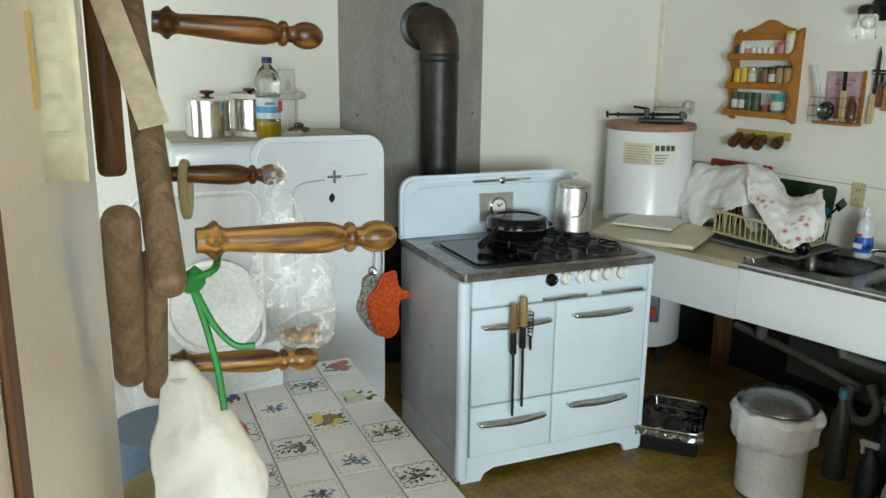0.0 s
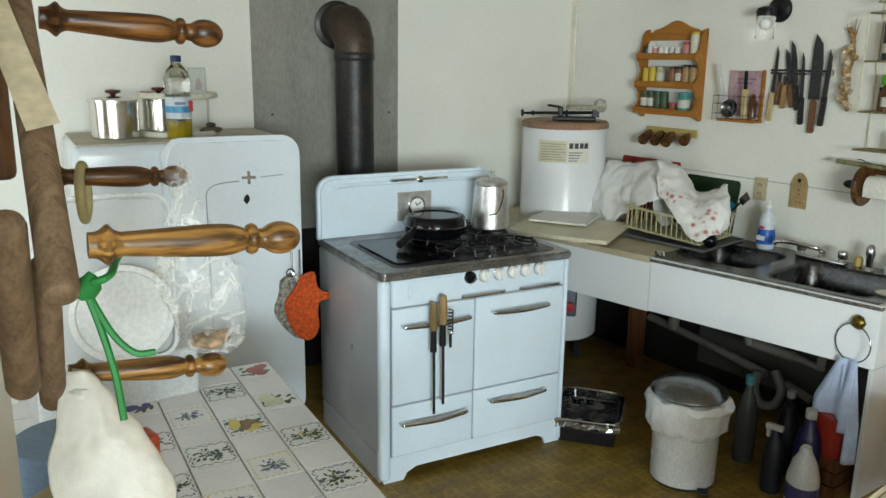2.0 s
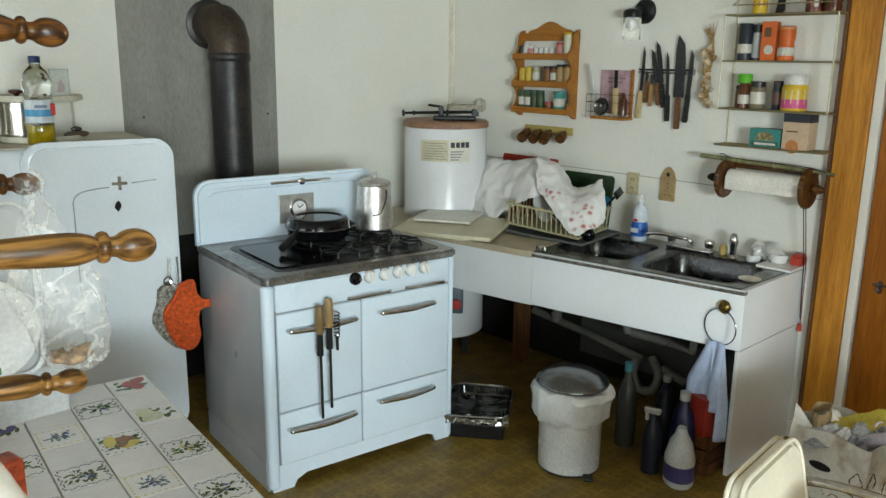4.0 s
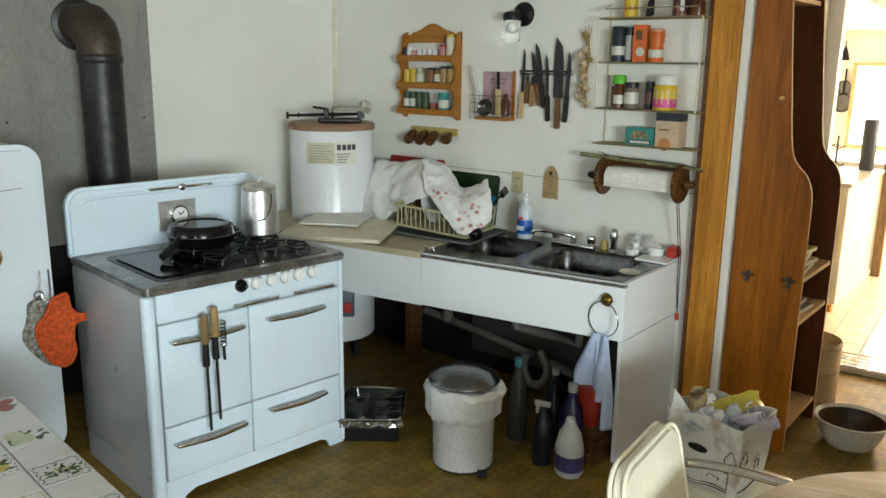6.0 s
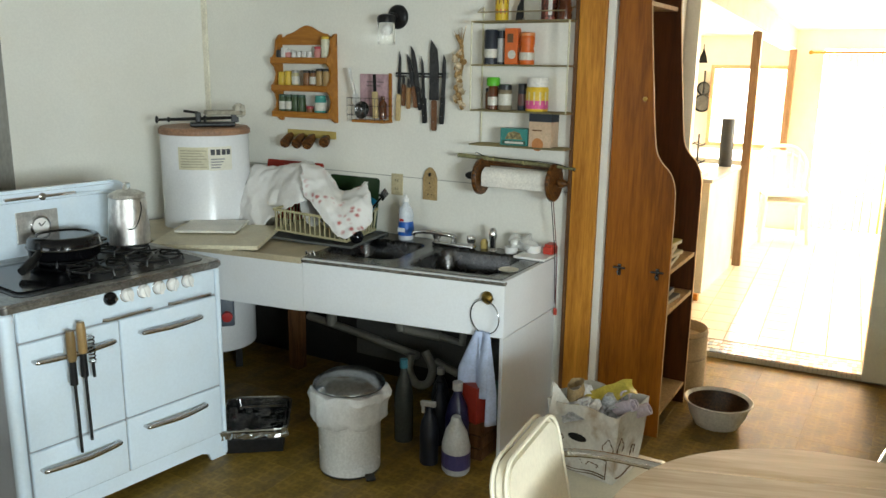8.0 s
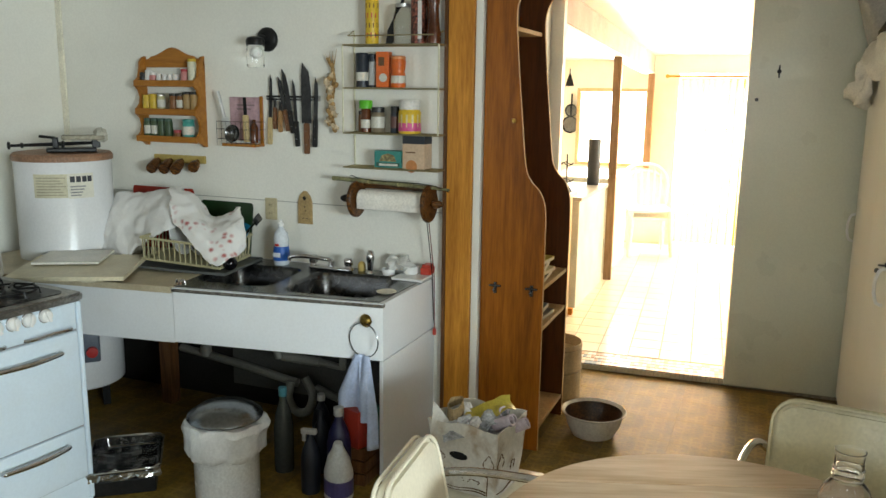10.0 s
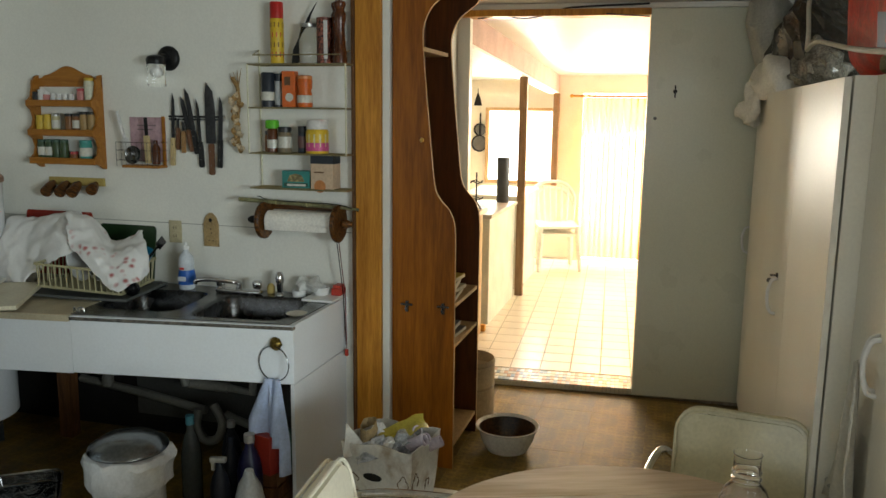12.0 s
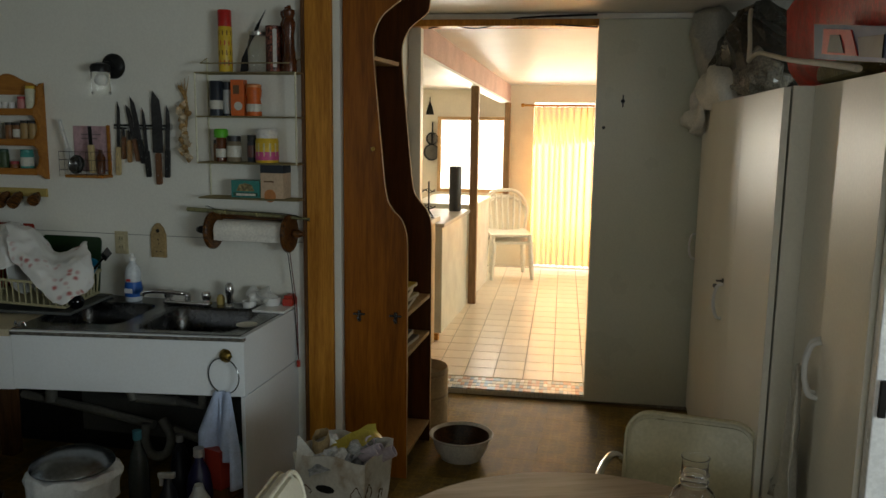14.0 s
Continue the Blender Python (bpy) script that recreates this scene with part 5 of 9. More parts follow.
def spice_rack():
    W = 0.405
    Y0 = 3.29
    T = on_wall(Y0, 1.41)
    t = thing("spice_rack", "honey-coloured wooden spice rack with three shelves and scalloped sides", "spice rack", T)
    dep = 0.085
    prof = [(0, 0.0), (0.02, 0.0), (0.05, 0.02), (0.088, 0.03), (0.088, 0.05), (0.06, 0.075), (0.05, 0.11), (0.062, 0.15), (0.088, 0.17), (0.088, 0.195), (0.06, 0.225), (0.05, 0.26), (0.065, 0.30), (0.088, 0.32), (0.088, 0.345), (0.06, 0.37), (0.05, 0.41), (0.045, 0.45), (0.02, 0.475), (0, 0.48)]
    for x in (0.0, W - 0.014):
        bm = slab(prof, 0.014, m=pose(x, 0, 0, 0, 0, 0) @ Matrix(((0, 0, 1, 0), (-1, 0, 0, 0), (0, 1, 0, 0), (0, 0, 0, 1))))
        part("side", bm, M["maple"], t)
    crest = [(0, 0)] + [(W * k / 20, 0.055 + 0.05 * math.exp(-((k - 10) / 4.2) ** 2) + (0.0 if 2 < k < 18 else -0.012)) for k in range(21)] + [(W, 0)]
    part("crest", slab(crest, 0.012, m=pose(0, -0.002, 0.42, 90, 0, 0), bevel=0.002), M["maple"], t)
    for z in (0.035, 0.18, 0.33):
        part("shelf", box(0.014, W - 0.014, -dep, -0.002, z, z + 0.012, 0.002), M["maple"], t)
        part("rail", box(0.0, W, -dep - 0.008, -dep, z - 0.012, z + 0.022, 0.003), M["maple"], t)
    rnd = random.Random(5)
    g = "jars in the spice rack"
    green, white, yellow, brown, dark, pink = (plain("herb_green", (0.045, 0.075, 0.03)), plain("lid_white", (0.72, 0.70, 0.66)), plain("tin_yellow", (0.62, 0.42, 0.04)), plain("spice_brown", (0.20, 0.08, 0.02)), plain("lid_black", (0.02, 0.02, 0.02)), plain("label_pink", (0.55, 0.22, 0.2)))
    top = [(0.03, 0.018, 0.05, dark, dark, "small dark spice bottle"), (0.075, 0.022, 0.062, white, white, "small white spice tin"), (0.105, 0.02, 0.05, pink, white, "small red and white spice tin"), (0.15, 0.016, 0.042, white, white, "tiny white spice pot"), (0.19, 0.016, 0.04, white, white, "tiny white spice pot"), (0.23, 0.016, 0.04, white, white, "tiny white spice pot"), (0.27, 0.016, 0.04, white, white, "tiny white spice pot"), (0.335, 0.022, 0.068, pink, plain("lid_red", (0.4, 0.05, 0.06)), "small round pink spice tin"), (0.39, 0.024, 0.12, plain("cream_jar", (0.62, 0.6, 0.45)), yellow, "pale spice bottle with yellow lid")]
    mid = [(0.05, 0.023, 0.08, yellow, yellow, "small round yellow spice tin"), (0.10, 0.023, 0.085, yellow, yellow, "small round yellow spice tin"), (0.155, 0.022, 0.09, plain("pale_spice", (0.45, 0.4, 0.22)), plain("lid_steel", (0.5, 0.5, 0.48), 0.3, metal=1.0), "glass jar of pale spice"), (0.245, 0.022, 0.09, brown, dark, "glass jar of brown spice"), (0.295, 0.022, 0.09, brown, dark, "glass jar of brown spice"), (0.345, 0.023, 0.10, plain("spice_tan", (0.35, 0.22, 0.08)), dark, "glass jar of tan spice"), (0.395, 0.022, 0.10, plain("spice_tan", (0.35, 0.22, 0.08)), dark, "glass jar of tan spice")]
    low = [(0.05, 0.023, 0.10, green, plain("herb_lid", (0.05, 0.10, 0.07)), "jar of green herbs with a dark green lid"), (0.10, 0.023, 0.10, green, plain("herb_lid", (0.05, 0.10, 0.07)), "jar of green herbs with a dark green lid"), (0.15, 0.023, 0.10, green, plain("herb_lid", (0.05, 0.10, 0.07)), "jar of green herbs with a dark green lid"), (0.20, 0.023, 0.10, green, plain("herb_lid", (0.05, 0.10, 0.07)), "jar of green herbs with a dark green lid"), (0.265, 0.022, 0.04, brown, plain("lid_red", (0.4, 0.05, 0.06)), "low red spice tin"), (0.345, 0.032, 0.10, plain("teal_tin", (0.05, 0.28, 0.24)), plain("teal_tin", (0.05, 0.28, 0.24)), "teal green spice tin")]
    for z, row in ((0.343, top), (0.193, mid), (0.048, low)):
        for x, r, h, b, l, lab in row:
            jar(T @ pose(x * 0.92, -0.045, z), r, h, b, l, lab, 0.014, plain("paper_label_w", (0.6, 0.58, 0.5)) if rnd.random() < 0.25 and b not in (white,) else None, g)


spice_rack()


def cork_rail():
    T = on_wall(3.245, 1.318)
    t = thing("peg_rail", "narrow yellowed wooden rail with four turned wooden pegs", "peg rail", T)
    part("rail", box(0, 0.345, -0.014, 0, 0, 0.042, 0.002), plain("yellowed_wood", (0.45, 0.34, 0.10), 0.5), t)
    for k, x in enumerate((0.03, 0.115, 0.19, 0.295)):
        L = 0.11 if k < 3 else 0.075
        prof = [(0.014, 0), (0.016, 0.01), (0.014, 0.02), (0.025, 0.03), (0.030, L - 0.012), (0.028, L), (0, L)]
        part("peg", lathe(prof, 16, m=pose(x, -0.012, 0.012, 118, -34, 0)), M["oak_dark"], t, "dark turned peg", True)


cork_rail()


def utensil_tray():
    T = on_wall(2.755, 1.435)
    t = thing("utensil_holder", "wire and wood utensil holder with a faded pink card", "utensil rack", T)
    part("backing", box(0.025, 0.232, -0.006, 0, 0.02, 0.245, 0.001), plain("pink_card", (0.50, 0.33, 0.36), 0.6, vary=0.15, scale=30), t, "faded pink printed card")
    part("side_strip", box(0.217, 0.235, -0.014, -0.007, 0.0, 0.25, 0.002), M["maple"], t)
    part("bottom", box(0.025, 0.235, -0.085, -0.002, -0.008, 0.006, 0.002), M["maple"], t)
    for z in (0.03, 0.08, 0.12):
        part("wire", tube([(0.0, -0.003, z), (0.0, -0.09, z), (0.24, -0.09, z), (0.24, -0.003, z)], 0.0012, 6), M["black"], t)
    for k in range(9):
        part("wire", tube([(0.0 + k * 0.03, -0.09, 0.0), (0.0 + k * 0.03, -0.09, 0.12)], 0.001, 6), M["black"], t)
    for k, (c, x) in enumerate((("bar_dark", 0.07), ("bar_dark", 0.085))):
        part("print_bar", box(0.07, 0.18 - k * 0.02, -0.0072, -0.006, 0.20 - k * 0.02, 0.207 - k * 0.02), plain("print_grey", (0.25, 0.18, 0.2)), t)
    u = thing("spatula", "steel spatula standing in the wall holder", "spatula", T @ pose(0.062, -0.06, 0.012, 0, -14, 0))
    part("blade", box(-0.022, 0.022, -0.001, 0.001, 0.0, 0.13, 0.0008), plain("spatula_steel", (0.85, 0.85, 0.83), 0.35, metal=0.6), u)
    part("handle", tube([(0, 0, 0.13), (0, -0.004, 0.27)], 0.009, 8), plain("spatula_steel", (0.85, 0.85, 0.83), 0.35), u, smooth=True)
    u = thing("tea_strainer", "round steel tea strainer in the wall holder", "strainer", T @ pose(0.10, -0.075, 0.055, 80, 0, 0))
    part("bowl", lathe([(0, 0), (0.03, 0.006), (0.044, 0.02), (0.047, 0.02)], 20, caps=False), M["steel"], u, smooth=True)
    u = thing("knife", "knife with a pale wooden handle standing in the holder", "knife", T @ pose(0.165, -0.06, 0.045, 0, -2, 0))
    part("handle", box(-0.016, 0.016, -0.01, 0.01, -0.03, 0.11, 0.006), plain("pale_handle", (0.58, 0.44, 0.22), 0.5), u)
    part("blade", box(-0.010, 0.010, -0.001, 0.001, 0.11, 0.20), M["black"], u)
    u = thing("spice_jar", "brown glass bottle in the wall holder", "jar", T @ pose(0.205, -0.05, 0.012))
    part("body", lathe([(0.02, 0), (0.022, 0.08), (0.01, 0.1), (0.01, 0.12), (0, 0.12)], 14), plain("brown_glass", (0.10, 0.03, 0.01), 0.1), u, smooth=True)


utensil_tray()


def knives():
    T = on_wall(2.495, 1.665)
    t = thing("magnetic_strip", "dark magnetic knife strip screwed to the wall", "knife rack", T)
    part("bar", box(0, 0.30, -0.012, 0, 0.016, 0.026, 0.001), M["black"], t)
    part("bar", box(0, 0.30, -0.012, 0, 0.002, 0.012, 0.001), M["steel"], t)
    part("end_cap", box(0.298, 0.315, -0.016, 0, 0.0, 0.03, 0.004), plain("lid_steel", (0.5, 0.5, 0.48)), t)
    # x, blade length up, blade width, handle length, handle material, tilt, handle width, drop
    blk, br, pale = plain("black_handle", (0.012, 0.012, 0.012), 0.35), plain("brown_handle", (0.16, 0.07, 0.03), 0.45), plain("pale_handle", (0.58, 0.44, 0.22), 0.5)
    rows = ((0.024, 0.22, 0.018, 0.14, pale, 3, 0.026, -0.085), (0.055, 0.05, 0.016, 0.11, br, 2, 0.02, -0.035), (0.085, 0.05, 0.015, 0.11, plain("mid_handle", (0.36, 0.2, 0.08)), 1, 0.022, -0.05),
            (0.112, 0.17, 0.026, 0.11, br, -10, 0.024, -0.045), (0.14, 0.21, 0.028, 0.12, blk, -9, 0.024, -0.045), (0.178, 0.21, 0.018, 0.13, blk, -3, 0.026, -0.10), (0.24, 0.30, 0.056, 0.155, br, 0, 0.030, -0.11), (0.292, 0.21, 0.024, 0.14, blk, 3, 0.026, -0.09))
    for k, (x, bl, bw, hl, hm, tilt, hw, drop) in enumerate(rows):
        u = thing("knife", "steel kitchen knife held on the magnetic strip", "knife", T @ pose(x, -0.016, drop, 0, tilt, 0), "knives on the wall strip")
        pts = [(-bw / 2, 0), (bw / 2, 0), (bw / 2, bl * 0.55), (bw * 0.3, bl * 0.85), (-bw * 0.35, bl), (-bw / 2, bl * 0.8)]
        part("blade", slab(pts, 0.002, m=pose(0, 0, 0, 90, 0, 0)), plain("knife_steel", (0.065, 0.065, 0.068), 0.32, metal=0.9, vary=0.25, scale=14), u)
        hd = slab(round_rect(hw, hl, hw * 0.3, 3, 0, -hl / 2), 0.016, m=pose(0, 0.008, 0, 90, 0, 0), bevel=0.003)
        h = part("handle", hd, hm, u)
        for q in (0.25, 0.7):
            part("rivet", lathe([(0.003, 0), (0.0025, 0.001), (0, 0.001)], 8, m=pose(0, -0.008, -hl * q, 90, 0, 0)), M["chrome"], h)


knives()


def wall_lamp():
    t = thing("wall_lamp", "black wall lamp with a ribbed clear glass jar shade", "wall lamp", on_wall(2.485, 1.97) @ Matrix.Scale(0.92, 4))
    part("back_plate", lathe([(0.066, 0), (0.066, 0.012), (0.056, 0.024), (0.03, 0.03), (0, 0.03)], 28, m=pose(0, 0, 0, 90, 0, 0)), M["black"], t, smooth=True)
    part("arm", tube(curve_points([(0, -0.02, 0.0), (-0.005, -0.06, 0.005), (-0.02, -0.085, -0.01)], 5), 0.018, 10), M["black"], t, smooth=True)
    part("cap", lathe([(0.05, -0.03), (0.052, -0.005), (0.044, 0.01), (0.02, 0.018), (0, 0.018)], 24, m=pose(-0.022, -0.088, -0.005)), M["black"], t, smooth=True)
    prof = [(0.042, -0.03)] + [(0.047 + (0.0022 if k % 2 else 0), -0.034 - k * 0.0115) for k in range(10)] + [(0.043, -0.148), (0, -0.15)]
    g = part("jar_shade", lathe(prof[::-1], 28, m=pose(-0.022, -0.088, -0.005), caps=False), glass("ribbed_glass", (0.95, 0.95, 0.92), 0.06), t, "ribbed clear glass jar", True)
    g.visible_shadow = False
    part("bulb", ball(0.024, m=pose(-0.022, -0.088, -0.075), sz=1.3), plain("bulb_white", (0.75, 0.74, 0.7), 0.3), t, smooth=True)


wall_lamp()


def garlic():
    t = thing("garlic_braid", "braid of dried garlic bulbs hung on the wall", "garlic", on_wall(2.098, 1.525) @ Matrix.Diagonal((0.72, 1.0, 0.88, 1.0)))
    skin, straw = plain("garlic_skin", (0.66, 0.52, 0.34), 0.7, vary=0.3, scale=40), plain("dry_straw", (0.42, 0.26, 0.10), 0.8, vary=0.3, scale=60)
    part("stem", ruffled(tube(curve_points([(0.01, -0.025, 0.0), (-0.005, -0.03, 0.12), (0.01, -0.025, 0.25), (0.0, -0.02, 0.34), (-0.04, -0.015, 0.40)], 8), 0.012, 8), 0.006, 60), straw, t)
    rnd = random.Random(8)
    for k in range(26):
        z = 0.0 + 0.012 * k
        r = rnd.uniform(0.014, 0.023)
        prof = [(0, -r * 0.8), (r * 0.8, -r * 0.5), (r, 0), (r * 0.75, r * 0.6), (r * 0.25, r), (r * 0.12, r * 1.6), (0, r * 1.6)]
        part("bulb", lathe(prof, 10, m=pose(rnd.uniform(-0.026, 0.026) + 0.012 * math.sin(k), -0.03 - rnd.uniform(0, 0.02), z, rnd.uniform(-60, 60), rnd.uniform(-60, 60), 0)), skin if k % 3 else straw, t, smooth=True)
    for k in range(4):
        part("dry_leaf", tube([(0, -0.02, 0.33), (-0.05 + 0.03 * k, -0.03, 0.42 + 0.01 * k)], [0.006, 0.001], 5), straw, t)


garlic()


def wire_shelf():
    T = on_wall(1.985, 1.355)
    W, D = 0.495, 0.125
    brass = plain("dull_brass_wire", (0.42, 0.36, 0.20), 0.4, metal=0.7, vary=0.2)
    white = plain("yellowed_wire", (0.66, 0.63, 0.45), 0.4)
    t = thing("wire_shelf", "four-tier brass wire wall shelf full of spices and tins", "shelf", T)
    tiers = (0.0, 0.165, 0.378, 0.578)
    for z in tiers:
        fr = part("tier_frame", tube([(x, y, z) for x, y in ((0, -0.004), (0, -D), (W, -D), (W, -0.004))], 0.004, 6, closed=True), brass, t)
        for k in range(1, 8):
            part("wire", tube([(0, -D * k / 8, z), (W, -D * k / 8, z)], 0.0018, 5), brass, fr)
    for x in (0.0, W):
        for y in (-0.006, -D):
            part("upright", tube([(x, y, 0.0 if y > -0.1 else 0.165), (x, y, 0.65 if y > -0.1 else 0.578)], 0.0045, 6), white, t)
    part("top_rail", tube([(0.0, -0.006, 0.65), (0.03, -D, 0.62), (W - 0.03, -D, 0.62), (W, -0.006, 0.65)], 0.003, 6), brass, t)
    g = "tins on the wire shelf"
    red, yel, blk, org, grn, wht, pnk = plain("can_red", (0.5, 0.02, 0.015)), plain("can_yellow", (0.68, 0.45, 0.03)), plain("tin_black", (0.02, 0.025, 0.035)), plain("box_orange", (0.62, 0.12, 0.01)), plain("lid_green", (0.10, 0.45, 0.02)), plain("lid_white", (0.72, 0.70, 0.66)), plain("label_magenta", (0.6, 0.08, 0.25))
    # top tier
    u = thing("spray_can", "tall yellow spray can with red cap", "can", T @ pose(0.125, -0.06, 0.583), g)
    part("can", lathe([(0.030, 0), (0.032, 0.005), (0.032, 0.20), (0.03, 0.205)], 20), yel, u, smooth=True)
    part("cap", lathe([(0.031, 0.205), (0.031, 0.275), (0.028, 0.28), (0, 0.28)], 20), red, u, smooth=True)
    for k in range(4):
        part("print_patch", lathe([(0.0325, 0.03 + k * 0.045), (0.0325, 0.052 + k * 0.045)], 10, caps=False, m=pose(0, 0, 0, 0, 0, 20 * k)), plain("print_dark", (0.12, 0.05, 0.01)) if k % 2 else red, u)
    u = thing("feather_blade", "black horn-like blade leaning on the shelf", "blade", T @ pose(0.205, -0.05, 0.583, 0, 14, 0))
    part("blade", slab([(-0.012, 0), (0.018, 0), (0.03, 0.06), (0.024, 0.14), (0.035, 0.24), (0.05, 0.30), (0.02, 0.22), (0.0, 0.13), (-0.018, 0.06)], 0.012, m=pose(0, 0.006, 0, 90, 0, 0), bevel=0.003), M["black"], u)
    u = thing("glass_jar", "empty clear glass jar with a metal lid", "jar", T @ pose(0.285, -0.06, 0.583), g)
    part("jar", lathe([(0.042, 0), (0.044, 0.006), (0.044, 0.13), (0.036, 0.15), (0.036, 0.165)], 20), glass("jar_glass", (0.93, 0.95, 0.93), 0.03), u, smooth=True)
    part("lid", lathe([(0.038, 0.165), (0.038, 0.18), (0, 0.182)], 20), plain("lid_steel", (0.5, 0.5, 0.48)), u, smooth=True)
    u = thing("printed_tin", "tall red-brown patterned tin", "tin", T @ pose(0.365, -0.06, 0.583), g)
    part("tin", lathe([(0.036, 0), (0.036, 0.205), (0, 0.205)], 20), plain("pattern_tin", (0.26, 0.08, 0.05), 0.35, vary=0.8, scale=45), u, smooth=True)
    part("strip", box(0.012, 0.03, -0.038, -0.03, 0.02, 0.19, 0.002), wht, u)
    for x in (0.425, 0.455):
        u = thing("pepper_mill", "turned dark wooden pepper mill", "pepper mill", T @ pose(x, -0.06 - (0.03 if x > 0.44 else -0.012), 0.583), "wooden mills")
        part("mill", lathe([(0.031, 0), (0.033, 0.02), (0.030, 0.03), (0.033, 0.045), (0.029, 0.055), (0.024, 0.11), (0.022, 0.16), (0.027, 0.19), (0.029, 0.215), (0.02, 0.235), (0.028, 0.255), (0.026, 0.27), (0.01, 0.278), (0.008, 0.29), (0, 0.292)], 20), plain("mill_wood", (0.10, 0.028, 0.008), 0.25, vary=0.3, scale=14), u, smooth=True)
    # second tier
    u = thing("tea_tin", "black and white tin with a printed label", "tin", T @ pose(0.075, -0.065, 0.383), g)
    part("tin", lathe([(0.031, 0), (0.031, 0.155), (0.028, 0.16), (0, 0.16)], 20), blk, u, smooth=True)
    part("label_band", lathe([(0.0316, 0.03), (0.0316, 0.07)], 20, caps=False), plain("paper_label_w", (0.6, 0.58, 0.5)), u)
    u = thing("tea_tin", "slim black and grey tin", "tin", T @ pose(0.125, -0.05, 0.383), g)
    part("tin", lathe([(0.021, 0), (0.021, 0.155), (0, 0.156)], 18), blk, u, smooth=True)
    part("label_band", lathe([(0.0216, 0.01), (0.0216, 0.12)], 18, caps=False), plain("grey_paper", (0.42, 0.43, 0.42)), u)
    u = thing("carton", "bright orange food carton", "carton", T @ pose(0.19, -0.065, 0.383, 0, 0, 4), g)
    part("carton", box(-0.032, 0.032, -0.022, 0.022, 0, 0.165, 0.001), org, u)
    part("print_patch", lathe([(0.02, 0), (0.02, 0.001), (0, 0.001)], 16, m=pose(0.004, -0.022, 0.045, 90, 0, 0)), plain("paper_label_w", (0.6, 0.58, 0.5)), u)
    part("print_patch", box(-0.02, 0.01, -0.0232, -0.022, 0.10, 0.14), plain("print_dark", (0.12, 0.05, 0.01)), u)
    u = thing("plastic_canister", "orange plastic canister with grip waist", "canister", T @ pose(0.265, -0.065, 0.383), g)
    part("body", lathe([(0.034, 0), (0.036, 0.01), (0.034, 0.06), (0.030, 0.075), (0.034, 0.09), (0.036, 0.12), (0.033, 0.13)], 20), org, u, smooth=True)
    part("lid", lathe([(0.035, 0.13), (0.035, 0.142), (0.03, 0.146), (0, 0.146)], 20), plain("lid_orange", (0.65, 0.24, 0.08)), u, smooth=True)
    part("print_patch", lathe([(0.0365, 0.02), (0.0365, 0.055)], 12, caps=False), plain("paper_label_w", (0.6, 0.58, 0.5)), u)
    # third tier
    u = thing("sauce_bottle", "dark bottle with bright green cap", "bottle", T @ pose(0.095, -0.07, 0.17), g)
    part("body", lathe([(0.024, 0), (0.025, 0.10), (0.02, 0.115)], 18), plain("brown_glass", (0.10, 0.03, 0.01), 0.1), u, smooth=True)
    part("cap", lathe([(0.033, 0.112), (0.033, 0.145), (0.028, 0.152), (0, 0.152)], 20), grn, u, smooth=True)
    part("label_band", lathe([(0.0256, 0.02), (0.0256, 0.06)], 18, caps=False), plain("paper_label_w", (0.6, 0.58, 0.5)), u)
    jar(T @ pose(0.060, -0.04, 0.17), 0.02, 0.10, plain("spice_brown", (0.20, 0.08, 0.02)), plain("lid_black", (0.02, 0.02, 0.02)), "small dark spice bottle", group=g)
    jar(T @ pose(0.155, -0.06, 0.17), 0.034, 0.12, plain("spice_tan2", (0.20, 0.16, 0.10)), plain("lid_black", (0.02, 0.02, 0.02)), "round spice jar with black lid", 0.025, plain("paper_label_w", (0.6, 0.58, 0.5)), g)
    jar(T @ pose(0.245, -0.055, 0.17), 0.023, 0.125, plain("tin_black", (0.02, 0.025, 0.035)), plain("lid_black", (0.02, 0.02, 0.02)), "slim black spice bottle", 0.03, plain("dark_label", (0.12, 0.05, 0.04)), g)
    u = thing("supplement_tub", "white-lidded tub with yellow and pink label", "tub", T @ pose(0.325, -0.065, 0.17), g)
    part("tub", lathe([(0.052, 0), (0.054, 0.008), (0.054, 0.10), (0.048, 0.112)], 24), yel, u, smooth=True)
    part("label_band", lathe([(0.0546, 0.012), (0.0546, 0.05)], 24, caps=False), pnk, u)
    part("label_band", lathe([(0.0548, 0.03), (0.0548, 0.09)], 12, caps=False, m=pose(0, 0, 0, 0, 0, 10)), plain("label_cream", (0.66, 0.58, 0.3)), u)
    part("lid", lathe([(0.050, 0.112), (0.051, 0.145), (0.045, 0.155), (0, 0.156)], 24), wht, u, smooth=True)
    # bottom tier
    u = thing("tea_box", "teal green tea box lying on its side", "box", T @ pose(0.225, -0.065, 0.005, 0, 0, 3), g)
    part("carton", box(-0.07, 0.07, -0.035, 0.035, 0, 0.08, 0.001), plain("tea_teal", (0.03, 0.22, 0.19)), u)
    part("picture_patch", slab([(-0.045, 0.03), (0.045, 0.03), (0.03, 0.06), (0.0, 0.068), (-0.03, 0.06)], 0.0008, m=pose(0, -0.035, 0, 90, 0, 0)), plain("tea_picture", (0.30, 0.24, 0.10), vary=0.5, scale=60), u)
    part("print_bar", box(-0.06, 0.06, -0.0362, -0.035, 0.006, 0.024), plain("tea_dark", (0.02, 0.08, 0.05)), u)
    part("print_bar", box(-0.045, 0.05, -0.0368, -0.0362, 0.009, 0.019), plain("paper_label_w", (0.6, 0.58, 0.5)), u)
    u = thing("food_carton", "cream carton with a black top panel", "box", T @ pose(0.365, -0.065, 0.005, 0, 0, -3), g)
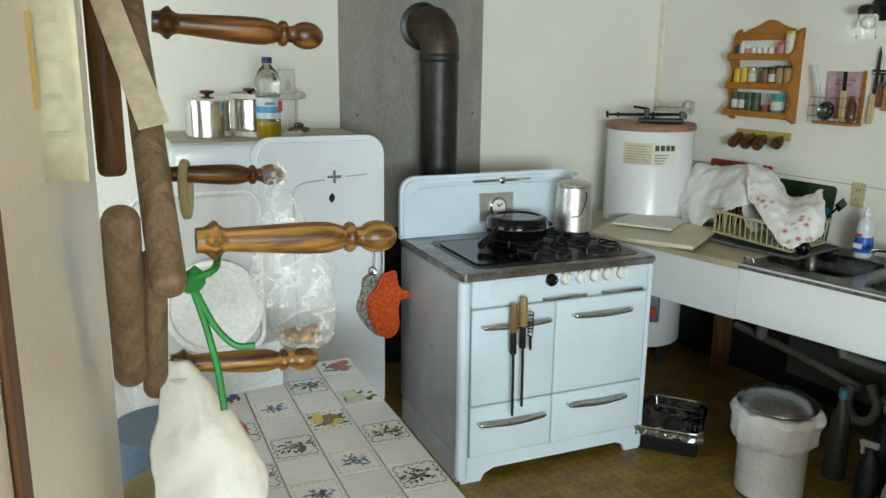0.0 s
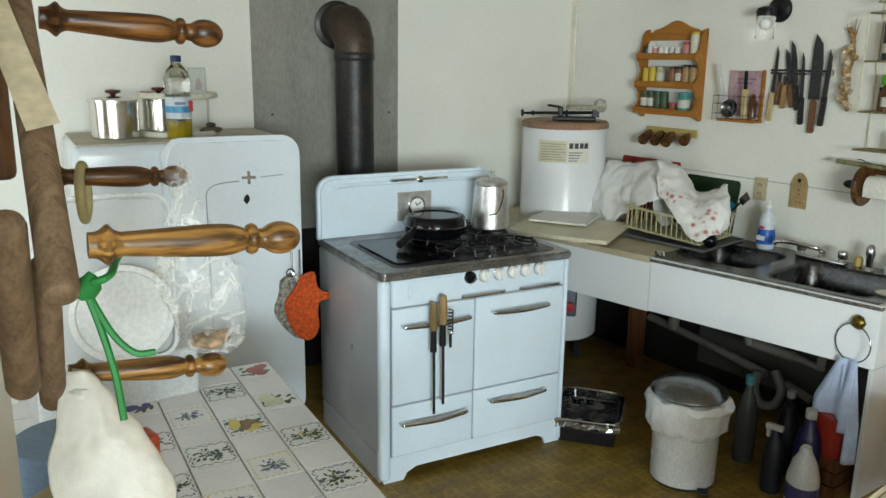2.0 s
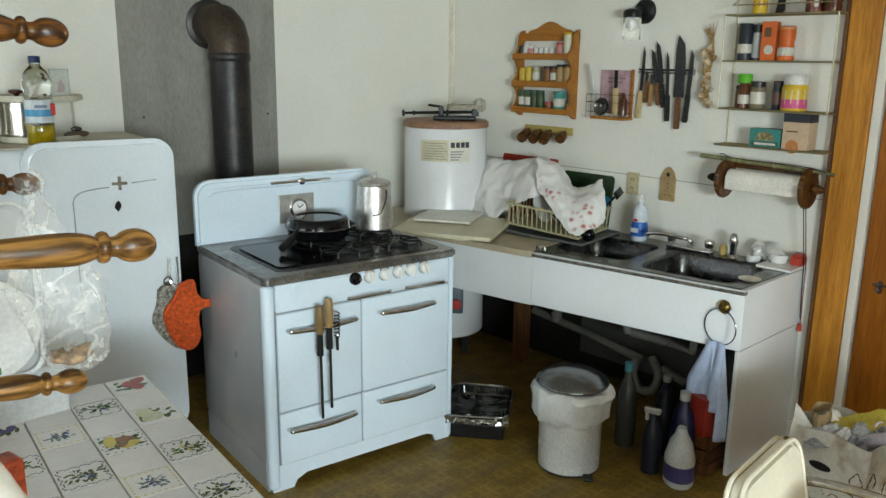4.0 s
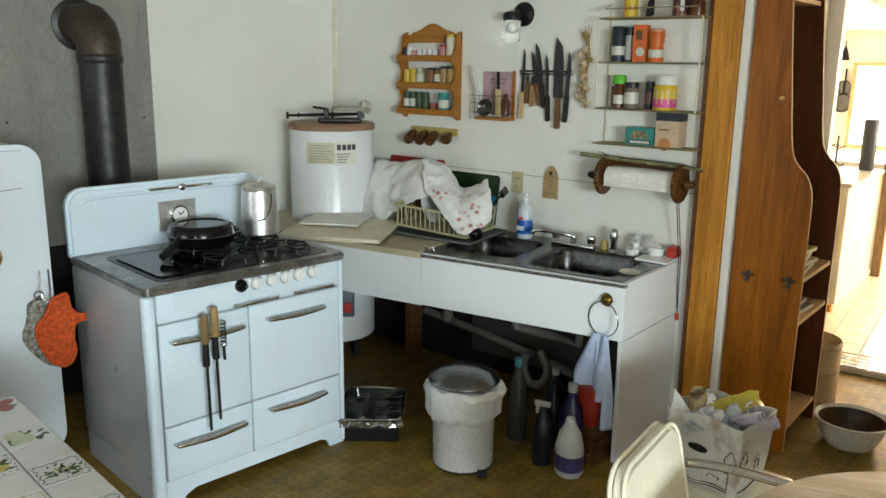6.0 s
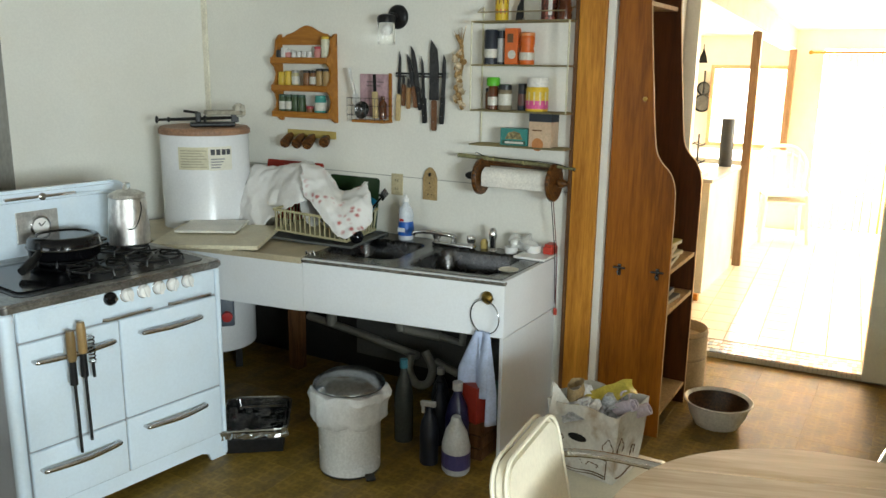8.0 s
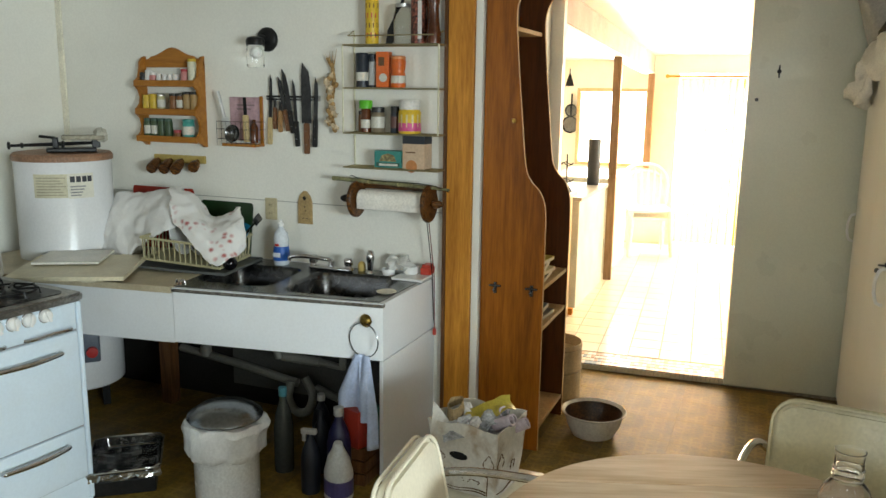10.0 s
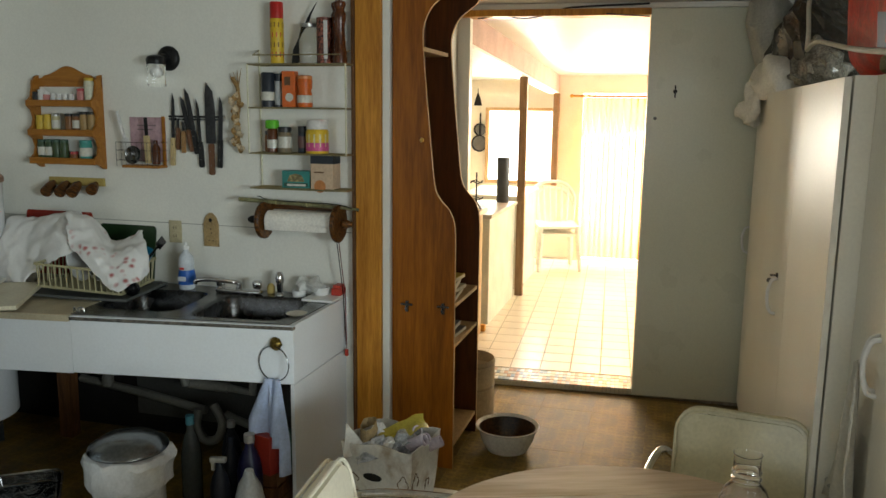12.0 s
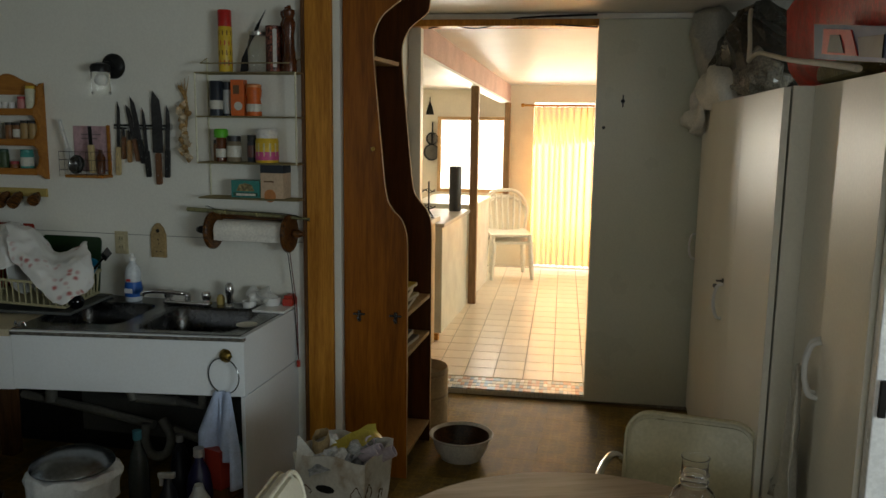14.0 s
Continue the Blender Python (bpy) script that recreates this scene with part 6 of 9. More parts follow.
    part("carton", box(-0.058, 0.058, -0.04, 0.04, 0, 0.118, 0.001), plain("carton_cream", (0.60, 0.44, 0.30)), u)
    part("black_panel", box(-0.0585, 0.0585, -0.0405, 0.0405, 0.118, 0.155, 0.001), plain("tin_black", (0.02, 0.025, 0.035)), u)
    part("picture_patch", lathe([(0.03, 0), (0.03, 0.0008), (0, 0.0008)], 18, m=pose(-0.01, -0.04, 0.012, 90, 0, 0)), plain("carton_picture", (0.5, 0.2, 0.06)), u)
    part("print_bar", box(-0.04, 0.01, -0.0412, -0.04, 0.075, 0.081), plain("print_dark", (0.12, 0.05, 0.01)), u)


wire_shelf()


def towel_holder():
    T = on_wall(2.0, 1.20)
    t = thing("paper_towel_holder", "dark wooden paper towel holder with a white roll", "towel holder", T)
    for x in (0.075, 0.46):
        part("end_disc", lathe([(0.085, -0.011), (0.09, -0.006), (0.09, 0.006), (0.085, 0.011)], 28, m=pose(x, -0.105, 0.0, 0, 90, 0)), M["oak_dark"], t, "turned dark wooden end piece", True)
    part("dowel", tube([(0.0, -0.105, 0.0), (0.53, -0.105, 0.0)], 0.011, 12), M["oak_dark"], t, smooth=True)
    part("knob", lathe([(0.012, 0), (0.02, 0.012), (0.018, 0.03), (0.01, 0.045), (0, 0.047)], 16, m=pose(0.035, -0.105, 0, 0, -90, 0)), M["black"], t, smooth=True)
    part("knob", lathe([(0.012, 0), (0.022, 0.012), (0.02, 0.03), (0.012, 0.05), (0, 0.055)], 16, m=pose(0.475, -0.105, 0, 0, 90, 0)), M["oak_dark"], t, smooth=True)
    part("bar", box(0.07, 0.46, -0.03, -0.002, 0.045, 0.075, 0.004), M["oak_dark"], t)
    r = part("paper_roll", lathe([(0.02, 0), (0.047, 0), (0.049, 0.002), (0.049, 0.338), (0.047, 0.34), (0.02, 0.34)], 32, m=pose(0.098, -0.105, 0.0, 0, 90, 0)), plain("paper_towel", (0.80, 0.77, 0.70), 0.9, bump=0.3, bump_scale=120), t, "white paper towel roll", True)
    part("paper_end", grid(8, 4, lambda u, v: (0.10 + 0.335 * u, -0.153 - 0.002 * math.sin(u * 5), -0.04 + 0.04 * v)), plain("paper_towel", (0.80, 0.77, 0.70), 0.9), r)
    u = thing("bamboo_pole", "grey-green bamboo stick resting above the towel holder", "stick", T)
    part("pole", tube([(-0.06, -0.10, 0.095), (0.16, -0.10, 0.088), (0.33, -0.10, 0.082), (0.56, -0.10, 0.07)], [0.011, 0.010, 0.010, 0.006], 10), plain("bamboo", (0.22, 0.21, 0.10), 0.5, vary=0.35, scale=15), u, smooth=True)
    for x in (0.14, 0.30):
        part("joint", lathe([(0.012, -0.003), (0.0125, 0.003)], 12, m=pose(x, -0.10, 0.0895 if x < 0.2 else 0.083, 0, 90, 0)), plain("bamboo_joint", (0.40, 0.36, 0.16)), u)
    part("wire_hook", tube(curve_points([(0.03, -0.09, 0.11), (0.06, -0.12, 0.115), (0.09, -0.10, 0.10), (0.2, -0.115, 0.096), (0.46, -0.11, 0.09), (0.56, -0.10, 0.06)], 5), 0.002, 5), M["black"], u)
    c = thing("cord", "dark double cord with a red tag hanging by the counter end", "cord", T)
    part("string", tube([(0.452, -0.11, -0.08), (0.462, -0.06, -0.35), (0.470, -0.05, -0.60)], 0.0022, 5), M["black"], c)
    part("string", tube([(0.462, -0.11, -0.08), (0.472, -0.06, -0.35), (0.474, -0.05, -0.63)], 0.0022, 5), plain("cord_red", (0.16, 0.03, 0.03)), c)
    part("tag", box(0.464, 0.482, -0.056, -0.044, -0.66, -0.625, 0.004), plain("tag_red", (0.5, 0.05, 0.03)), c, "red plastic tag")


towel_holder()


def outlet_and_plaque():
    t = thing("power_outlet", "old ivory double wall outlet plate", "outlet", on_wall(2.49, 1.10))
    part("plate", box(-0.037, 0.037, -0.006, 0, -0.058, 0.058, 0.003), plain("ivory_plastic", (0.52, 0.45, 0.28), 0.4), t)
    for z in (-0.022, 0.022):
        s = part("socket", box(-0.017, 0.017, -0.009, -0.0055, z - 0.016, z + 0.016, 0.002), plain("ivory_plastic", (0.52, 0.45, 0.28), 0.4), t)
        for x in (-0.007, 0.007):
            part("slot", box(x - 0.0015, x + 0.0015, -0.0098, -0.0085, z - 0.006, z + 0.006), M["black"], s)
    t = thing("wooden_plaque", "small pointed wooden board with drilled holes on the wall", "plaque", on_wall(2.28, 1.035))
    pts = [(-0.042, 0), (0.042, 0), (0.042, 0.115), (0.03, 0.15), (0.008, 0.172), (-0.008, 0.172), (-0.03, 0.15), (-0.042, 0.115)]
    part("board", slab(pts, 0.012, m=pose(0, 0, 0, 90, 0, 0), bevel=0.002), plain("tan_wood", (0.42, 0.29, 0.13), 0.55, vary=0.25, scale=12), t)
    for x, z, r in ((0, 0.135, 0.010), (0, 0.09, 0.004), (0.004, 0.07, 0.003), (-0.01, 0.03, 0.003), (0.012, 0.03, 0.003)):
        part("hole", lathe([(r, 0), (r * 0.9, 0.0008), (0, 0.0008)], 12, m=pose(x, -0.012, z, 90, 0, 0)), M["black"], t)


outlet_and_plaque()


# ---- things on the counter ----
def counter_things():
    Z = 0.833
    t = thing("chopping_board", "red plastic chopping board leaning on the wall", "chopping board", pose(3.700, 3.19, Z, 0, 0, -90))
    part("board", slab(round_rect(0.43, 0.355, 0.03, 5, -0.015, 0.178), 0.012, m=pose(0, 0, 0, 83, 0, 0), bevel=0.003), plain("board_red", (0.36, 0.03, 0.015), 0.4), t)
    t = thing("baking_tray", "dark green board leaning on the wall", "board", pose(3.695, 2.74, Z, 0, 0, -90))
    part("board", slab(round_rect(0.34, 0.29, 0.02, 5, -0.035, 0.146), 0.010, m=pose(0, 0, 0, 82, 0, 0), bevel=0.002), plain("board_green", (0.012, 0.035, 0.010), 0.35), t)
    # cream boards bridging counter and stove
    t = thing("cream_board", "cream laminated board lying across the counter corner", "board", pose(2.98, 3.20, Z, 0, 0, -62))
    part("board", box(-0.17, 0.36, -0.24, 0.22, 0.022, 0.042, 0.002, m=pose(0, 0, 0, 1.5, 0, 0)), M["cream"], t)
    part("batten", box(-0.12, -0.06, -0.2, 0.2, 0.0, 0.020, 0.002), M["cream"], t)
    part("batten", box(0.16, 0.22, -0.2, 0.2, 0.0, 0.020, 0.002), M["cream"], t)
    t = thing("white_board", "smaller white board lying on the cream board", "board", pose(3.10, 3.24, Z + 0.049, 0, 0, -60))
    part("board", box(-0.15, 0.16, -0.15, 0.15, 0, 0.012, 0.002), plain("white_melamine", (0.72, 0.70, 0.62), 0.35), t)
    # drain mat, rack and dishes
    t = thing("drain_mat", "dark grey rubber draining mat sloping to the sink", "mat", pose(3.43, 2.76, Z, 0, 0, -82))
    part("mat", grid(14, 10, lambda u, v: (-0.25 + 0.53 * u, -0.21 + 0.40 * v, 0.005 + 0.035 * max(0, 0.45 - u) + 0.004 * math.sin(u * 30))), plain("mat_grey", (0.10, 0.105, 0.10), 0.5), t, smooth=True)
    part("mat_rim", tube([(-0.25, -0.21, 0.021), (0.0, -0.212, 0.012), (0.28, -0.21, 0.008), (0.28, 0.19, 0.008), (-0.25, 0.19, 0.021)], 0.007, 6, closed=True), plain("mat_grey", (0.10, 0.105, 0.10)), t, smooth=True)
    R = pose(3.45, 2.76, Z + 0.035, 0, 4, -80)
    t = thing("dish_rack", "beige plastic dish rack full of dishes under a towel", "dish rack", R)
    beige = plain("rack_beige", (0.42, 0.38, 0.22), 0.45)
    for y in (-0.17, 0.17):
        for z in (0.0, 0.11):
            part("rail", tube([(-0.21, y * (1 + z), z), (0.21, y * (1 + z), z)], 0.007, 6), beige, t)
        for k in range(15):
            x = -0.2 + 0.4 * k / 14
            part("bar", tube([(x, y, 0), (x, y * 1.11, 0.11)], 0.004, 5), beige, t)
    for x in (-0.21, 0.21):
        for z in (0.0, 0.11):
            part("rail", tube([(x, -0.17 * (1 + z), z), (x, 0.17 * (1 + z), z)], 0.007, 6), beige, t)
        for k in range(10):
            y = -0.15 + 0.3 * k / 9
            part("bar", tube([(x, y, 0), (x, y, 0.11)], 0.004, 5), beige, t)
    part("floor_grid", box(-0.2, 0.2, -0.165, 0.165, -0.004, 0.002), beige, t)
    for k, (x, y, a) in enumerate(((-0.10, -0.02, 70), (-0.03, 0.02, 74), (0.05, 0.0, 78))):
        u = thing("plate", "white dinner plate standing in the dish rack", "plate", R @ pose(x, y, 0.10, 0, a, 0), "plates in the rack")
        part("plate", lathe([(0.0, 0), (0.06, 0.0), (0.075, 0.008), (0.10, 0.014), (0.10, 0.018), (0.07, 0.013), (0, 0.006)], 28, caps=False), M["white_plastic"], u, smooth=True)
    u = thing("saucepan", "upturned dark saucepan in the dish rack", "saucepan", R @ pose(0.08, -0.07, 0.07))
    part("pan", lathe([(0.07, 0), (0.075, 0.09), (0.06, 0.10), (0, 0.10)], 24), M["steel"], u, smooth=True)
    u = thing("mug", "round black mug at the rack's corner", "mug", R @ pose(0.24, -0.12, 0.02))
    part("mug", ball(0.036, sz=1.0), M["black_enamel"], u, smooth=True)
    u = thing("cup", "blue plastic cup hanging over the rack end", "cup", R @ pose(0.19, 0.10, 0.11, 20, 25, 0))
    part("cup", lathe([(0.025, 0), (0.034, 0.07), (0.031, 0.07), (0.022, 0.005)], 18), plain("cup_blue", (0.02, 0.22, 0.38), 0.3), u, smooth=True)
    u = thing("ladle", "steel ladle and spatula sticking out of the rack", "utensil", R @ pose(0.20, 0.05, 0.09, 0, 42, -20))
    part("handle", tube([(0, 0, 0), (0, 0, 0.17)], 0.006, 8), M["steel"], u, smooth=True)
    part("head", box(-0.02, 0.02, -0.003, 0.003, 0.16, 0.22, 0.002), M["steel"], u)
    u = thing("white_bowl", "white bowl under the towel beside the rack", "bowl", pose(3.47, 3.22, Z))
    part("bowl", lathe([(0.045, 0), (0.05, 0.005), (0.085, 0.07), (0.088, 0.072)], 24), plain("bowl_cream", (0.66, 0.62, 0.5), 0.3), u, smooth=True)
    # big towel draped over the dishes
    tw = bpy.data.materials.new("flowered_towel")
    tw.use_nodes = True
    nt = tw.node_tree
    b = nt.nodes["Principled BSDF"]
    b.inputs["Roughness"].default_value = 0.9
    tc = nt.nodes.new("ShaderNodeTexCoord")
    n1 = nt.nodes.new("ShaderNodeTexNoise")
    n1.inputs["Scale"].default_value = 7
    n2 = nt.nodes.new("ShaderNodeTexVoronoi")
    n2.inputs["Scale"].default_value = 26
    r1 = nt.nodes.new("ShaderNodeMapRange")
    r1.inputs[1].default_value, r1.inputs[2].default_value = 0.52, 0.62
    r2 = nt.nodes.new("ShaderNodeMapRange")
    r2.inputs[1].default_value, r2.inputs[2].default_value, r2.inputs[3].default_value, r2.inputs[4].default_value = 0.15, 0.45, 1, 0
    mu = nt.nodes.new("ShaderNodeMath")
    mu.operation = "MULTIPLY"
    mx = nt.nodes.new("ShaderNodeMix")
    mx.data_type = "RGBA"
    mx.inputs[6].default_value, mx.inputs[7].default_value = (0.80, 0.79, 0.77, 1), (0.46, 0.13, 0.12, 1)
    for n in (n1, n2):
        nt.links.new(tc.outputs["Object"], n.inputs["Vector"])
    nt.links.new(n1.outputs["Fac"], r1.inputs[0])
    nt.links.new(n2.outputs["Distance"], r2.inputs[0])
    nt.links.new(r1.outputs[0], mu.inputs[0])
    nt.links.new(r2.outputs[0], mu.inputs[1])
    nt.links.new(mu.outputs[0], mx.inputs[0])
    nt.links.new(mx.outputs[2], b.inputs["Base Color"])

    def draped(label, columns, material):
        t = thing("tea_towel", label, "towel", None, "towels over the dishes")
        o = part("cloth", ruffled(ruffled(ruffled(loft(columns, 14, 14), 0.013, 11), 0.009, 24), 0.002, 60), material, t, smooth=True)
        thick(o, 0.003)

    W = 3.62
    draped("plain white tea towel draped over drying dishes", [
        [(3.36, 3.345, 0.84), (3.41, 3.389, 0.904), (3.50, 3.396, 1.01), (W, 3.42, 0.98)],
        [(3.30, 3.10, 0.85), (3.37, 3.25, 0.994), (3.52, 3.344, 1.145), (W, 3.36, 1.12)],
        [(3.31, 3.023, 0.921), (3.40, 3.125, 1.049), (3.52, 3.212, 1.156), (W, 3.25, 1.15)],
        [(3.30, 2.832, 1.024), (3.38, 2.909, 1.119), (3.52, 3.021, 1.19), (W, 3.05, 1.17)],
        [(3.36, 2.786, 1.042), (3.42, 2.809, 1.139), (3.52, 2.899, 1.215), (W, 2.95, 1.18)]], plain("towel_white", (0.80, 0.79, 0.77), 0.9, vary=0.04, scale=8, bump=0.4, bump_scale=220))
    draped("white tea towel with red flowers draped over the dish rack", [
        [(3.32, 2.80, 1.074), (3.37, 2.849, 1.160), (3.49, 2.951, 1.218), (W, 2.98, 1.17)],
        [(3.25, 2.583, 0.933), (3.32, 2.685, 1.071), (3.49, 2.823, 1.185), (W, 2.88, 1.14)],
        [(3.23, 2.484, 0.883), (3.30, 2.558, 1.0), (3.49, 2.706, 1.064), (W, 2.78, 1.06)],
        [(3.26, 2.43, 0.917), (3.36, 2.489, 1.031), (3.52, 2.601, 1.094), (W, 2.68, 1.07)],
        [(3.40, 2.427, 0.939), (3.46, 2.466, 1.05), (3.55, 2.568, 1.124), (W, 2.63, 1.10)]], tw)
    # soap bottle
    t = thing("soap_bottle", "clear dish soap bottle with blue label and white cap", "bottle", pose(3.615, 2.360, Z))
    part("bottle", lathe([(0.035, 0), (0.04, 0.006), (0.042, 0.06), (0.036, 0.10), (0.04, 0.13), (0.034, 0.165), (0.014, 0.19), (0.012, 0.20)], 24), plain("soap_pale", (0.62, 0.66, 0.70), 0.2), t, smooth=True)
    part("label_band", lathe([(0.0428, 0.025), (0.0432, 0.06), (0.0380, 0.098)], 24, caps=False), plain("label_blue", (0.01, 0.10, 0.42)), t)
    part("print_bar", box(-0.046, -0.043, -0.022, 0.022, 0.045, 0.068, 0.001), plain("label_white", (0.7, 0.72, 0.75)), t)
    part("print_bar", box(-0.042, -0.039, -0.012, 0.012, 0.102, 0.114, 0.001), plain("can_red", (0.5, 0.02, 0.015)), t)
    part("cap", lathe([(0.016, 0.20), (0.016, 0.215), (0.008, 0.22), (0.007, 0.235), (0, 0.236)], 16), M["white_plastic"], t, smooth=True)
    # faucet
    t = thing("faucet", "chrome two-handle kitchen faucet with a long spout", "faucet", pose(3.60, 2.06, 0.8335))
    part("base", box(-0.025, 0.025, -0.12, 0.12, 0, 0.022, 0.009, 3), M["chrome"], t, smooth=True)
    for y in (-0.10, 0.10):
        part("handle", lathe([(0.02, 0.02), (0.016, 0.03), (0.022, 0.036), (0.024, 0.062), (0.018, 0.07), (0, 0.071)], 10, m=pose(0, y, 0)), M["chrome"], t, smooth=True)
    part("spout", tube(curve_points([(0, 0, 0.02), (0.0, 0.0, 0.05), (-0.03, 0.03, 0.062), (-0.06, 0.13, 0.072), (-0.075, 0.185, 0.066), (-0.078, 0.195, 0.05)], 6), [0.015] * 6 + [0.011] * 25, 12), M["chrome"], t, smooth=True)
    t = thing("hand_sprayer", "chrome hand sprayer set in the sink rim", "sprayer", pose(3.625, 1.852, 0.8335))
    part("body", lathe([(0.022, 0), (0.02, 0.008), (0.014, 0.015), (0.016, 0.05), (0.022, 0.075), (0.018, 0.105), (0.01, 0.115), (0, 0.116)], 18), M["chrome"], t, smooth=True)
    t = thing("scrub_brush", "small yellow-brown scrub brush behind the sink", "brush", pose(3.655, 1.915, 0.8335))
    part("brush", lathe([(0.018, 0), (0.02, 0.03), (0.012, 0.045), (0, 0.05)], 12), plain("brush_yellow", (0.45, 0.33, 0.10), 0.7), t, smooth=True)
    t = thing("soap_dish", "white tray with crumpled plastic and a white tub", "tray", pose(3.60, 1.668, 0.8335))
    part("tray", box(-0.06, 0.10, -0.13, 0.03, 0.0, 0.012, 0.004), M["white_plastic"], t)
    t = thing("plastic_tub", "small white round tub by the sink", "tub", pose(3.655, 1.645, 0.847))
    part("tub", lathe([(0.035, 0), (0.04, 0.035), (0.038, 0.036), (0.033, 0.006)], 20), M["white_plastic"], t, smooth=True)
    t = thing("plastic_tub", "small white round tub by the sink", "tub", pose(3.635, 1.755, 0.8335))
    part("tub", lathe([(0.03, 0), (0.034, 0.03), (0.032, 0.031), (0.028, 0.006)], 20), M["white_plastic"], t, smooth=True)
    t = thing("crumpled_bag", "crumpled clear plastic bag behind the sink", "plastic bag", pose(3.655, 1.70, 0.885))
    part("film", ruffled(ball(0.05, sx=1.0, sy=1.5, sz=0.7, seg=24), 0.03, 22), film_plastic("crumpled_film", (0.74, 0.74, 0.70), 0.75), t)
    t = thing("red_box", "small red plastic box at the counter's end", "box", pose(3.678, 1.563, 0.8465))
    part("body", box(-0.035, 0.035, -0.022, 0.028, 0, 0.036, 0.005), plain("tag_red", (0.5, 0.05, 0.03)), t)
    part("lid", box(-0.03, 0.03, -0.018, 0.022, 0.036, 0.05, 0.004), plain("tag_red", (0.5, 0.05, 0.03)), t)
    t = thing("sink_hook", "small bent metal hook on the counter edge", "hook", pose(3.035, 2.52, 0.8335, 0, 0, 100))
    part("hook", tube(curve_points([(-0.02, 0, 0.004), (-0.01, 0, 0.024), (0.005, 0.005, 0.02), (0.0, 0.008, 0.006), (0.015, 0.004, 0.012), (0.025, 0, 0.024), (0.03, 0, 0.004)], 5), 0.004, 6), M["chrome"], t, smooth=True)
    t = thing("soap_scrap", "white dish scrap at the sink's edge", "dish", pose(3.30, 1.605, 0.8335))
    part("dish", lathe([(0.03, 0), (0.045, 0.006), (0.047, 0.008), (0.03, 0.003), (0, 0.003)], 20), plain("bowl_cream", (0.66, 0.62, 0.5), 0.3), t, smooth=True)


counter_things()


def towel_ring():
    t = thing("towel_ring", "brass lion-head knob with a metal towel ring on the apron", "towel ring", pose(3.114, 1.616, 0.730, 0, 0, -98.6))
    brass = plain("aged_brass", (0.30, 0.20, 0.05), 0.35, metal=1.0, vary=0.5, scale=50, bump=0.8, bump_scale=40)
    part("boss", ruffled(lathe([(0.026, 0), (0.03, 0.006), (0.026, 0.016), (0.016, 0.026), (0, 0.03)], 20, m=pose(0, 0.012, 0.02, 90, 0, 0)), 0.003, 90), brass, t, smooth=True)
    part("ring", tube([(0.076 * math.sin(a), -0.012, -0.062 + 0.076 * math.cos(a)) for a in [2 * math.pi * k / 32 for k in range(32)]], 0.0028, 6, closed=True), M["steel"], t, smooth=True)
    u = thing("hand_towel", "pale blue hand towel pulled through the ring", "towel", pose(3.108, 1.616, 0.602, 0, 0, -98.6))
    blue = plain("towel_blue", (0.44, 0.52, 0.70), 0.95, vary=0.1, scale=15, bump=0.6, bump_scale=220)

    def drop(x0, x1, z1, ph, w0):
        def fn(a, b):
            w = w0 + (1 - w0) * min(1, b * 1.5)
            x = (x0 + x1) / 2 * min(1, b * 1.6) + (a - 0.5) * (x1 - x0) * w
            return (x, -0.012 - 0.016 * math.sin(a * 9 + ph) * (0.4 + b), -b * z1)
        return grid(22, 16, fn)
    for nm, a in (("front_fold", (-0.125, 0.035, 0.30, 0.3, 0.45)), ("back_fold", (-0.01, 0.062, 0.425, 1.7, 0.7))):
        o = part(nm, drop(*a), blue, u, smooth=True)
        md = o.modifiers.new("thickness", "SOLIDIFY")
        md.thickness = 0.006
    bpy.data.objects[o.name].location.y = 0.006


towel_ring()


# ---- on the stove ----
ST = pose(1.675, 2.71, 0, 0, 0, -6.7)


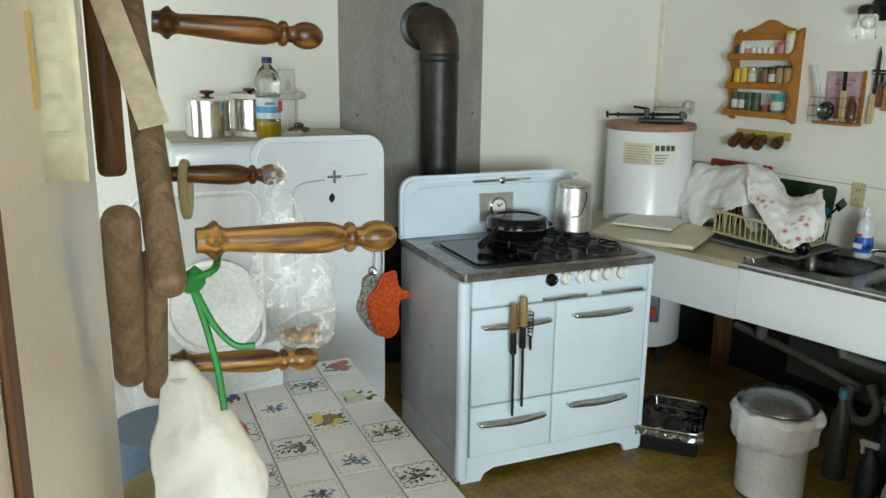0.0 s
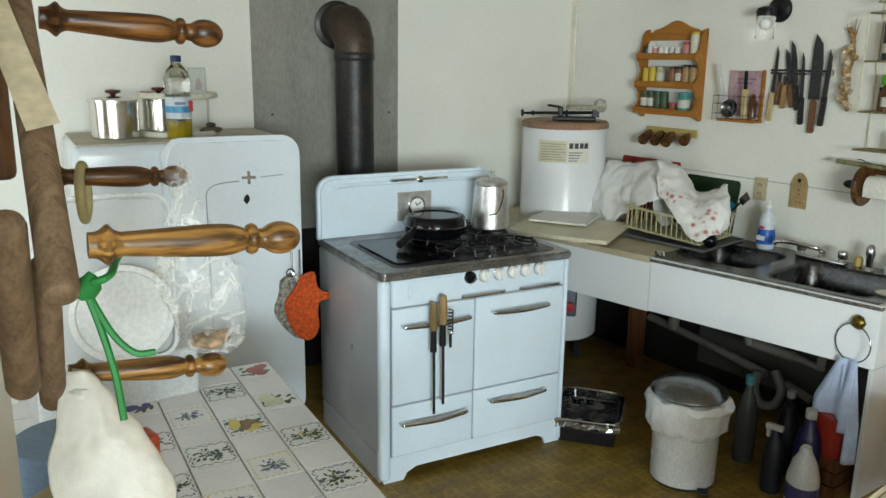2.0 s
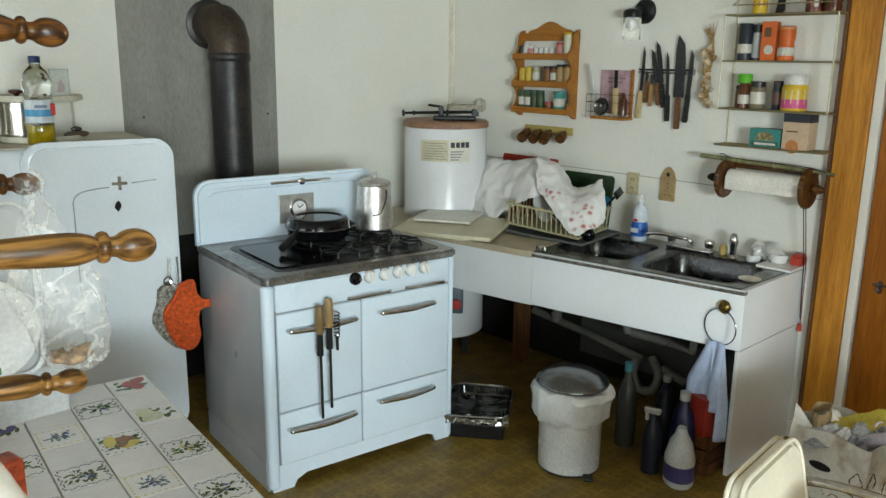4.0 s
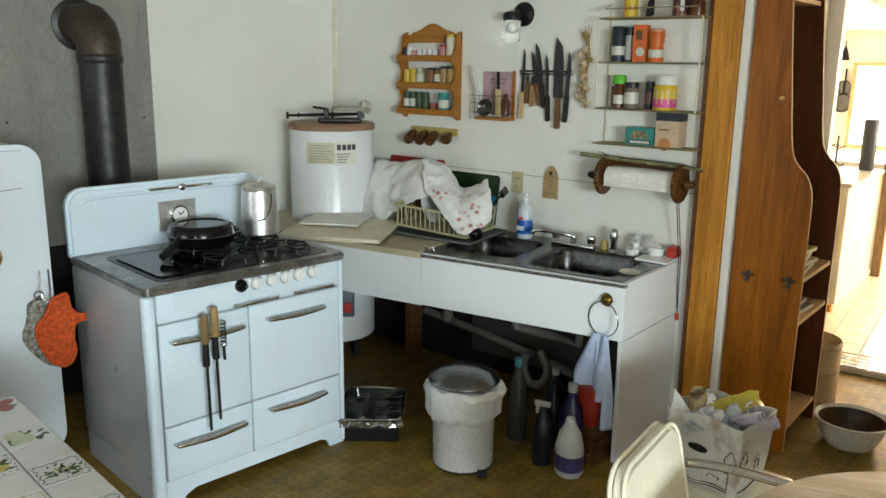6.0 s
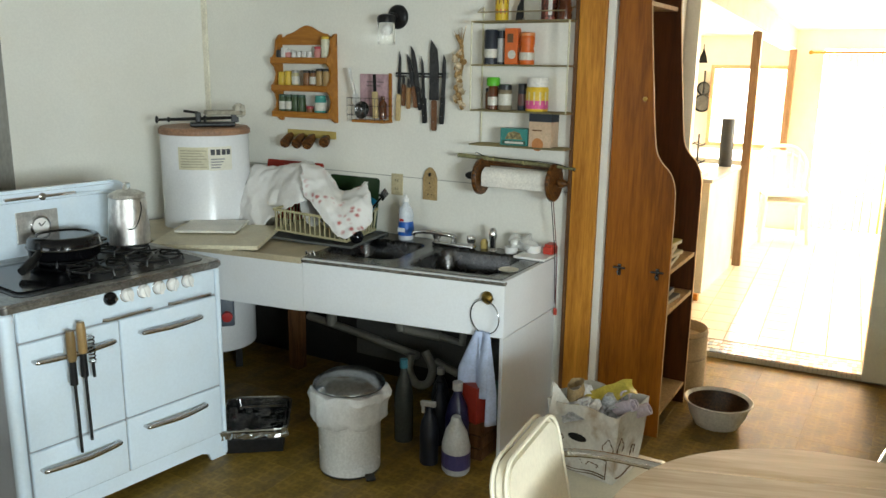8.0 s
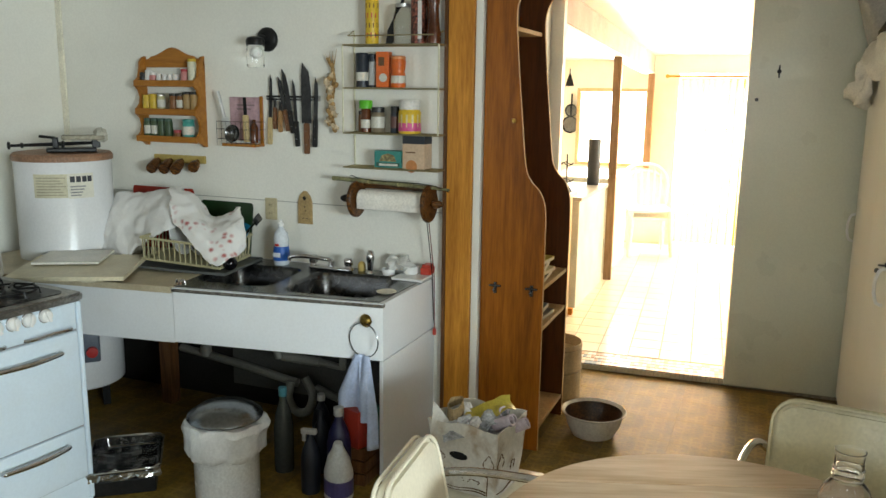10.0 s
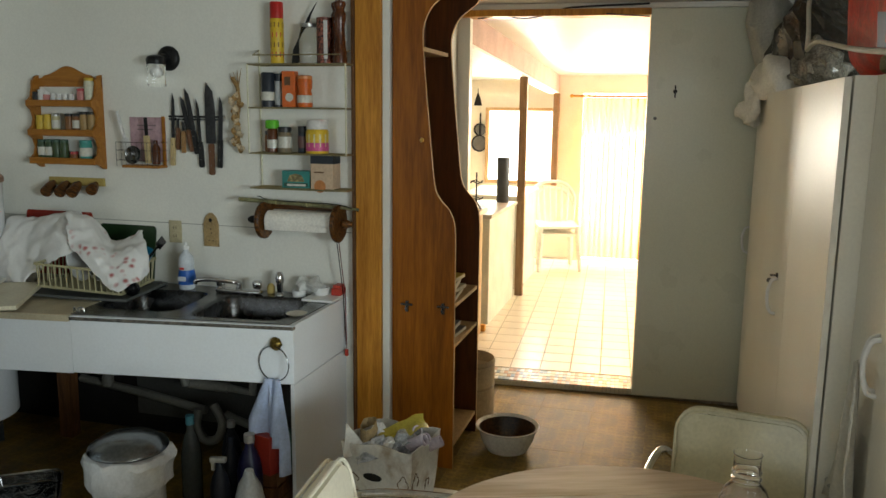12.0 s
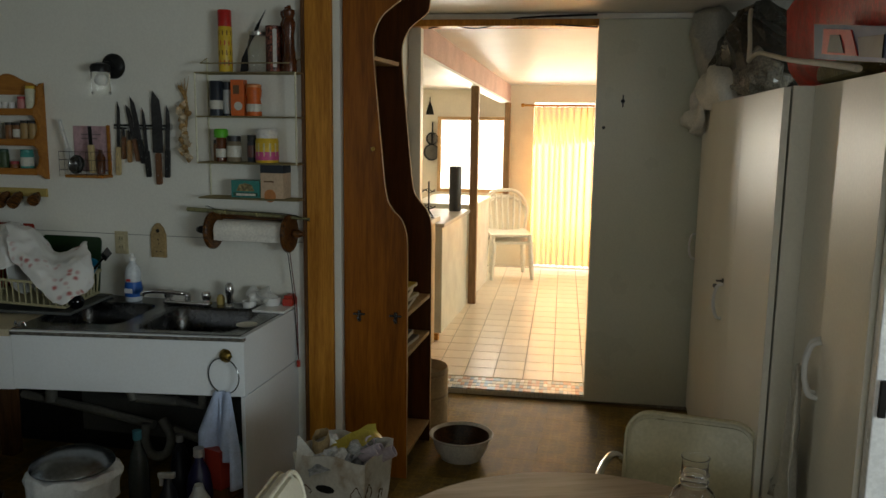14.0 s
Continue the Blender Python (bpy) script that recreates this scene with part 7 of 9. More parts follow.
def stove_things():
    t = thing("roasting_pan", "black enamel covered skillet on the front burner", "pan", pose(2.135, 3.075, 0.937, 0, 0, -6.7))
    part("pan", lathe([(0.12, 0), (0.136, 0.012), (0.141, 0.046), (0.144, 0.05)], 40), M["black_enamel"], t, smooth=True)
    part("lid", lathe([(0.144, 0.05), (0.143, 0.056), (0.138, 0.082), (0.128, 0.092), (0.11, 0.095), (0.105, 0.09), (0, 0.09)], 40), M["black_enamel"], t, "shiny black lid", True)
    part("rim", lathe([(0.144, 0.045), (0.148, 0.05), (0.144, 0.055)], 40, caps=False), M["steel"], t)
    part("handle", tube(curve_points([(-0.13, -0.05, 0.045), (-0.18, -0.09, 0.028), (-0.245, -0.135, 0.004)], 5), [0.014] * 5 + [0.017] * 6, 10), M["black"], t, smooth=True)
    part("side_handle", tube(curve_points([(0.14, 0.04, 0.052), (0.165, 0.03, 0.052), (0.165, -0.03, 0.052), (0.14, -0.04, 0.052)], 5), 0.006, 8), M["steel"], t, smooth=True)
    t = thing("percolator", "dented aluminium coffee percolator with a wire bail", "coffee pot", pose(2.455, 3.075, 0.937, 0, 0, 20))
    part("body", lathe([(0.084, 0), (0.09, 0.006), (0.088, 0.05), (0.08, 0.18), (0.077, 0.205), (0.081, 0.21)], 36), M["alu"], t, smooth=True)
    l = part("lid", lathe([(0.081, 0.21), (0.076, 0.222), (0.045, 0.236), (0.02, 0.24), (0, 0.24)], 32), M["alu"], t, smooth=True)
    part("knob", lathe([(0.012, 0.238), (0.017, 0.25), (0.015, 0.268), (0, 0.272)], 16), glass("percolator_knob", (0.9, 0.9, 0.88), 0.05), l, smooth=True)
    part("spout", tube([(0.068, 0.0, 0.135), (0.092, 0.0, 0.185), (0.108, 0.0, 0.215)], [0.028, 0.018, 0.010], 12), M["alu"], t, smooth=True)
    part("bail", tube(curve_points([(-0.02, -0.076, 0.19), (-0.06, -0.10, 0.155), (-0.10, -0.095, 0.095), (-0.105, -0.06, 0.08)], 6), 0.003, 6), M["black"], t, smooth=True)
    # skewers and brush hung over the oven handle
    for x, z, hl, bl, c in ((0.157, 0.665, 0.115, 0.36, plain("tool_wood", (0.20, 0.13, 0.05))), (0.199, 0.685, 0.118, 0.345, plain("tool_wood_pale", (0.34, 0.22, 0.09)))):
        u = thing("poker", "iron poker with a wooden grip hung on the oven handle", "poker", ST @ pose(x, -0.062, z), "pokers on the stove")
        part("grip", lathe([(0.013, 0), (0.017, 0.01), (0.016, hl - 0.02), (0.013, hl), (0, hl)], 14), c, u, smooth=True)
        part("rod", tube([(0, 0, 0.0), (0.004, 0, -bl * 0.5), (0.006, 0.0, -bl)], 0.0058, 8), M["black"], u, smooth=True)
        part("collar", lathe([(0.014, -0.09), (0.012, 0.0)], 12), M["black"], u, smooth=True)
    u = thing("spring_tool", "small coiled steel lifter hung on the oven handle", "tool", ST @ pose(0.236, -0.058, 0.60))
    part("coil", tube([(0.011 * math.cos(k * 0.8), 0.011 * math.sin(k * 0.8), 0.035 + k * 0.0018) for k in range(60)], 0.0028, 6), M["steel"], u, smooth=True)
    part("tip", tube([(0, 0, 0.04), (0.002, 0, -0.02)], 0.006, 8), M["black"], u)


stove_things()


# ---- fridge top and front ----
def fridge_things():
    Z = 1.367
    F = KA @ pose(-2.95, -0.80, 0)

    def pot(m, r, h):
        t = thing("stock_pot", "shiny steel pot with a lid and dark knob on the refrigerator", "pot", m, "pots on the refrigerator")
        part("body", lathe([(r - 0.006, 0), (r, 0.006), (r, h), (r + 0.004, h + 0.002)], 36), plain("pot_steel", (0.70, 0.68, 0.62), 0.2, metal=1.0, vary=0.06), t, smooth=True)
        l = part("lid", lathe([(r + 0.005, h + 0.002), (r + 0.004, h + 0.012), (r - 0.015, h + 0.02), (0.02, h + 0.028), (0, h + 0.028)], 36), plain("pot_steel", (0.70, 0.68, 0.62), 0.2), t, smooth=True)
        part("knob", lathe([(0.008, h + 0.026), (0.012, h + 0.034), (0.032, h + 0.042), (0.03, h + 0.052), (0, h + 0.056)], 20), plain("knob_brown", (0.07, 0.015, 0.008), 0.25), l, smooth=True)
    pot(F @ pose(0.20, 0.36, Z), 0.098, 0.15)
    pot(F @ pose(0.405, 0.47, Z), 0.095, 0.155)
    t = thing("tier_stand", "cream plastic two-tier stand on the refrigerator", "stand", F @ pose(0.475, 0.40, Z))
    cream = plain("stand_cream", (0.66, 0.64, 0.52), 0.4)
    part("tray", lathe([(0.165, 0.0), (0.17, 0.004), (0.17, 0.024), (0.165, 0.026), (0.16, 0.012), (0, 0.012)], 36), cream, t, smooth=True)
    part("tray", lathe([(0.165, 0.165), (0.17, 0.168), (0.17, 0.188), (0.165, 0.19), (0.16, 0.176), (0, 0.176)], 36), cream, t, smooth=True)
    for a in (20, 140, 260):
        part("column", tube([(0.15 * math.cos(radians(a)), 0.15 * math.sin(radians(a)), 0.012), (0.15 * math.cos(radians(a)), 0.15 * math.sin(radians(a)), 0.168)], 0.006, 8), cream, t)
    t = thing("framed_card", "small green-edged glass card standing on the stand", "card", F @ pose(0.56, 0.38, Z + 0.178, -4, 0, 0))
    part("card", box(-0.035, 0.035, 0, 0.012, 0, 0.115, 0.001), plain("card_face", (0.58, 0.60, 0.55), 0.2), t)
    part("drawing", slab([(-0.012, 0.02), (0.016, 0.02), (0.018, 0.05), (0.006, 0.075), (-0.008, 0.06)], 0.001, m=pose(0, 0, 0, 90, 0, 0)), plain("card_pink", (0.45, 0.36, 0.36)), t)
    part("frame", tube([(-0.036, 0.004, 0), (0.036, 0.004, 0), (0.036, 0.004, 0.116), (-0.036, 0.004, 0.116)], 0.003, 6, closed=True), plain("glass_green", (0.25, 0.42, 0.34), 0.15), t)
    t = thing("oil_bottle", "clear oil bottle with blue cap and some yellow oil", "bottle", F @ pose(0.435, 0.20, Z))
    part("bottle", lathe([(0.046, 0), (0.052, 0.008), (0.052, 0.09), (0.047, 0.10), (0.052, 0.112), (0.052, 0.185), (0.048, 0.20), (0.053, 0.215), (0.055, 0.255), (0.04, 0.29), (0.02, 0.312), (0.019, 0.325)], 28), glass("bottle_pet", (0.93, 0.96, 0.93), 0.04), t, smooth=True)
    part("oil", lathe([(0.045, 0.003), (0.0495, 0.009), (0.0495, 0.078), (0, 0.078)], 28), plain("yellow_oil", (0.62, 0.46, 0.01), 0.1), t, "yellow cooking oil", True)
    part("label_band", lathe([(0.0528, 0.09), (0.0528, 0.18)], 28, caps=False), plain("oil_label", (0.62, 0.70, 0.74)), t)
    part("label_band", lathe([(0.0534, 0.115), (0.0534, 0.142)], 28, caps=False), plain("oil_label_blue", (0.08, 0.34, 0.60)), t)
    part("print_patch", box(0.035, 0.052, -0.045, -0.028, 0.12, 0.165, 0.003), plain("can_red", (0.5, 0.02, 0.015)), t)
    part("print_bar", box(-0.025, 0.02, -0.0545, -0.052, 0.148, 0.160, 0.001), plain("print_grey2", (0.2, 0.25, 0.4)), t)
    part("cap", lathe([(0.022, 0.322), (0.022, 0.345), (0.02, 0.348), (0, 0.348)], 20), plain("cap_navy", (0.012, 0.03, 0.11), 0.35), t, smooth=True)
    t = thing("garlic_press", "small dark kitchen tool lying on the stand's tray", "tool", F @ pose(0.59, 0.30, Z + 0.014, 0, 0, 15))
    part("tool", ball(0.03, m=pose(0, 0, 0.014), sx=1.9, sy=0.6, sz=0.5), plain("tool_brown", (0.10, 0.07, 0.045), 0.4), t, smooth=True)
    part("lever", ball(0.02, m=pose(0.0, 0, 0.035), sx=1.2, sy=0.7, sz=0.6), M["steel"], t, smooth=True)
    # oven mitts hanging at the fridge's edge
    H = F @ pose(0.845, -0.012, 0)
    t = thing("oven_mitt", "orange quilted oven mitt hanging on the refrigerator", "oven mitt", H @ pose(0.03, -0.03, 0.60, 0, 8, 0))
    pts = [(-0.03, 0.17), (0.03, 0.19), (0.05, 0.13), (0.085, 0.10), (0.115, 0.10), (0.12, 0.07), (0.075, 0.055), (0.07, 0.0), (0.085, -0.06), (0.065, -0.115), (0.02, -0.125), (-0.03, -0.09), (-0.075, -0.01), (-0.085, 0.05), (-0.05, 0.11)]
    c = [(p.x, p.y) for p in curve_points([(x, y, 0) for x, y in pts + pts[:1]], 3)][:-1]
    part("mitt", slab(c, 0.03, m=pose(0, 0.015, 0, 90, 0, 0), bevel=0.010), plain("quilt_orange", (0.60, 0.085, 0.012), 0.95, vary=0.3, scale=60, bump=1.0, bump_scale=110), t)
    u = thing("oven_mitt", "pale grey flowered mitt hanging behind the orange one", "oven mitt", H @ pose(0.0, 0.0, 0.585, 0, -10, 0))
    part("mitt", slab([(x * 0.95, y * 1.02) for x, y in c], 0.022, m=pose(0, 0.02, 0, 90, 0, 0), bevel=0.008), plain("mitt_grey", (0.36, 0.34, 0.29), 0.95, vary=0.5, scale=50), u)
    u = thing("hook", "bent steel hook on the refrigerator's side", "hook", H @ pose(0.0, -0.02, 0.80))
    part("hook", tube(curve_points([(-0.01, 0, 0.09), (-0.01, 0, 0.0), (0.0, -0.01, -0.03), (0.02, -0.012, -0.01), (0.025, 0, 0.09)], 6), 0.004, 6), M["chrome"], u, smooth=True)
    part("ring", tube([(-0.02 + 0.018 * math.cos(a), -0.004, -0.01 + 0.018 * math.sin(a)) for a in [k * 0.63 for k in range(10)]], 0.003, 6, closed=True), M["steel"], u)


fridge_things()


# ---- heater top: old iron scale ----
def iron_scale():
    t = thing("iron_scale", "old black iron beam scale lying on the water heater", "scale", pose(3.335, 3.475, 1.387, 0, 0, -42))
    part("base", box(-0.10, 0.14, -0.05, 0.05, 0, 0.022, 0.006), M["black"], t)
    part("beam", tube([(-0.27, 0, 0.035), (-0.05, 0, 0.04), (0.15, 0, 0.045)], [0.007, 0.01, 0.008], 8), M["black"], t, smooth=True)
    for x, r in ((-0.27, 0.02), (-0.21, 0.014), (-0.02, 0.022)):
        part("weight", lathe([(r * 0.6, -0.008), (r, -0.004), (r, 0.004), (r * 0.6, 0.008)], 14, m=pose(x, 0, 0.036, 0, 90, 0)), M["black"], t, smooth=True)
    part("pillar", box(-0.07, -0.04, -0.015, 0.015, 0.02, 0.075, 0.005), M["black"], t)
    part("arm", tube([(-0.055, 0, 0.072), (-0.13, 0, 0.082)], 0.007, 8), M["black"], t)
    part("pan", ruffled(slab(round_rect(0.20, 0.13, 0.03, 5, 0.08, 0), 0.02, m=pose(0, 0, 0.068), bevel=0.004), 0.012, 14), plain("dusty_pan", (0.36, 0.33, 0.25), 0.7, vary=0.3), t, "dusty tan pan")
    part("bracket", box(0.12, 0.16, -0.02, 0.02, 0.02, 0.07, 0.004), M["black"], t)
    part("crumpled_paper", ruffled(ball(0.035, m=pose(0.165, 0, 0.085), seg=14), 0.02, 40), plain("paper_grey", (0.5, 0.48, 0.4), 0.9), t)


iron_scale()


# ---- under the sink ----
def under_sink():
    t = thing("pedal_bin", "white pedal bin with steel lid and plastic liner", "bin", pose(2.735, 2.075, 0, 0, 0, 225))
    part("body", lathe([(0.126, 0.0), (0.133, 0.01), (0.136, 0.37), (0.138, 0.375)], 40), plain("bin_white", (0.78, 0.80, 0.80), 0.25), t, smooth=True)
    part("lid", lathe([(0.152, 0.385), (0.156, 0.392), (0.152, 0.402), (0.11, 0.43), (0.05, 0.443), (0, 0.445)], 40), plain("lid_worn_steel", (0.20, 0.205, 0.21), 0.22, metal=0.9, vary=0.18, scale=7), t, "worn steel lid", True)
    liner = lathe([(0.14, 0.235), (0.160, 0.245), (0.170, 0.28), (0.172, 0.32), (0.178, 0.35), (0.165, 0.380), (0.14, 0.382)], 64, caps=False)
    ruffled(liner, 0.016, 16)
    part("liner", ruffled(liner, 0.006, 55), film_plastic("bin_liner", (0.80, 0.82, 0.83), 0.95, 0.25), t, "crumpled white plastic liner", True)
    part("pedal", box(0.125, 0.175, 0.045, 0.085, 0.01, 0.022, 0.004), M["black"], t)
    part("foot_ring", lathe([(0.13, 0), (0.134, 0.012)], 32, caps=False), M["rubber"], t)
    t = thing("foil_tray", "black plastic food tray in crumpled clear wrap on a dark box", "tray", pose(2.735, 2.62, 0.0, 0, 0, 38))
    part("box", box(-0.17, 0.17, -0.13, 0.13, 0.0, 0.07, 0.006), M["black"], t, "dark box")
    inner = slab(round_rect(0.33, 0.25, 0.04, 5), 0.006, m=pose(0, 0, 0.072))
    part("tray_floor", inner, M["black_enamel"], t, "black plastic tray")
    wall_bm = bmesh.new()
    loops = [[wall_bm.verts.new((x, y, z)) for x, y in round_rect(0.33 + g, 0.25 + g, 0.04 + g / 2, 5)] for g, z in ((0.0, 0.078), (0.03, 0.115), (0.055, 0.118), (0.06, 0.110))]
    for a, b in zip(loops, loops[1:]):
        for k in range(len(a)):
            wall_bm.faces.new((a[k], a[(k + 1) % len(a)], b[(k + 1) % len(b)], b[k]))
    part("tray_wall", ruffled(wall_bm, 0.008, 22), M["black_enamel"], t, "", True)
    foil = plain("foil", (0.50, 0.50, 0.47), 0.25, metal=0.9, bump=1.0, bump_scale=40)
    part("rim", ruffled(tube([(x, y, 0.119) for x, y in round_rect(0.385, 0.305, 0.06, 6)], 0.004, 6, closed=True), 0.008, 30), foil, t, "bright crumpled rim")
    thick(part("wrap", ruffled(ruffled(grid(20, 5, lambda u, v: (-0.19 + 0.006 * v, -0.15 + 0.30 * u, 0.125 - 0.05 * v)), 0.014, 30), 0.008, 70), foil, t, "crumpled foil edge"), 0.001)
    film = creased_film("tray_film", (0.30, 0.30, 0.29), 16.0, 0.05, 0.5)
    part("film", ruffled(grid(20, 16, lambda u, v: (-0.18 + 0.36 * u, -0.14 + 0.28 * v, 0.122 - 0.012 * math.sin(u * 3.1) * math.sin(v * 3.1))), 0.010, 26), film, t, "clear crumpled wrap")
    t = thing("drain_pipe", "white plastic drain trap and pipes under the sink, coloured dark for shade", "pipe", None)
    # White plastic coloured dark grey for the shade under the sink.
    pvc = plain("pvc_shaded", (0.17, 0.165, 0.14), 0.45, vary=0.15)
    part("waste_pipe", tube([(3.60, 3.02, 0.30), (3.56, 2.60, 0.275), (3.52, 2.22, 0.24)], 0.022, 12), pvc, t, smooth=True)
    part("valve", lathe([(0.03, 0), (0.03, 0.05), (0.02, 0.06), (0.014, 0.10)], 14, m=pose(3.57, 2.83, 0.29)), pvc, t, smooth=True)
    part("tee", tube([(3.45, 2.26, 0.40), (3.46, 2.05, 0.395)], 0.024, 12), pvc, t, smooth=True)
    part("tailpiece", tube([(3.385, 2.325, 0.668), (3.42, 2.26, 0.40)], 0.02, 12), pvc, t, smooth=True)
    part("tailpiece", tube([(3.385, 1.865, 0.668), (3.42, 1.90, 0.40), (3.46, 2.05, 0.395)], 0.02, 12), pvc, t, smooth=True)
    part("trap", tube(curve_points([(3.48, 2.235, 0.26), (3.47, 2.24, 0.17), (3.46, 2.19, 0.11), (3.46, 2.12, 0.13), (3.47, 2.10, 0.21), (3.48, 2.15, 0.29)], 6), 0.022, 12), pvc, t, "pale plastic trap, coloured dark for shade", True)
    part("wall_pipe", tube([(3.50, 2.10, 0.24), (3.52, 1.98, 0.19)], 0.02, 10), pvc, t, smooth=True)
    g = "bottles under the sink"

    def bottle(x, y, r, h, material, cap, label, trigger=False, band=None):
        t = thing("cleaner_bottle", label, "bottle", pose(x, y, 0, 0, 0, random.uniform(0, 360)), g)
        part("body", lathe([(r * 0.95, 0), (r, 0.01), (r, h * 0.55), (r * 0.8, h * 0.7), (r * 0.35, h * 0.85), (r * 0.33, h * 0.92)], 20), material, t, smooth=True)
        if band:
            part("label_band", lathe([(r * 1.01, h * 0.15), (r * 1.01, h * 0.48)], 20, caps=False), band, t)
        if trigger:
            bm = box(-0.04, 0.03, -0.012, 0.012, h * 0.92, h, 0.005)
            box(-0.035, -0.02, -0.008, 0.008, h * 0.80, h * 0.94, 0.003, bm=bm)
            part("trigger", bm, cap, t)
        else:
            part("cap", lathe([(r * 0.42, h * 0.9), (r * 0.42, h), (0, h)], 16), cap, t, smooth=True)
    dk, wh, bl = plain("bottle_dark", (0.012, 0.015, 0.025)), plain("dull_cap", (0.40, 0.39, 0.37)), plain("bottle_navy", (0.012, 0.012, 0.055), 0.3)
    bottle(3.08, 2.02, 0.045, 0.40, plain("bottle_smoke", (0.06, 0.065, 0.06), 0.25), plain("cap_teal", (0.05, 0.18, 0.22)), "clear smoky bottle under the sink")
    bottle(2.95, 1.80, 0.042, 0.29, dk, wh, "dark blue spray bottle under the sink", True)
    bottle(3.06, 1.72, 0.055, 0.36, bl, wh, "dark purple detergent bottle", False)
    bottle(3.14, 1.86, 0.04, 0.30, dk, dk, "dark bottle standing under the sink")
    bottle(3.30, 1.95, 0.045, 0.30, dk, wh, "dark bottle standing under the sink")
    t = thing("detergent_jug", "white jug with a handle and blue label", "jug", pose(2.955, 1.665, 0, 0, 0, 40))
    part("body", lathe([(0.07, 0), (0.078, 0.01), (0.078, 0.12), (0.06, 0.18), (0.03, 0.225), (0.022, 0.25)], 24, m=Matrix.Diagonal((1, 0.8, 1, 1))), plain("jug_white", (0.58, 0.60, 0.60), 0.35), t, smooth=True)
    part("label_band", lathe([(0.079, 0.03), (0.079, 0.10)], 24, caps=False, m=Matrix.Diagonal((1, 0.8, 1, 1))), plain("jug_label", (0.07, 0.06, 0.18)), t)
    part("handle", tube(curve_points([(0.03, 0, 0.22), (0.075, 0, 0.20), (0.08, 0, 0.13), (0.07, 0, 0.10)], 5), 0.012, 8), plain("jug_white", (0.58, 0.60, 0.60), 0.35), t, smooth=True)
    t = thing("detergent_box", "red and white cleaning powder carton", "carton", pose(3.10, 1.66, 0.18, 0, 0, 70))
    part("carton", box(-0.05, 0.05, -0.03, 0.03, 0, 0.17, 0.002), plain("carton_red", (0.30, 0.028, 0.014)), t)
    part("print_patch", box(-0.042, 0.042, -0.0312, -0.03, 0.03, 0.11), plain("grey_paper", (0.42, 0.43, 0.42)), t)
    part("print_patch", box(-0.04, 0.02, -0.0312, -0.03, 0.125, 0.155), plain("label_blue", (0.01, 0.10, 0.42)), t)
    t = thing("wooden_crate", "dark brown wooden crate under the sink's end", "crate", pose(3.12, 1.66, 0, 0, 0, 0))
    for z in (0.0, 0.06, 0.12):
        part("slat", box(-0.035, 0.30, -0.06, -0.048, z + 0.002, z + 0.055, 0.002), M["slat_dark"], t)
        part("slat", box(-0.035, 0.30, 0.048, 0.06, z + 0.002, z + 0.055, 0.002), M["slat_dark"], t)
        part("slat", box(-0.047, -0.035, -0.06, 0.06, z + 0.002, z + 0.055, 0.002), M["slat_dark"], t)
    part("top", box(-0.045, 0.30, -0.06, 0.06, 0.172, 0.179, 0.001), M["slat_dark"], t)
    t = thing("green_box", "slim dark green carton on the crate", "carton", pose(3.17, 1.60, 0.18, 0, 0, 80))
    part("carton", box(-0.03, 0.03, -0.02, 0.02, 0, 0.17, 0.002), plain("carton_green", (0.02, 0.10, 0.08)), t)


under_sink()


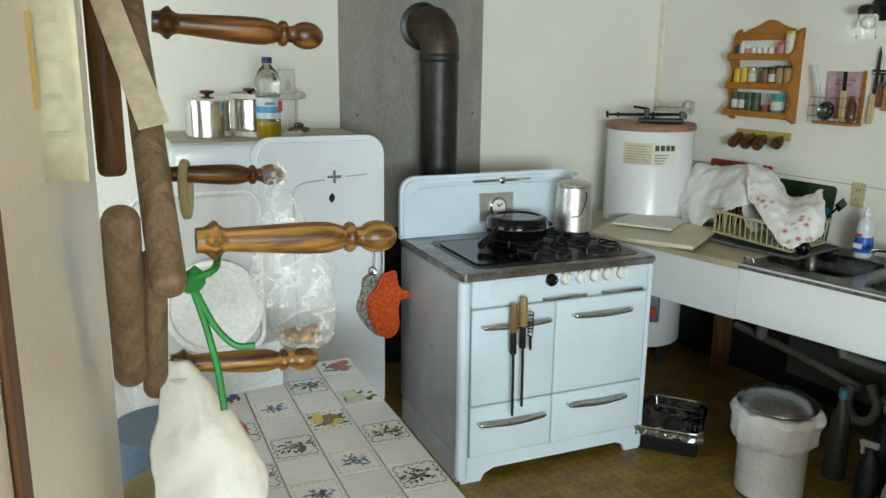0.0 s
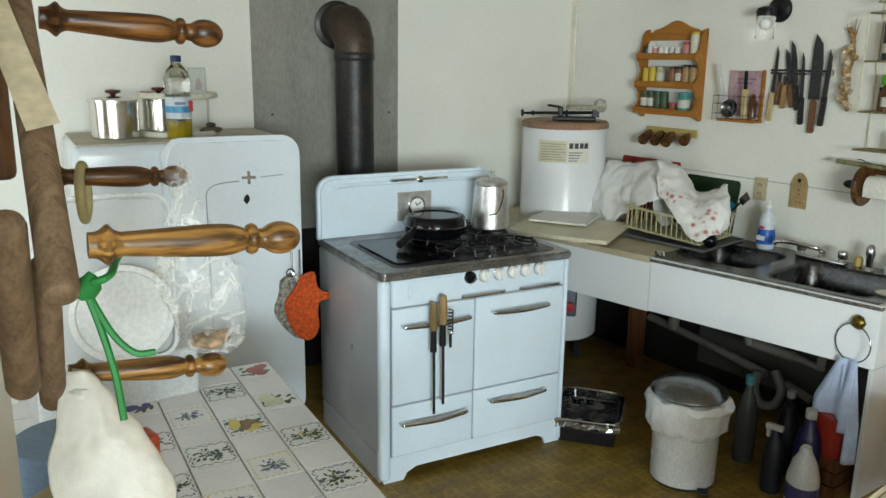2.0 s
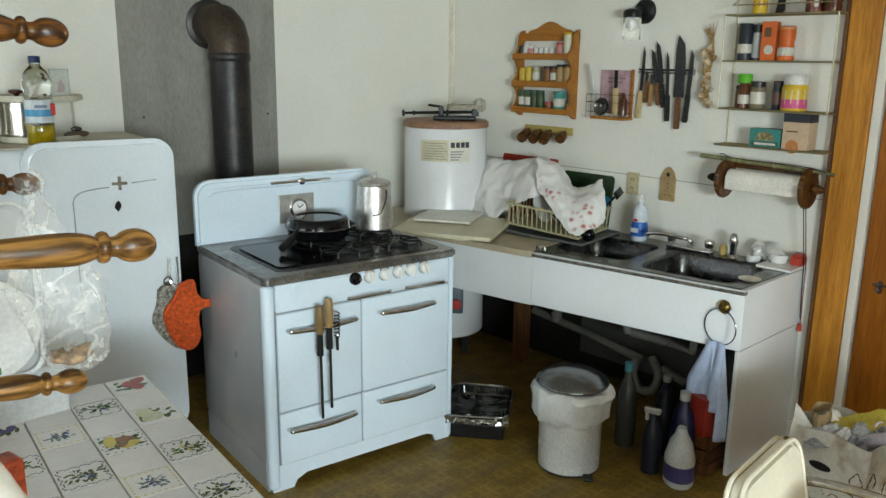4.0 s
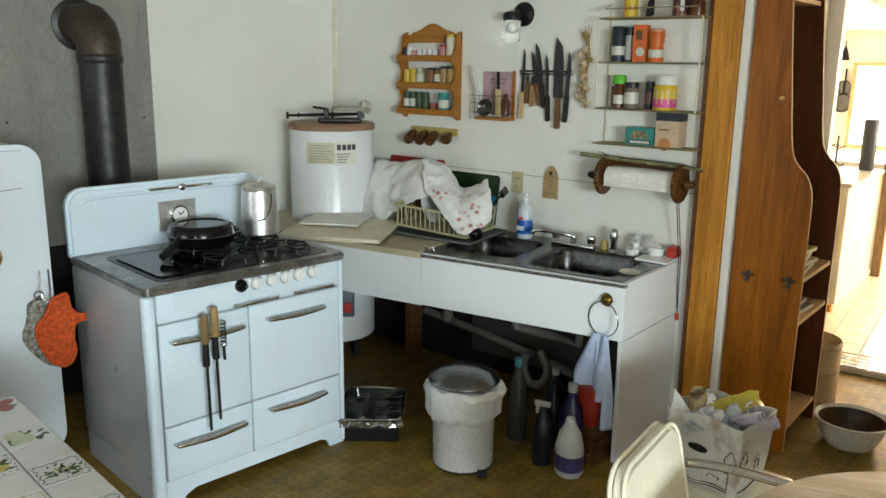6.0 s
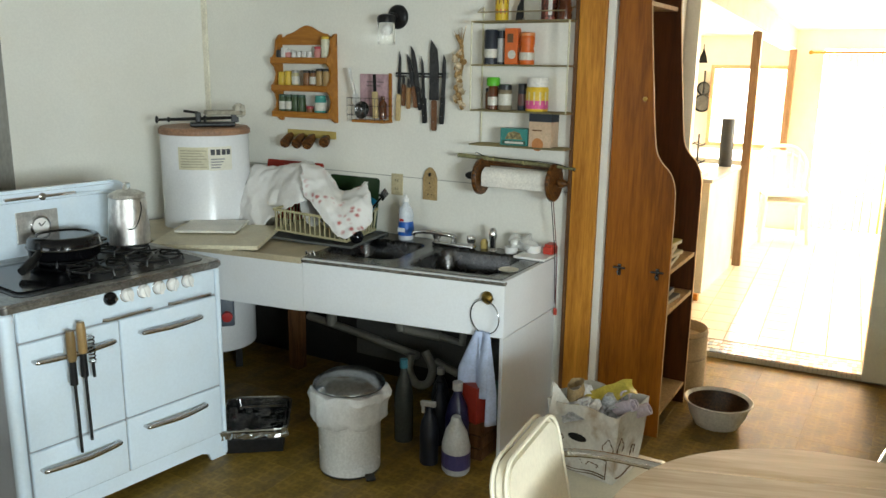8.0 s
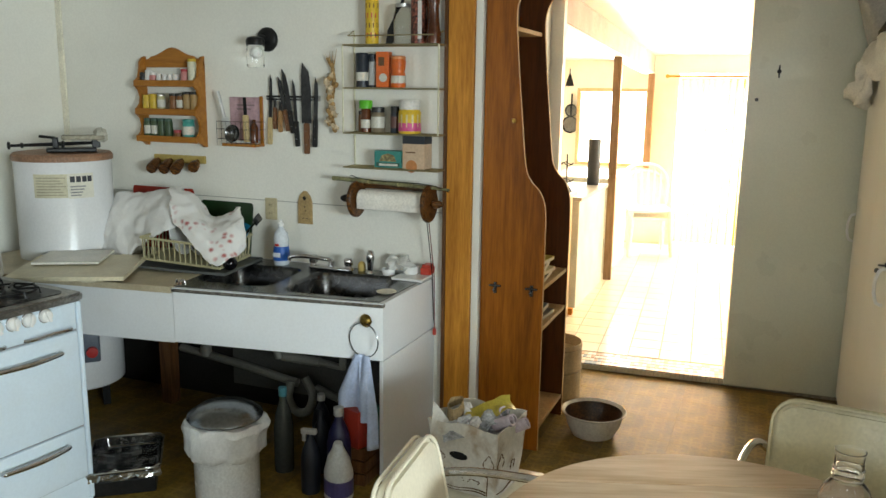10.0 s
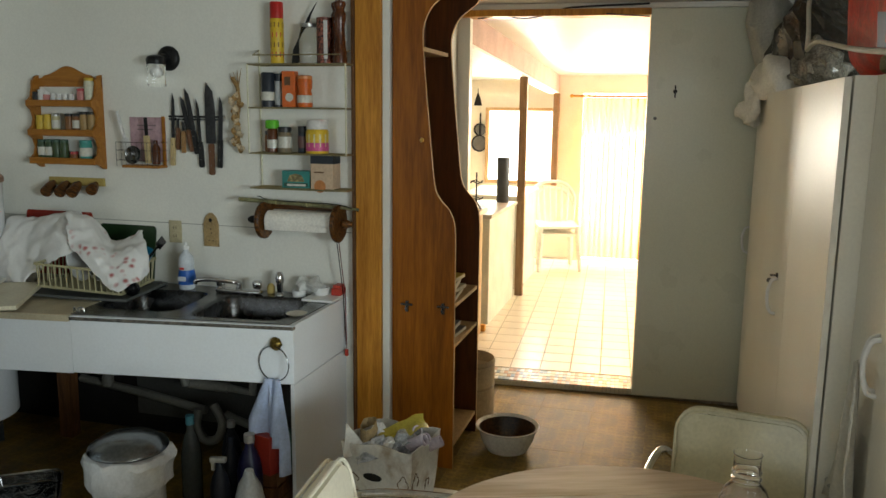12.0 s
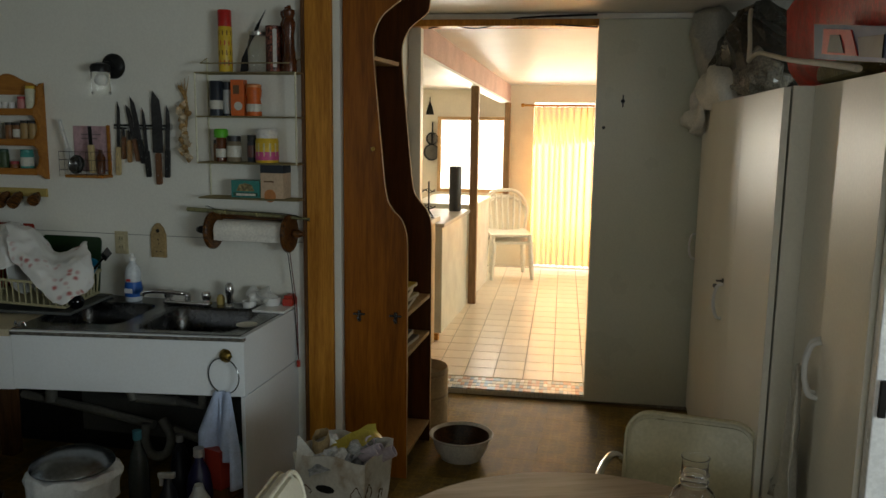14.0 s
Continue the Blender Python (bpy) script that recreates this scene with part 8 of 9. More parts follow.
# ---- around the passage ----
def passage_things():
    t = thing("enamel_bowl", "chipped white enamel bowl with brown stained inside, on the floor", "bowl", pose(4.05, 0.79, 0))
    part("bowl", lathe([(0.085, 0.0), (0.105, 0.004), (0.135, 0.06), (0.15, 0.118), (0.163, 0.126), (0.166, 0.131), (0.16, 0.134), (0.145, 0.122)], 44, caps=False), plain("bowl_enamel", (0.80, 0.78, 0.70), 0.22, stain=(0.2, 0.12, 0.05), stain_amount=0.35, stain_scale=9), t, smooth=True)
    part("stained_inside", lathe([(0, 0.012), (0.10, 0.014), (0.13, 0.06), (0.145, 0.121)], 44, caps=False), plain("rust_brown", (0.10, 0.045, 0.015), 0.35, vary=0.5, scale=10), t, "rust-brown stained inside", True)
    part("scrap", box(-0.07, 0.03, -0.04, 0.05, 0.03, 0.036, 0.002, m=pose(0, 0, 0, 5, 8, 20)), plain("scrap_cream", (0.6, 0.5, 0.36)), t)
    t = thing("cardboard_drum", "round tan cardboard drum behind the bookcase", "drum", pose(4.42, 1.10, 0))
    part("drum", lathe([(0.155, 0), (0.155, 0.35), (0.15, 0.36), (0.148, 0.30), (0, 0.28)], 36), plain("drum_tan", (0.46, 0.33, 0.17), 0.7, vary=0.15, scale=8), t, smooth=True)
    for z in (0.05, 0.2, 0.33):
        part("hoop", lathe([(0.156, z), (0.158, z + 0.006), (0.156, z + 0.012)], 36, caps=False), plain("hoop_tan", (0.36, 0.25, 0.12)), t)
    # basket of papers on a stool
    t = thing("stool", "low stool with a rounded cream vinyl seat", "stool", pose(2.745, 0.945, 0, 0, 0, 0))
    part("seat", box(-0.21, 0.21, -0.20, 0.20, 0.248, 0.298, 0.025, 4), M["vinyl_white"], t, smooth=True)
    for x in (-0.17, 0.17):
        for y in (-0.16, 0.16):
            part("leg", tube([(x, y, 0.255), (x * 1.15, y * 1.15, 0.0)], 0.012, 10), M["chrome"], t, smooth=True)
    BOX_W, BOX_D = 0.235, 0.285
    B = pose(2.770, 0.972, 0.300, 0, 0, -8)
    t = thing("paper_box", "battered white cardboard box printed with brown scrolls, full of rubbish", "box", B)
    cb = plain("box_white", (0.62, 0.60, 0.54), 0.7, vary=0.1, scale=12, stain=(0.26, 0.16, 0.07), stain_amount=0.75, stain_scale=13)
    w0, w1, d0, d1, h = BOX_W * 0.86, BOX_W, BOX_D * 0.84, BOX_D, 0.258

    def on_side(face, u, z, off=0.0025):
        """A point on one side: u from 0 to 1 along it, z up it."""
        k = z / h
        a, b = (w0 + (w1 - w0) * k) / 2, (d0 + (d1 - d0) * k) / 2
        return ((-a + 2 * a * u, -b - off, z), (a + off, -b + 2 * b * u, z), (a - 2 * a * u, b + off, z), (-a - off, b - 2 * b * u, z))[face]
    for face in range(4):
        o = part("side", ruffled(grid(16, 8, lambda u, v: on_side(face, u, 0.004 + v * (h + 0.006 * math.sin(u * 9 + face)), 0.0)), 0.006, 9, 2.0), cb, t, "worn white cardboard side")
        thick(o, 0.004)
    part("bottom", box(-w0 / 2, w0 / 2, -d0 / 2, d0 / 2, 0.0, 0.004), cb, t)
    flap = ruffled(grid(6, 8, lambda u, v: (-w1 / 2 - 0.01 + 0.05 * u, d1 / 2 - 0.02 - 0.05 * u, h - 0.05 + (0.13 - 0.08 * u) * v)), 0.012, 14)
    thick(part("torn_flap", flap, cb, t, "torn corner flap standing up"), 0.003)
    ink = plain("scroll_brown", (0.13, 0.075, 0.03), 0.7)
    for face, u0, z0, su, sz in ((3, 0.13, 0.125, 0.07, 0.018), (3, 0.40, 0.052, 0.10, 0.012), (3, 0.66, 0.052, 0.09, 0.010), (3, 0.88, 0.135, 0.07, 0.030), (0, 0.14, 0.135, 0.10, 0.034), (0, 0.62, 0.09, 0.07, 0.022)):
        # wavy outline of a stain, open below
        pts = []
        for k in range(22):
            g = -0.7 + k * 0.21
            r = 1.0 + 0.16 * math.sin(4 * g + u0 * 9)
            pts.append(on_side(face, min(1, max(0, u0 + su * r * math.cos(g))), z0 + sz * r * math.sin(g), 0.0015))
        part("painted_scroll", tube(pts, [0.0009 + 0.0006 * (k % 4) for k in range(22)], 5), ink, t)
    for face, u0, u1, z in ((3, 0.08, 0.88, 0.085), (3, 0.12, 0.86, 0.022), (3, 0.12, 0.86, 0.012), (0, 0.08, 0.9, 0.02)):
        part("painted_band", tube([on_side(face, u0 + (u1 - u0) * k / 12, z - 0.006 * math.sin(k * 0.5)) for k in range(13)], 0.0024, 5), ink, t)
    part("painted_band", tube([on_side(3, 0.88, z) for z in (0.012, 0.04, 0.085)], 0.002, 5), ink, t)
    hx, hy, hz = on_side(3, 0.42, 0.142, 0.001)
    part("hand_hole", ball(0.02, m=pose(hx, hy, hz) @ Matrix.Diagonal((0.15, 1.9, 0.75, 1)), seg=14), M["black"], t, "dark torn hand hole")
    IN = B @ pose(0, 0, 0.065) @ Matrix.Diagonal((0.68, 0.80, 1.0, 1.0))
    g = "rubbish in the box"
    u = thing("plastic_packet", "yellow and clear plastic packet lying on top", "packet", IN @ pose(0.0, 0.0, 0.20, 10, -18, -52), g)
    thick(part("yellow_film", ruffled(grid(20, 8, lambda a, b: (-0.17 + 0.34 * a, -0.06 + 0.12 * b, 0.012 * math.sin(a * 9))), 0.02, 14), plain("packet_yellow", (0.45, 0.36, 0.05), 0.3, vary=0.2), u, "yellow plastic film"), 0.002)
    part("film", ruffled(grid(20, 8, lambda a, b: (-0.20 + 0.34 * a, -0.12 + 0.12 * b, -0.006 + 0.012 * math.sin(a * 11))), 0.022, 15), plain("packet_grey", (0.40, 0.41, 0.42), 0.25, vary=0.3, scale=20), u)
    for k, (x, y, z, s) in enumerate(((-0.10, 0.05, 0.15, 0.07), (0.03, 0.10, 0.155, 0.075), (-0.06, -0.05, 0.13, 0.075), (0.08, -0.02, 0.145, 0.08), (-0.02, 0.02, 0.10, 0.11))):
        u = thing("crumpled_bag", "crumpled grey and white plastic in the box", "plastic bag", IN @ pose(x, y, z), g)
        part("film", ruffled(ruffled(ball(s, seg=22, sz=0.75), s * 0.5, 14, k), s * 0.22, 45, k), plain("crumple_%d" % (k % 3), ((0.50, 0.50, 0.50), (0.60, 0.58, 0.55), (0.30, 0.31, 0.33))[k % 3], 0.3, vary=0.25, scale=25), u)
    for k, (x, y, z, a) in enumerate(((-0.02, -0.09, 0.175, 60), (0.06, -0.09, 0.165, 40), (0.05, -0.13, 0.15, 75), (0.11, -0.05, 0.18, 20))):
        u = thing("cardboard_tube", "empty pale lilac cardboard tube", "tube", IN @ pose(x, y, z, 60, 0, a - 70), "cardboard tubes in the box")
        part("tube", lathe([(0.017, 0.0), (0.023, 0.0), (0.023, 0.10), (0.017, 0.10), (0.017, 0.0)], 20, caps=False), plain("tube_lilac", (0.50, 0.43, 0.47), 0.8), u, smooth=True)
    u = thing("paper_bag", "torn brown paper bag standing in the box", "paper bag", IN @ pose(-0.06, 0.10, 0.14))
    part("paper", ruffled(grid(14, 10, lambda a, b: (0.05 * math.cos(a * 6.28), 0.04 * math.sin(a * 6.28), 0.10 * b), closed_x=True), 0.03, 14), plain("kraft_paper", (0.30, 0.21, 0.10), 0.8, vary=0.2), u)
    # carafe on the round table
    t = thing("glass_carafe", "clear glass carafe with a ringed neck on the table", "carafe", pose(2.15, -0.173, 0.732))
    part("glass", lathe([(0.0, 0.003), (0.055, 0.003), (0.06, 0.012), (0.062, 0.05), (0.05, 0.08), (0.034, 0.098), (0.034, 0.106), (0.037, 0.110), (0.034, 0.115), (0.034, 0.124), (0.037, 0.128), (0.033, 0.134), (0.033, 0.166), (0.0355, 0.172), (0.033, 0.173), (0.031, 0.165), (0.031, 0.10), (0.047, 0.078), (0.059, 0.05), (0.056, 0.014), (0, 0.010)], 36, caps=False), CLEAR, t, smooth=True)
    # books and papers on the bookcase shelves
    for k, (y, z, h, c) in enumerate(((1.03, 0.821, 0.022, (0.16, 0.13, 0.08)), (1.035, 0.844, 0.02, (0.42, 0.36, 0.2)), (1.04, 0.865, 0.03, (0.10, 0.09, 0.06)), (1.04, 0.896, 0.02, (0.42, 0.32, 0.04)), (1.03, 0.621, 0.02, (0.14, 0.12, 0.1)), (1.05, 0.642, 0.024, (0.10, 0.10, 0.10)))):
        u = thing("book", "old book lying flat on the bookcase shelf", "book", pose(3.93, y + 0.09, z, 0, 0, random.Random(k).uniform(-8, 8)), "books on the shelves")
        part("cover", box(-0.13, 0.13, -0.09, 0.09, 0, h, 0.002), plain("book_%d" % k, c, 0.6), u)
        part("pages", box(-0.126, 0.126, -0.0915, -0.085, 0.003, h - 0.003), plain("page_edge", (0.5, 0.44, 0.32)), u)


passage_things()


# ---- on the wardrobes ----
def wardrobe_things():
    t = thing("bedding_bag", "clear zipped plastic bag holding a red sleeping bag", "storage bag", pose(3.30, -0.66, 1.845))
    part("sleeping_bag", ruffled(ruffled(box(-1.22, 0.47, -0.30, 0.085, 0.02, 0.46, 0.14, 6), 0.03, 6), 0.010, 16), plain("nylon_red", (0.70, 0.012, 0.006), 0.4, vary=0.3, scale=9, bump=0.6, bump_scale=12), t, "red quilted sleeping bag", True)
    part("folded_blanket", ruffled(box(-0.9, -0.35, 0.06, 0.115, 0.012, 0.075, 0.02, 3), 0.01, 9), plain("blanket_olive", (0.22, 0.19, 0.06), 0.9, vary=0.3), t)
    clear = creased_film("clear_vinyl", (0.30, 0.28, 0.26), 9.0, 0.0, 0.08)
    part("plastic_cover", ruffled(ruffled(grid(70, 16, lambda a, b: (-1.25 + 2.09 * a, 0.135 - 0.03 * b * b, 0.01 + 0.46 * b)), 0.016, 9), 0.007, 30), clear, t, "creased clear plastic", True)
    part("plastic_side", ruffled(ruffled(grid(12, 14, lambda a, b: (0.84, 0.13 - 0.40 * a, 0.01 + 0.45 * b)), 0.02, 9), 0.008, 30), clear, t, "creased clear plastic", True)
    zw = plain("zip_white", (0.66, 0.63, 0.52), 0.6)
    part("zip_edge", tube(curve_points([(-1.02, 0.16, 0.017), (-0.67, 0.16, 0.053), (-0.18, 0.16, 0.099), (0.25, 0.162, 0.150), (0.50, 0.162, 0.178), (0.66, 0.165, 0.178), (0.82, 0.16, 0.168)], 8), 0.009, 8), zw, t, "white zip edging", True)
    part("zip_edge", tube(curve_points([(0.82, 0.16, 0.168), (0.83, 0.158, 0.25), (0.90, 0.156, 0.36), (0.92, 0.15, 0.41)], 6), 0.010, 8), zw, t, smooth=True)
    card = slab([(-1.20, 0.018), (-0.49, 0.079), (-0.45, 0.185), (-1.20, 0.095)], 0.003, m=pose(0, 0.152, 0, 90, 0, 0))
    p = part("printed_card", card, plain("card_navy", (0.035, 0.07, 0.20), 0.4), t, "navy printed card")
    part("picture_patch", slab([(-0.98, 0.050), (-0.60, 0.085), (-0.60, 0.155), (-0.90, 0.120)], 0.003, m=pose(0, 0.156, 0, 90, 0, 0)), plain("card_red", (0.60, 0.02, 0.01)), p)
    part("picture_patch", slab([(-0.86, 0.066), (-0.68, 0.083), (-0.70, 0.128), (-0.80, 0.118)], 0.003, m=pose(0, 0.159, 0, 90, 0, 0)), plain("card_dark", (0.02, 0.02, 0.02)), p)
    part("picture_patch", slab([(-1.18, 0.030), (-1.00, 0.046), (-0.97, 0.095), (-1.18, 0.080)], 0.003, m=pose(0, 0.156, 0, 90, 0, 0)), plain("card_dark", (0.02, 0.02, 0.02)), p)
    t = thing("crumpled_sack", "dark crumpled plastic sacks piled on the wardrobe", "plastic bag", pose(4.62, -0.62, 1.845))
    part("film", ruffled(ruffled(ball(0.24, m=pose(0, 0, 0.21), seg=28, sx=1.2, sz=1.0), 0.10, 5), 0.03, 18), plain("sack_dark", (0.045, 0.04, 0.03), 0.25, vary=0.4, scale=8), t)
    t = thing("crumpled_sack", "clear crumpled plastic wrapping on the wardrobe", "plastic bag", pose(4.42, -0.60, 1.845))
    part("film", ruffled(ruffled(ball(0.13, m=pose(0, 0, 0.115), seg=26, sz=1.0), 0.06, 8), 0.025, 30), plain("sack_clear", (0.34, 0.31, 0.24), 0.2, vary=0.4, scale=14), t)
    t = thing("hanging_bag", "white plastic bag slumped over the wardrobe's edge", "plastic bag", pose(4.74, -0.425, 1.845))
    part("bulge", ruffled(ball(0.175, m=pose(-0.02, -0.05, 0.06), seg=26, sx=1.5, sy=0.8, sz=0.75), 0.05, 10), plain("bag_white", (0.80, 0.78, 0.70), 0.35, vary=0.1, scale=10), t, smooth=True)
    thick(part("skirt", ruffled(grid(18, 10, lambda a, b: (-0.14 + 0.32 * a + 0.10 * b, 0.03 + 0.03 * b + 0.05 * a + 0.04 * math.sin(a * 11) * (0.3 + b), 0.10 - 0.24 * b - 0.03 * math.sin(a * 5))), 0.035, 13), plain("bag_white", (0.80, 0.78, 0.70), 0.35), t, smooth=True), 0.002)
    part("flap", ball(0.03, m=pose(0.1, -0.02, 0.1)), plain("bag_white", (0.80, 0.78, 0.70), 0.35), t)
    t = thing("hanging_bag", "limp grey plastic bag hanging from above", "plastic bag", pose(4.92, -0.42, 1.90))
    part("film", ruffled(lathe([(0.0, 0.02), (0.05, 0.04), (0.10, 0.16), (0.13, 0.30), (0.10, 0.42), (0.06, 0.455)], 28), 0.05, 9), plain("bag_grey", (0.44, 0.43, 0.37), 0.4, vary=0.15), t, smooth=True)
    t = thing("hanging_cloth", "thin white cloth hung over the wardrobe handle", "cloth", pose(2.40, -0.452, 1.06))
    o = part("cloth", ruffled(grid(16, 20, lambda a, b: ((a - 0.5) * (0.04 + 0.26 * b) + 0.06 * b, 0.004 + 0.018 * math.sin(a * 11 + b * 2) * (0.3 + b), 0.03 - 0.42 * b - 0.05 * a * b)), 0.006, 18), plain("cloth_white", (0.58, 0.55, 0.47), 0.9), t, smooth=True)
    thick(o, 0.003)
    # cables under the lintel
    t = thing("loose_cable", "thin dark cable sagging under the lintel", "cable", None)
    part("wire", tube(curve_points([(5.02, 1.22, 2.278), (5.02, 1.08, 2.292), (5.02, 0.98, 2.278), (5.02, 0.90, 2.276), (5.02, 0.80, 2.293)], 6), 0.004, 6), M["black"], t)
    part("wire", tube(curve_points([(5.02, 0.46, 2.293), (5.02, 0.36, 2.283), (5.02, 0.215, 2.274)], 6), 0.004, 6), M["black"], t)
    part("wire", tube(curve_points([(5.03, 1.22, 2.33), (5.03, 0.9, 2.318), (5.03, 0.6, 2.335), (5.03, 0.22, 2.345)], 6), 0.006, 6), M["black"], t)


wardrobe_things()


# ---- peg rack on the partition ----
def peg_rack():
    t = thing("peg_rack", "folding wooden peg rack with turned pegs on the partition", "coat rack", PW)
    # local x out of the wall, y along it, z up; slats cross in two layers
    def slat(y0, z0, y1, z1, x, material, w=0.034, th=0.030):
        a, c = Vector((x + th / 2, y0, z0)), Vector((x + th / 2, y1, z1))
        step = (c - a).normalized() * 0.004
        pts = [a - step, a - step * 0.4, a + step, a + (c - a) * 0.35, a + (c - a) * 0.7, c - step, c + step * 0.4, c + step]
        bm = tube(pts, [th * k for k in (0.30, 0.44, 0.5, 0.51, 0.5, 0.5, 0.44, 0.30)], 24)
        return part("slat", bm, material, t, "", True)
    slat(0.124, 1.539, 0.60, 1.897, 0.002, M["slat"])
    slat(0.385, 1.60, 0.41, 1.95, -0.030, M["slat_dark"])
    slat(0.119, 1.600, 0.244, 1.421, -0.031, M["slat"])
    slat(0.215, 1.542, 0.330, 1.368, -0.003, M["slat"], th=0.026)
    body = curve_points([(0.013, 0.0, 0), (0.014, 0.012, 0), (0.0205, 0.025, 0), (0.0155, 0.033, 0), (0.0125, 0.042, 0), (0.0128, 0.052, 0), (0.0145, 0.075, 0), (0.0165, 0.10, 0), (0.0172, 0.118, 0), (0.0165, 0.130, 0), (0.0135, 0.139, 0), (0.0115, 0.143, 0)], 4)
    prof = [(q[0], q[1]) for q in body] + [(0.0115, 0.1435), (0.0150, 0.145), (0.0166, 0.1475), (0.0166, 0.1495), (0.0150, 0.152), (0.0108, 0.1535), (0.0105, 0.156)]
    prof += [(0.0178 * math.sin(radians(a)), 0.173 - 0.0178 * math.cos(radians(a))) for a in range(40, 180, 10)] + [(0, 0.1908)]
    prof = [(r * 0.78, z if z > 0.05 else 0.05 - (0.05 - z) * 0.55) for r, z in prof]
    tips = ((0.180, 0.300, 1.745), (0.183, 0.529, 1.569), (0.188, 0.099, 1.574), (0.177, 0.342, 1.375))
    for k, tip in enumerate(tips):
        droop = (4, 3, 3, 6)[k]
        turn = pose(0, 0, 0, 0, 90 + droop, 0)
        bm = lathe(prof, 40, m=Matrix.Translation(Vector(tip)) @ turn @ pose(0, 0, -0.173))
        part("peg", bm, (M["oak_dark"], M["oak_dark"], M["oak"], M["oak"])[k], t, "turned wooden peg with a ball end", True)
    # tape and notes
    u = thing("masking_tape", "broad strip of pale masking tape hanging from the rack", "tape", PW)
    thick(part("tape", grid(4, 16, lambda a, b: (-0.024 + 0.046 * b + 0.028 * (a - 0.5), 0.455 - 0.215 * b - 0.008 * math.sin(b * 6) + 0.006 * a, 1.835 - 0.178 * b + 0.006 * a)), plain("tape_cream", (0.62, 0.54, 0.37), 0.7, vary=0.12, scale=60), u), 0.001)
    u = thing("paper_note", "yellowed paper note curling off the partition", "note", PW)
    paper = part("paper", grid(8, 12, lambda a, b: (-0.066 + 0.031 * a, 0.045 + 0.010 * math.sin(a * 3.1) - 0.012 * b * b, 1.640 + 0.30 * b)), plain("note_yellow", (0.66, 0.62, 0.44), 0.7, vary=0.1, scale=40), u, smooth=True)
    thick(paper, 0.0006)
    for k in range(5):
        part("print_bar", box(-0.058, -0.044 - 0.003 * (k % 2), 0.0475, 0.0485, 1.67 + k * 0.025, 1.674 + k * 0.025), plain("note_ink", (0.48, 0.44, 0.28)), u)
    u = thing("paper_note", "small amber tape patch on the partition", "note", PW)
    part("patch", grid(3, 4, lambda a, b: (-0.067 + 0.007 * a, 0.030, 1.69 + 0.06 * b)), plain("amber_tape", (0.55, 0.36, 0.08), 0.5), u)
    u = thing("rubber_ring", "translucent yellowed rubber ring on a peg", "ring", PW)
    tip = Vector(tips[1])
    part("ring", tube([(tip.x - 0.110 + 0.006 * math.sin(a), tip.y + 0.020 * math.sin(a), tip.z - 0.014 + 0.034 * math.cos(a)) for a in [2 * math.pi * k / 28 for k in range(28)]], 0.006, 10, closed=True), plain("old_rubber", (0.50, 0.42, 0.20), 0.35, transmission=0.4), u, smooth=True)
    # clear bag on the second peg
    u = thing("clear_bag", "clear plastic bag with crumbs hanging on a peg", "plastic bag", PW)
    film = creased_film("bag_film", (0.82, 0.81, 0.77), 20.0, 0.10, 0.45)
    cx, cy, cz = tip.x + 0.004, tip.y - 0.012, tip.z
    outline = curve_points([(0.012, 0.018, 0), (0.016, 0.0, 0), (0.019, -0.03, 0), (0.032, -0.065, 0), (0.050, -0.11, 0), (0.054, -0.15, 0), (0.048, -0.195, 0), (0.040, -0.225, 0), (0.018, -0.242, 0), (0.001, -0.245, 0)], 5)
    bag = lathe([(q[0], q[1]) for q in outline], 44, m=Matrix.Translation((cx, cy, cz)) @ Matrix.Diagonal((1.0, 0.6, 1, 1)), caps=False)
    for v in bag.verts:
        v.co.x += 0.16 * max(0.0, cz - 0.02 - v.co.z)
    part("film", ruffled(ruffled(bag, 0.012, 26), 0.006, 75), film, u, "creased clear film", True)
    part("crumbs", ruffled(ball(0.028, m=Matrix.Translation((cx + 0.030, cy, cz - 0.226)) @ Matrix.Diagonal((1, 0.6, 0.4, 1)), seg=22), 0.008, 60), plain("crumb_tan", (0.34, 0.20, 0.09), 0.9, vary=0.5, scale=160), u)
    # green string knotted on the third peg
    u = thing("green_string", "green nylon string knotted over a peg", "string", None)
    gm = plain("string_green", (0.012, 0.17, 0.03), 0.6)
    part("loop", tube(curve_points([(0.213, 0.843, 1.531), (0.232, 0.83, 1.54), (0.255, 0.90, 1.537), (0.275, 0.945, 1.535)], 5), 0.0035, 6), gm, u, smooth=True)
    part("knot", ruffled(ball(0.012, m=pose(0.214, 0.842, 1.53), seg=14), 0.005, 80), gm, u, smooth=True)
    part("tail", tube(curve_points([(0.214, 0.842, 1.53), (0.222, 0.832, 1.495), (0.228, 0.818, 1.455), (0.228, 0.80, 1.42)], 5), 0.0032, 6), gm, u, smooth=True)
    part("tail", tube(curve_points([(0.216, 0.842, 1.525), (0.230, 0.828, 1.49), (0.245, 0.818, 1.472), (0.262, 0.815, 1.470)], 5), 0.003, 6), gm, u, smooth=True)
    part("end", tube(curve_points([(0.214, 0.842, 1.53), (0.205, 0.845, 1.538), (0.20, 0.845, 1.53)], 4), 0.003, 6), gm, u, smooth=True)
    # white cap on the lowest peg
    u = thing("cloth_cap", "soft white cotton cap hanging on the lowest peg", "cap", None)
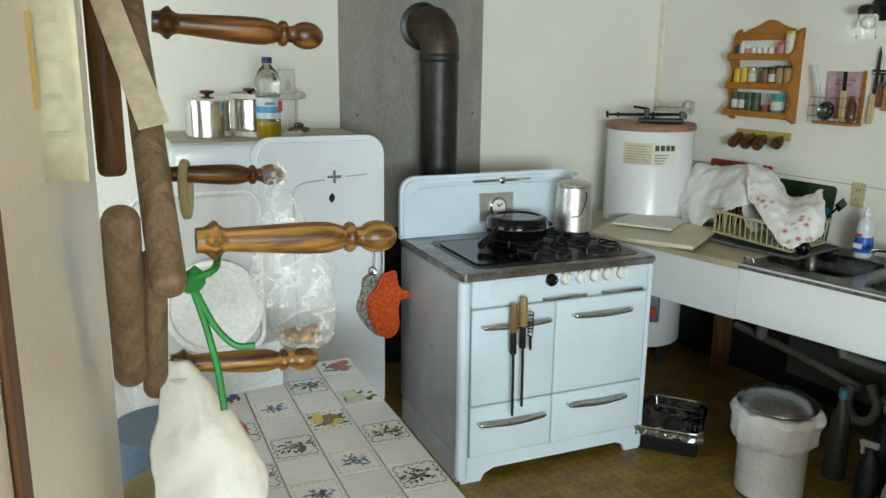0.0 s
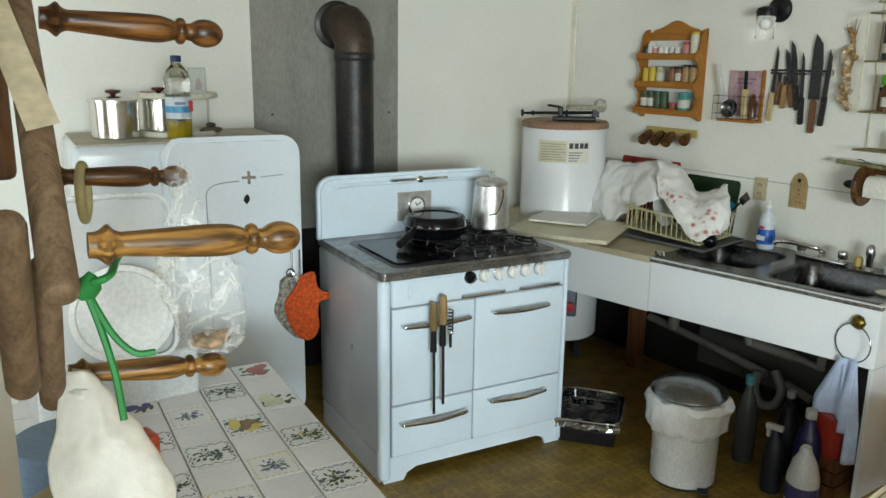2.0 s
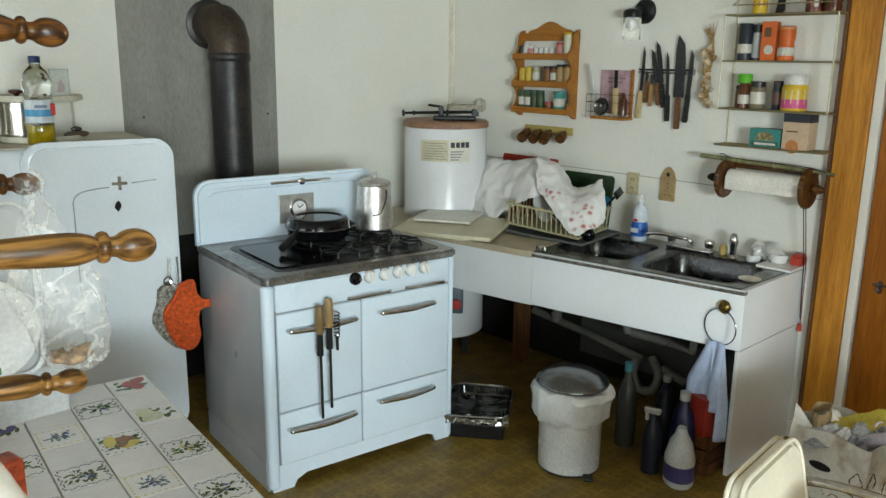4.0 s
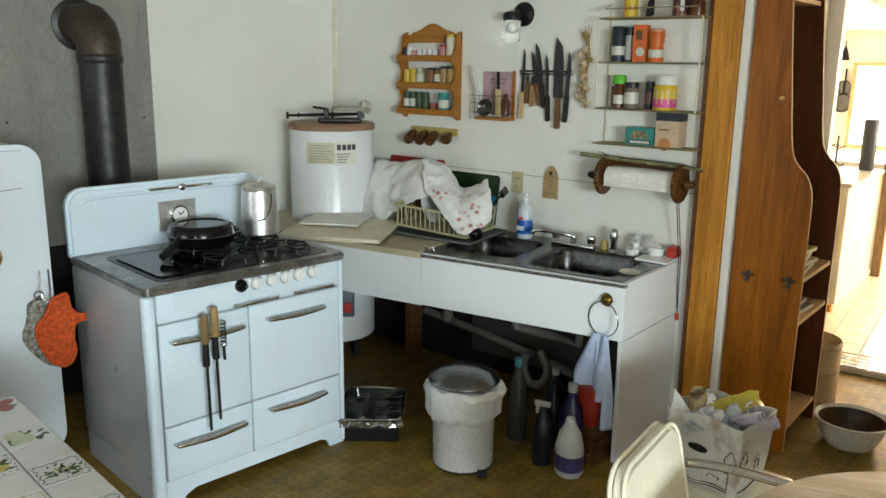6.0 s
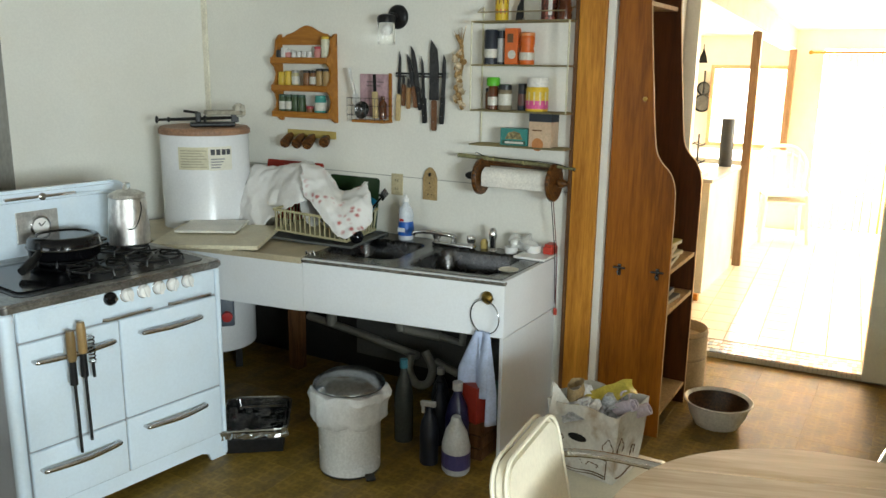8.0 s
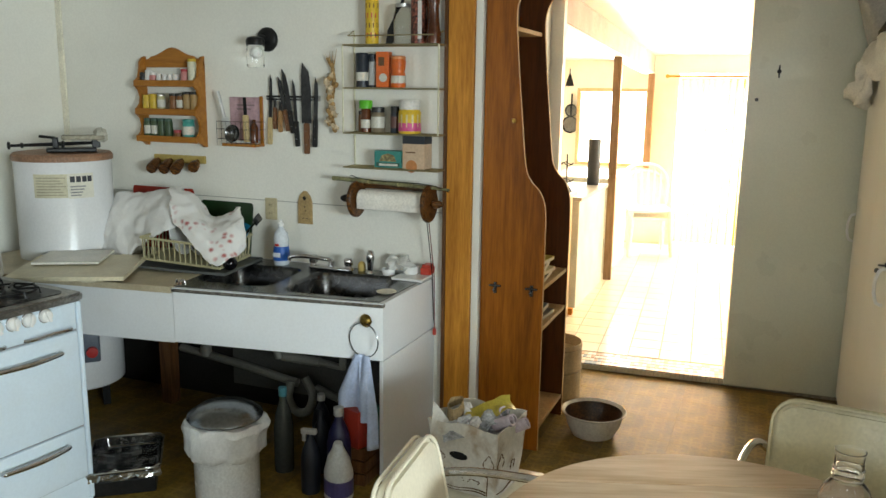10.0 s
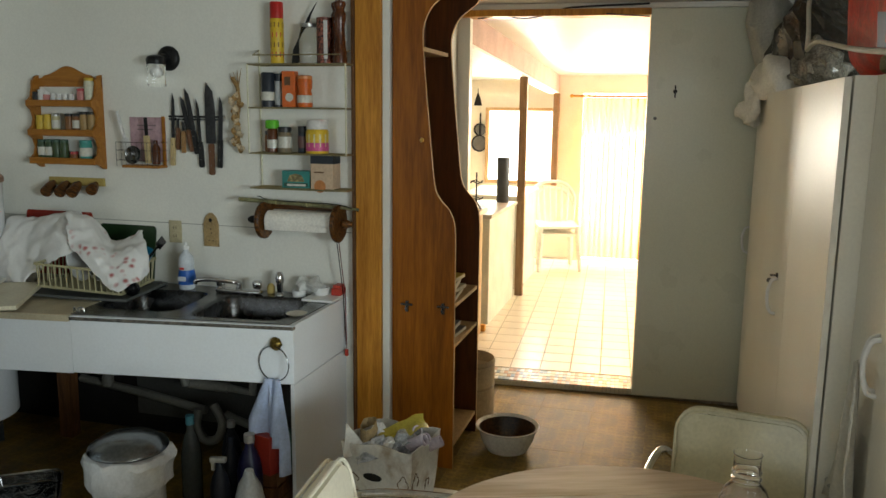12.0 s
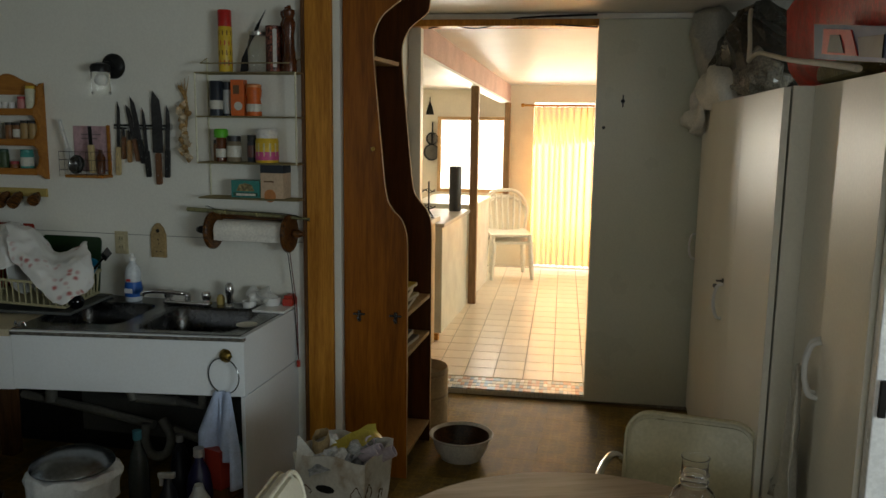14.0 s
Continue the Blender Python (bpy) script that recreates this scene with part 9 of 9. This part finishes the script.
    cols = [[(0.170, 0.855, 1.29), (0.180, 0.885, 1.36), (0.198, 0.915, 1.43)], [(0.195, 0.845, 1.285), (0.205, 0.865, 1.36), (0.208, 0.905, 1.432)], [(0.235, 0.825, 1.285), (0.228, 0.85, 1.36), (0.216, 0.90, 1.434)], [(0.268, 0.835, 1.295), (0.252, 0.86, 1.36), (0.222, 0.905, 1.432)], [(0.282, 0.865, 1.31), (0.262, 0.885, 1.365), (0.224, 0.915, 1.43)], [(0.25, 0.90, 1.30), (0.24, 0.91, 1.36), (0.215, 0.925, 1.43)]]
    eye = Vector((0.066, 0.133, 1.726))
    cols = [[eye + (Vector(q) - eye) * 1.10 for q in col] for col in cols]
    o = part("crown", ruffled(ruffled(loft(cols, 14, 22), 0.007, 22), 0.0018, 60), M["white_cloth"], u, smooth=True)
    thick(o, 0.003)
    part("band", tube(curve_points([eye + (Vector(q) - eye) * 1.10 for q in ((0.200, 0.915, 1.415), (0.213, 0.893, 1.413), (0.228, 0.905, 1.415))], 6), 0.006, 6), M["white_cloth"], u, smooth=True)


peg_rack()


def left_corner():
    t = thing("dish_pan", "clear plastic dish tub and round lid stacked upright behind the table", "tub", None)
    cl = mat("frosted_plastic", (0.74, 0.76, 0.76), 0.25, vary=0.04, alpha=0.55)
    tub = slab(round_rect(0.34, 0.46, 0.05, 6), 0.05, bevel=0.01)
    tub.transform(pose(0.56, 2.42, 1.12, 90, 0, -8))
    part("tub", tub, cl, t, "frosted clear plastic tub", True)
    part("tub_rim", tube([(x, y, 0) for x, y in round_rect(0.345, 0.465, 0.05, 6)], 0.007, 8, closed=True, m=pose(0.56, 2.368, 1.12, 90, 0, -8)), plain("frost_rim", (0.76, 0.78, 0.78), 0.2), t, smooth=True)
    u = thing("plastic_plate", "round translucent white plastic plate leaning on the tub", "plate", pose(0.585, 2.33, 1.035, 86, 0, -10))
    part("disc", lathe([(0.125, 0), (0.135, 0.004), (0.135, 0.014), (0.12, 0.016), (0.115, 0.01), (0.06, 0.008), (0, 0.008)], 44), plain("lid_translucent", (0.70, 0.71, 0.69), 0.3), u, smooth=True)
    s = thing("storage_chest", "pale chest standing behind the tiled table", "chest", None)
    part("body", box(0.36, 0.80, 2.38, 2.80, 0.0, 0.885, 0.01), plain("chest_grey", (0.55, 0.56, 0.55), 0.4), s)
    u = thing("blue_cylinder", "ribbed blue-grey plastic bucket on the tiled table", "bucket", pose(0.305, 1.62, 0.743))
    part("bucket", lathe([(0.085, 0)] + [(0.088 + 0.0015 * (k % 2), 0.01 + k * 0.012) for k in range(24)] + [(0.09, 0.30), (0, 0.30)], 36), plain("bucket_blue", (0.13, 0.20, 0.29), 0.5), u, smooth=True)
    u = thing("printed_packet", "red and yellow printed packet beside the bucket", "packet", pose(0.43, 1.68, 0.743, 0, 0, 10))
    part("packet", box(-0.05, 0.05, -0.03, 0.03, 0, 0.24, 0.008), plain("packet_red", (0.5, 0.07, 0.02), 0.35, vary=0.4, scale=20), u)
    u = thing("straw_hat", "rounded olive-tan hat crown on the table's end", "hat", pose(0.255, 1.30, 0.97))
    part("crown", ball(0.11, m=pose(0, 0, 0.02), sz=1.1), plain("hat_tan", (0.30, 0.25, 0.12), 0.8, bump=0.5, bump_scale=150), u, smooth=True)
    part("stand", lathe([(0.05, -0.23), (0.04, -0.22), (0.03, -0.05), (0.06, 0.0)], 20), M["slat"], u, smooth=True)


left_corner()
